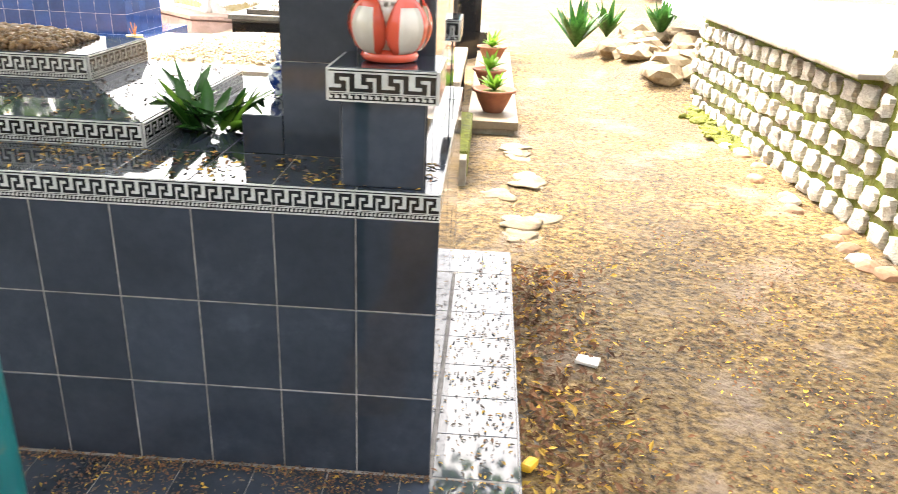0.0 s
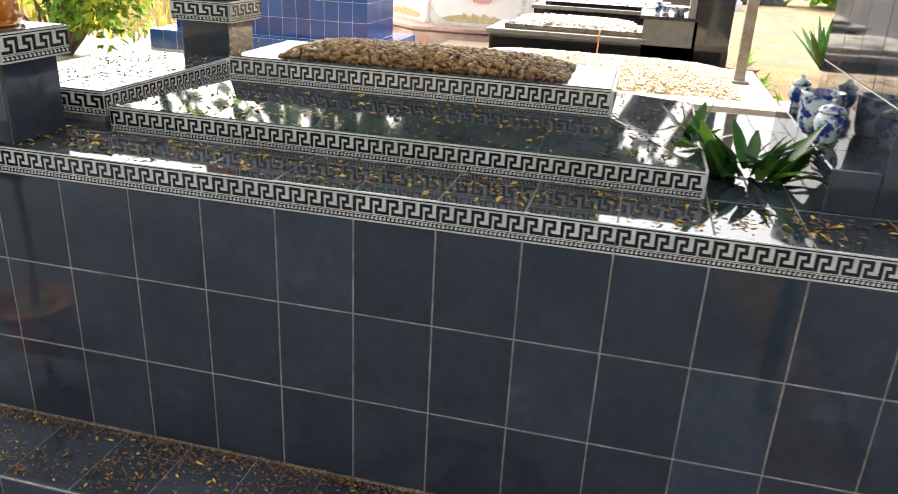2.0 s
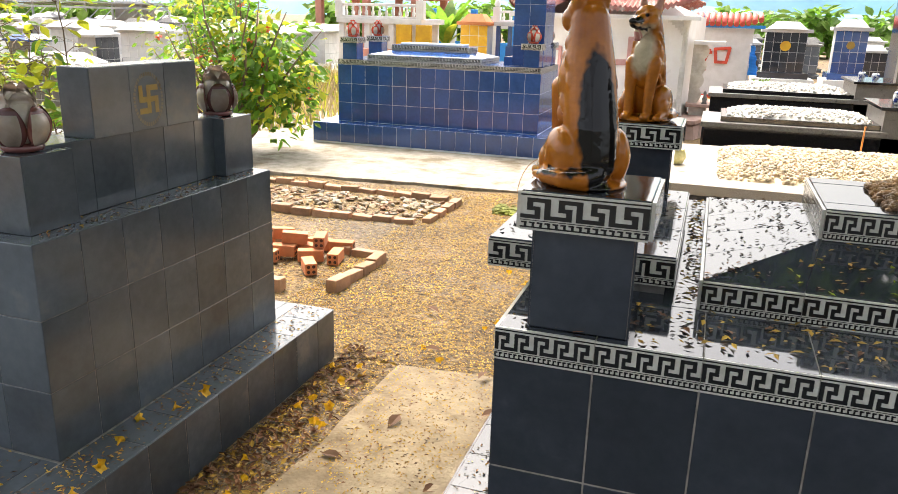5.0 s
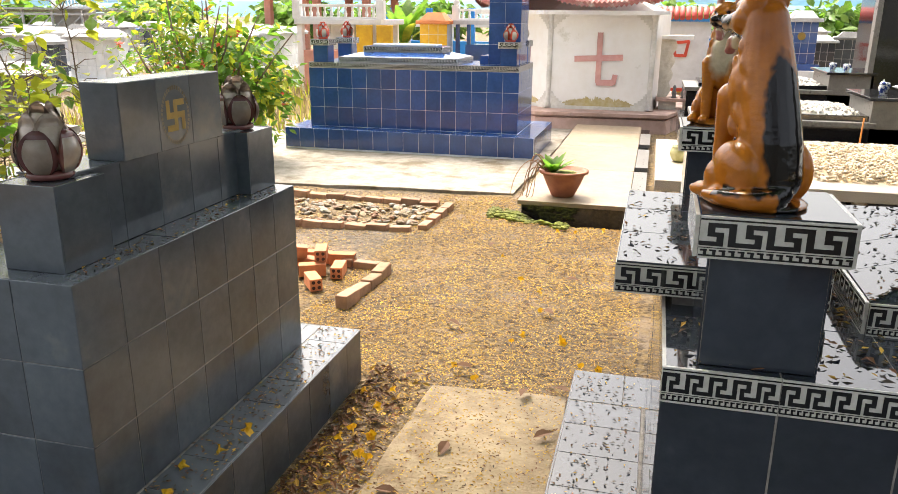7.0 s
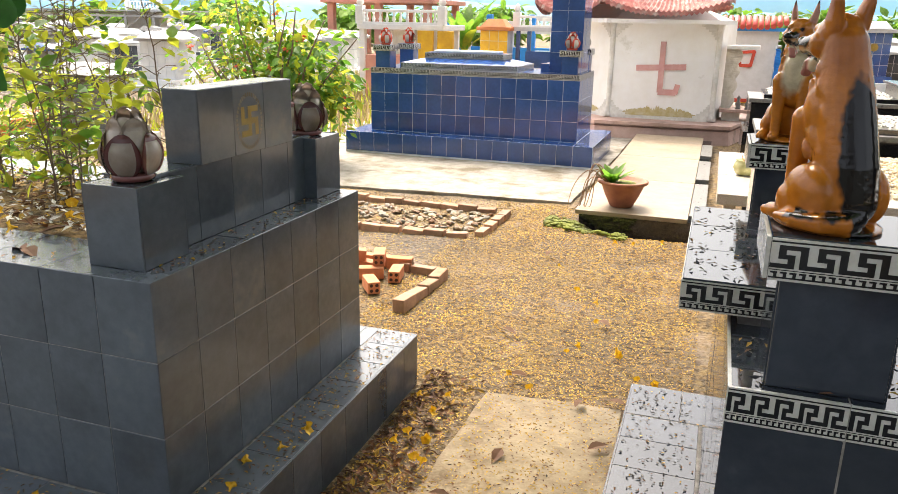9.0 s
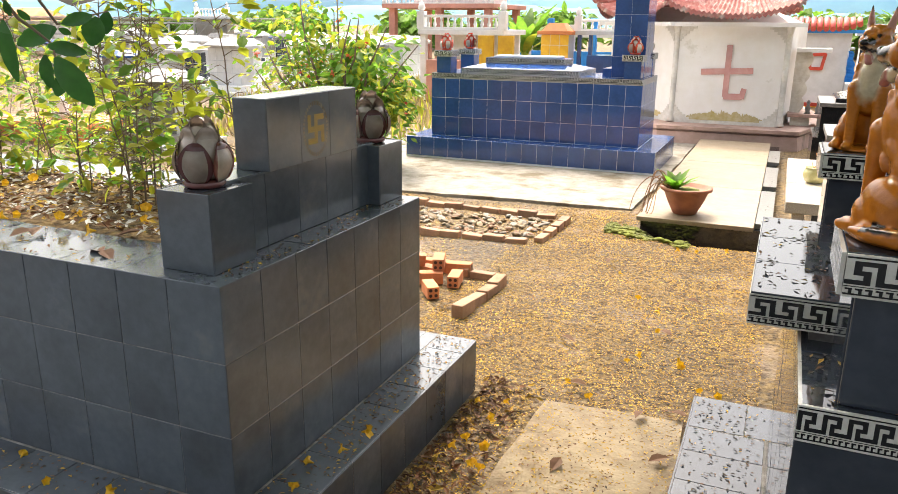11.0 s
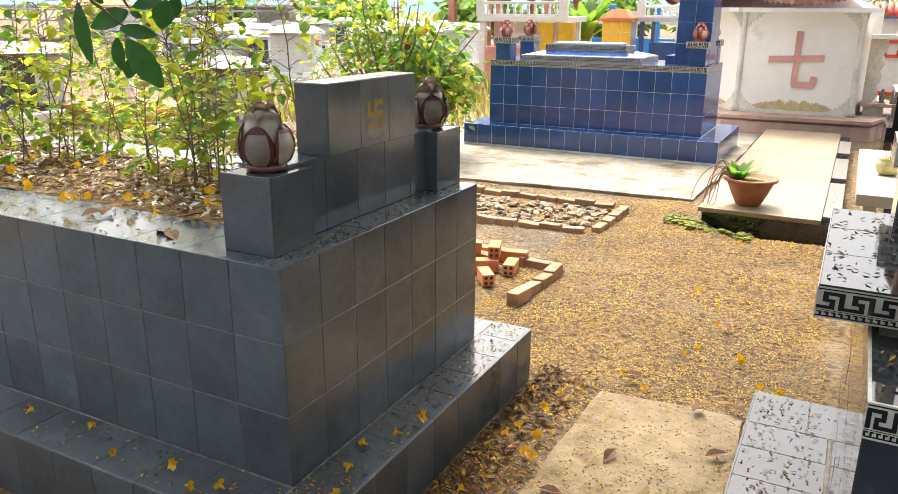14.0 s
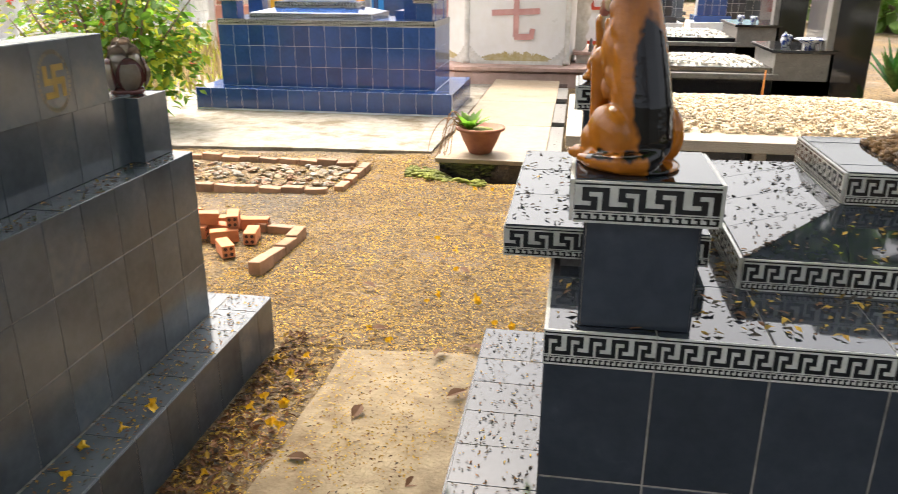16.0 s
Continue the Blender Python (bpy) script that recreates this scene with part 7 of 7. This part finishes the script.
litter("path_litter", 15000, on_path, 0.019, [M_LITTER, M_LITTERB, M_SPECK], [0.28, 0.52, 0.20], "dry leaves and leaflets scattered along the earth path")


def by_plinth():
    if rng.uniform() < 0.5:
        x, y = -4.22 + abs(rng.normal(0, 0.14)), rng.uniform(1.7, 3.7)
    else:
        x, y = 0.17 + abs(rng.normal(0, 0.22)), rng.uniform(1.4, 3.6)
    return (x, y, ground_z(x, y) + 0.012 + rng.uniform(0, 0.012))


litter("brown_litter", 2600, by_plinth, 0.034, [M_LITTERB, M_SPECK, M_LITTER], [0.74, 0.06, 0.20], "brown leaf litter heaped along the tombs' feet", 0.7)


def on_tomb_top():
    x, y = rng.uniform(AX + 0.02, AX + AL - 0.02), rng.uniform(AY + 0.02, AY + 0.25)
    if rng.uniform() < 0.25:
        x, y = rng.uniform(AX + 0.34, AX + 0.40), rng.uniform(AY + 0.3, AY + AD)
    return (x, y, 1.104)


litter("tomb_top_litter", 1100, on_tomb_top, 0.017, [M_LITTER, M_LITTERB, M_SPECK], [0.45, 0.3, 0.25], "dry leaflets lying on the navy tomb's top edge")


def on_slopes():
    u, v = rng.uniform(0, 1, 2)
    x = AX + 0.42 + u * (2.005 - 0.45)
    y = AY + AD / 2 - 0.43 + v * 0.22
    lo, hi = AX + 0.39 + v * 0.25, AX + 2.005 - v * 0.25
    if not lo + 0.02 < x < hi - 0.02:
        return None
    return (x, y, 1.10 + 0.072 + 0.06 * v)


litter("tier_litter", 420, on_slopes, 0.016, [M_LITTER, M_LEAFY, M_SPECK], [0.6, 0.1, 0.3], "dry leaflets on the navy tomb's sloping tier")


def on_slopes2():
    v, w = rng.uniform(0, 1, 2)
    y = AY + AD / 2 - 0.43 + w * 0.86
    e = min(w, 1 - w) * 0.86 / 0.235
    v = min(v, e)
    return (AX + 0.395 + 0.25 * v, y, 1.10 + 0.072 + 0.06 * v) if rng.uniform() < 0.6 else (AX + 2.0 - 0.25 * v, y, 1.10 + 0.072 + 0.06 * v)


litter("slope_specks", 420, on_slopes2, 0.014, [M_SPECK, M_LITTERB], [0.8, 0.2], "dark dry leaflets on the navy tomb's end slopes")


def on_foot_slab():
    return (rng.uniform(AX - 0.10, AX + 0.32), rng.uniform(AY + 0.32, AY + AD - 0.35), 1.10 + 0.100)


litter("slab_specks", 230, on_foot_slab, 0.015, [M_SPECK, M_LITTERB, M_LITTER], [0.7, 0.2, 0.1], "dark dry leaflets on the navy tomb's foot slab")


def on_plinth():
    k = rng.uniform()
    if k < 0.5:
        return (rng.uniform(AX - 0.27, AX + AL + 0.24), AY - rng.uniform(0.01, 0.26), 0.283)
    if k < 0.72:
        return (AX - rng.uniform(0.01, 0.27), rng.uniform(AY, AY + AD + 0.25), 0.283)
    return (AX + AL + rng.uniform(0.01, 0.24), rng.uniform(AY - 0.2, AY + AD + 0.25), 0.283)


def on_front_ledge():
    y = AY - 0.004 - abs(rng.normal(0, 0.05)) if rng.uniform() < 0.4 else AY - rng.uniform(0.01, 0.25)
    x = rng.uniform(AX - 0.2, AX + AL)
    if y < AY - 0.04 and noise.noise(Vector((x * 4, y * 6, 9))) < rng.uniform(-0.3, 0.3):
        return None
    return (x, max(y, AY - 0.26), 0.284 + rng.uniform(0, 0.006))


litter("ledge_litter", 9000, on_front_ledge, 0.010, [M_LITTERB, M_SPECK, M_LITTER], [0.60, 0.32, 0.08], "brown dust, chaff and leaflets on the navy tomb's ledge", 0.6)
litter("plinth_specks", 2200, on_plinth, 0.014, [M_SPECK, M_LITTERB, M_LITTER], [0.55, 0.25, 0.2], "dark dry leaflets scattered along the navy tomb's plinth")


def on_grey():
    k = rng.uniform()
    if k < 0.45:
        return (-4.44 + rng.uniform(0.005, 0.18) ** 1.0, rng.uniform(1.8, 3.55), 0.268)
    if k < 0.75:
        return (rng.uniform(-7.0, -4.3), 2.0 - rng.uniform(0.005, 0.2), 0.268)
    if k < 0.86:
        return (-4.44 - rng.uniform(0.0, 0.12), rng.uniform(2.05, 3.3), 1.008)
    return (rng.uniform(-7.0, -4.8), rng.uniform(2.02, 2.28), 1.008)


litter("grey_tomb_litter", 1500, on_grey, 0.015, [M_LITTER, M_LITTERB, M_SPECK], [0.3, 0.35, 0.35], "dry leaflets on the grey tomb's ledges")


def in_bed():
    x, y = rng.uniform(-7.1, -4.8), rng.uniform(2.3, 3.05)
    return (x, y, 1.03)


litter("bed_leaves", 2600, in_bed, 0.034, [M_LITTERB, M_LITTER, M_PEBC], [0.5, 0.2, 0.3], "dead leaves and gravel in the grey tomb's bed", 0.6)


# fallen yellow trumpet blossoms
def blossom():
    bm = bmesh.new()
    lathe_pts = [(0.003, 0), (0.005, 0.012), (0.010, 0.026)]
    seg = 10
    rings = [[bm.verts.new((r * math.cos(6.2832 * i / seg), r * math.sin(6.2832 * i / seg), z)) for i in range(seg)] for r, z in lathe_pts]
    rings.append([bm.verts.new(((0.022 + 0.006 * (i % 2)) * math.cos(6.2832 * i / seg), (0.022 + 0.006 * (i % 2)) * math.sin(6.2832 * i / seg), 0.034 + 0.006 * math.sin(i * 2.3))) for i in range(seg)])
    for a, b in zip(rings, rings[1:]):
        for i in range(seg):
            bm.faces.new((a[i], a[(i + 1) % seg], b[(i + 1) % seg], b[i]))
    bmesh.ops.rotate(bm, verts=bm.verts[:], cent=(0, 0, 0), matrix=Matrix.Rotation(radians(74), 3, "Y"))
    bmesh.ops.translate(bm, verts=bm.verts[:], vec=(-0.02, 0, 0.020))
    return solid("fallen_blossom", bm, M_PETAL, "fallen yellow trumpet blossom", "blossom", group="fallen yellow blossoms")


fb = blossom()
fb.matrix_basis = pose(-4.28, 2.55, 0.268)
random.seed(3)
SPOTS = [(-4.30, 2.42, 0.268), (-4.36, 2.30, 0.268), (-4.33, 2.15, 0.268), (-4.28, 2.0, 0.268), (-4.25, 1.86, 0.268), (-4.62, 1.88, 0.268), (-4.85, 1.9, 0.268), (-5.1, 1.85, 0.268), (-5.3, 1.93, 0.268), (-4.5, 1.82, 0.268), (-4.72, 1.83, 0.268), (-5.6, 1.9, 0.268)]
SPOTS += [(random.uniform(-4.15, -3.95), random.uniform(2.2, 3.6), 0.02) for _ in range(12)]
SPOTS += [(random.uniform(-3.95, -3.1), random.uniform(3.62, 4.3), 0.01) for _ in range(9)] + [(random.uniform(-4.4, -3.1), random.uniform(4.3, 6.6), 0.005) for _ in range(8)]
SPOTS += [(random.uniform(-6.6, -4.9), random.uniform(2.15, 2.75), 1.035) for i in range(20)]
for p in SPOTS:
    z = p[2] if p[2] > 0.2 else ground_z(p[0], p[1]) + p[2] + 0.01
    k = random.uniform(0.6, 0.95)
    fc = copy_thing(fb, pose(p[0], p[1], z, random.uniform(-15, 15), random.uniform(-12, 12), random.uniform(0, 360)))
    fc.scale = (k, k, k)
for i in range(16):
    me = spread("dry_leaf", *LEAF, [placed((0, 0, 0.004), (0.09, 0.10, 0.16), 0.1, 0.1, 0)], [M_LITTERB])
    x, y = (random.uniform(-4.2, -3.3), random.uniform(2.0, 6.0)) if i < 11 else (random.uniform(-5.6, -4.9), random.uniform(2.05, 2.3))
    z = ground_z(x, y) + 0.035 if i < 11 else 1.01
    solid("dry_leaf", me, None, "large curled dry brown leaf", "leaf", at=pose(x, y, z, random.uniform(-15, 15), random.uniform(-15, 15), random.uniform(0, 360)), group="large dry leaves")
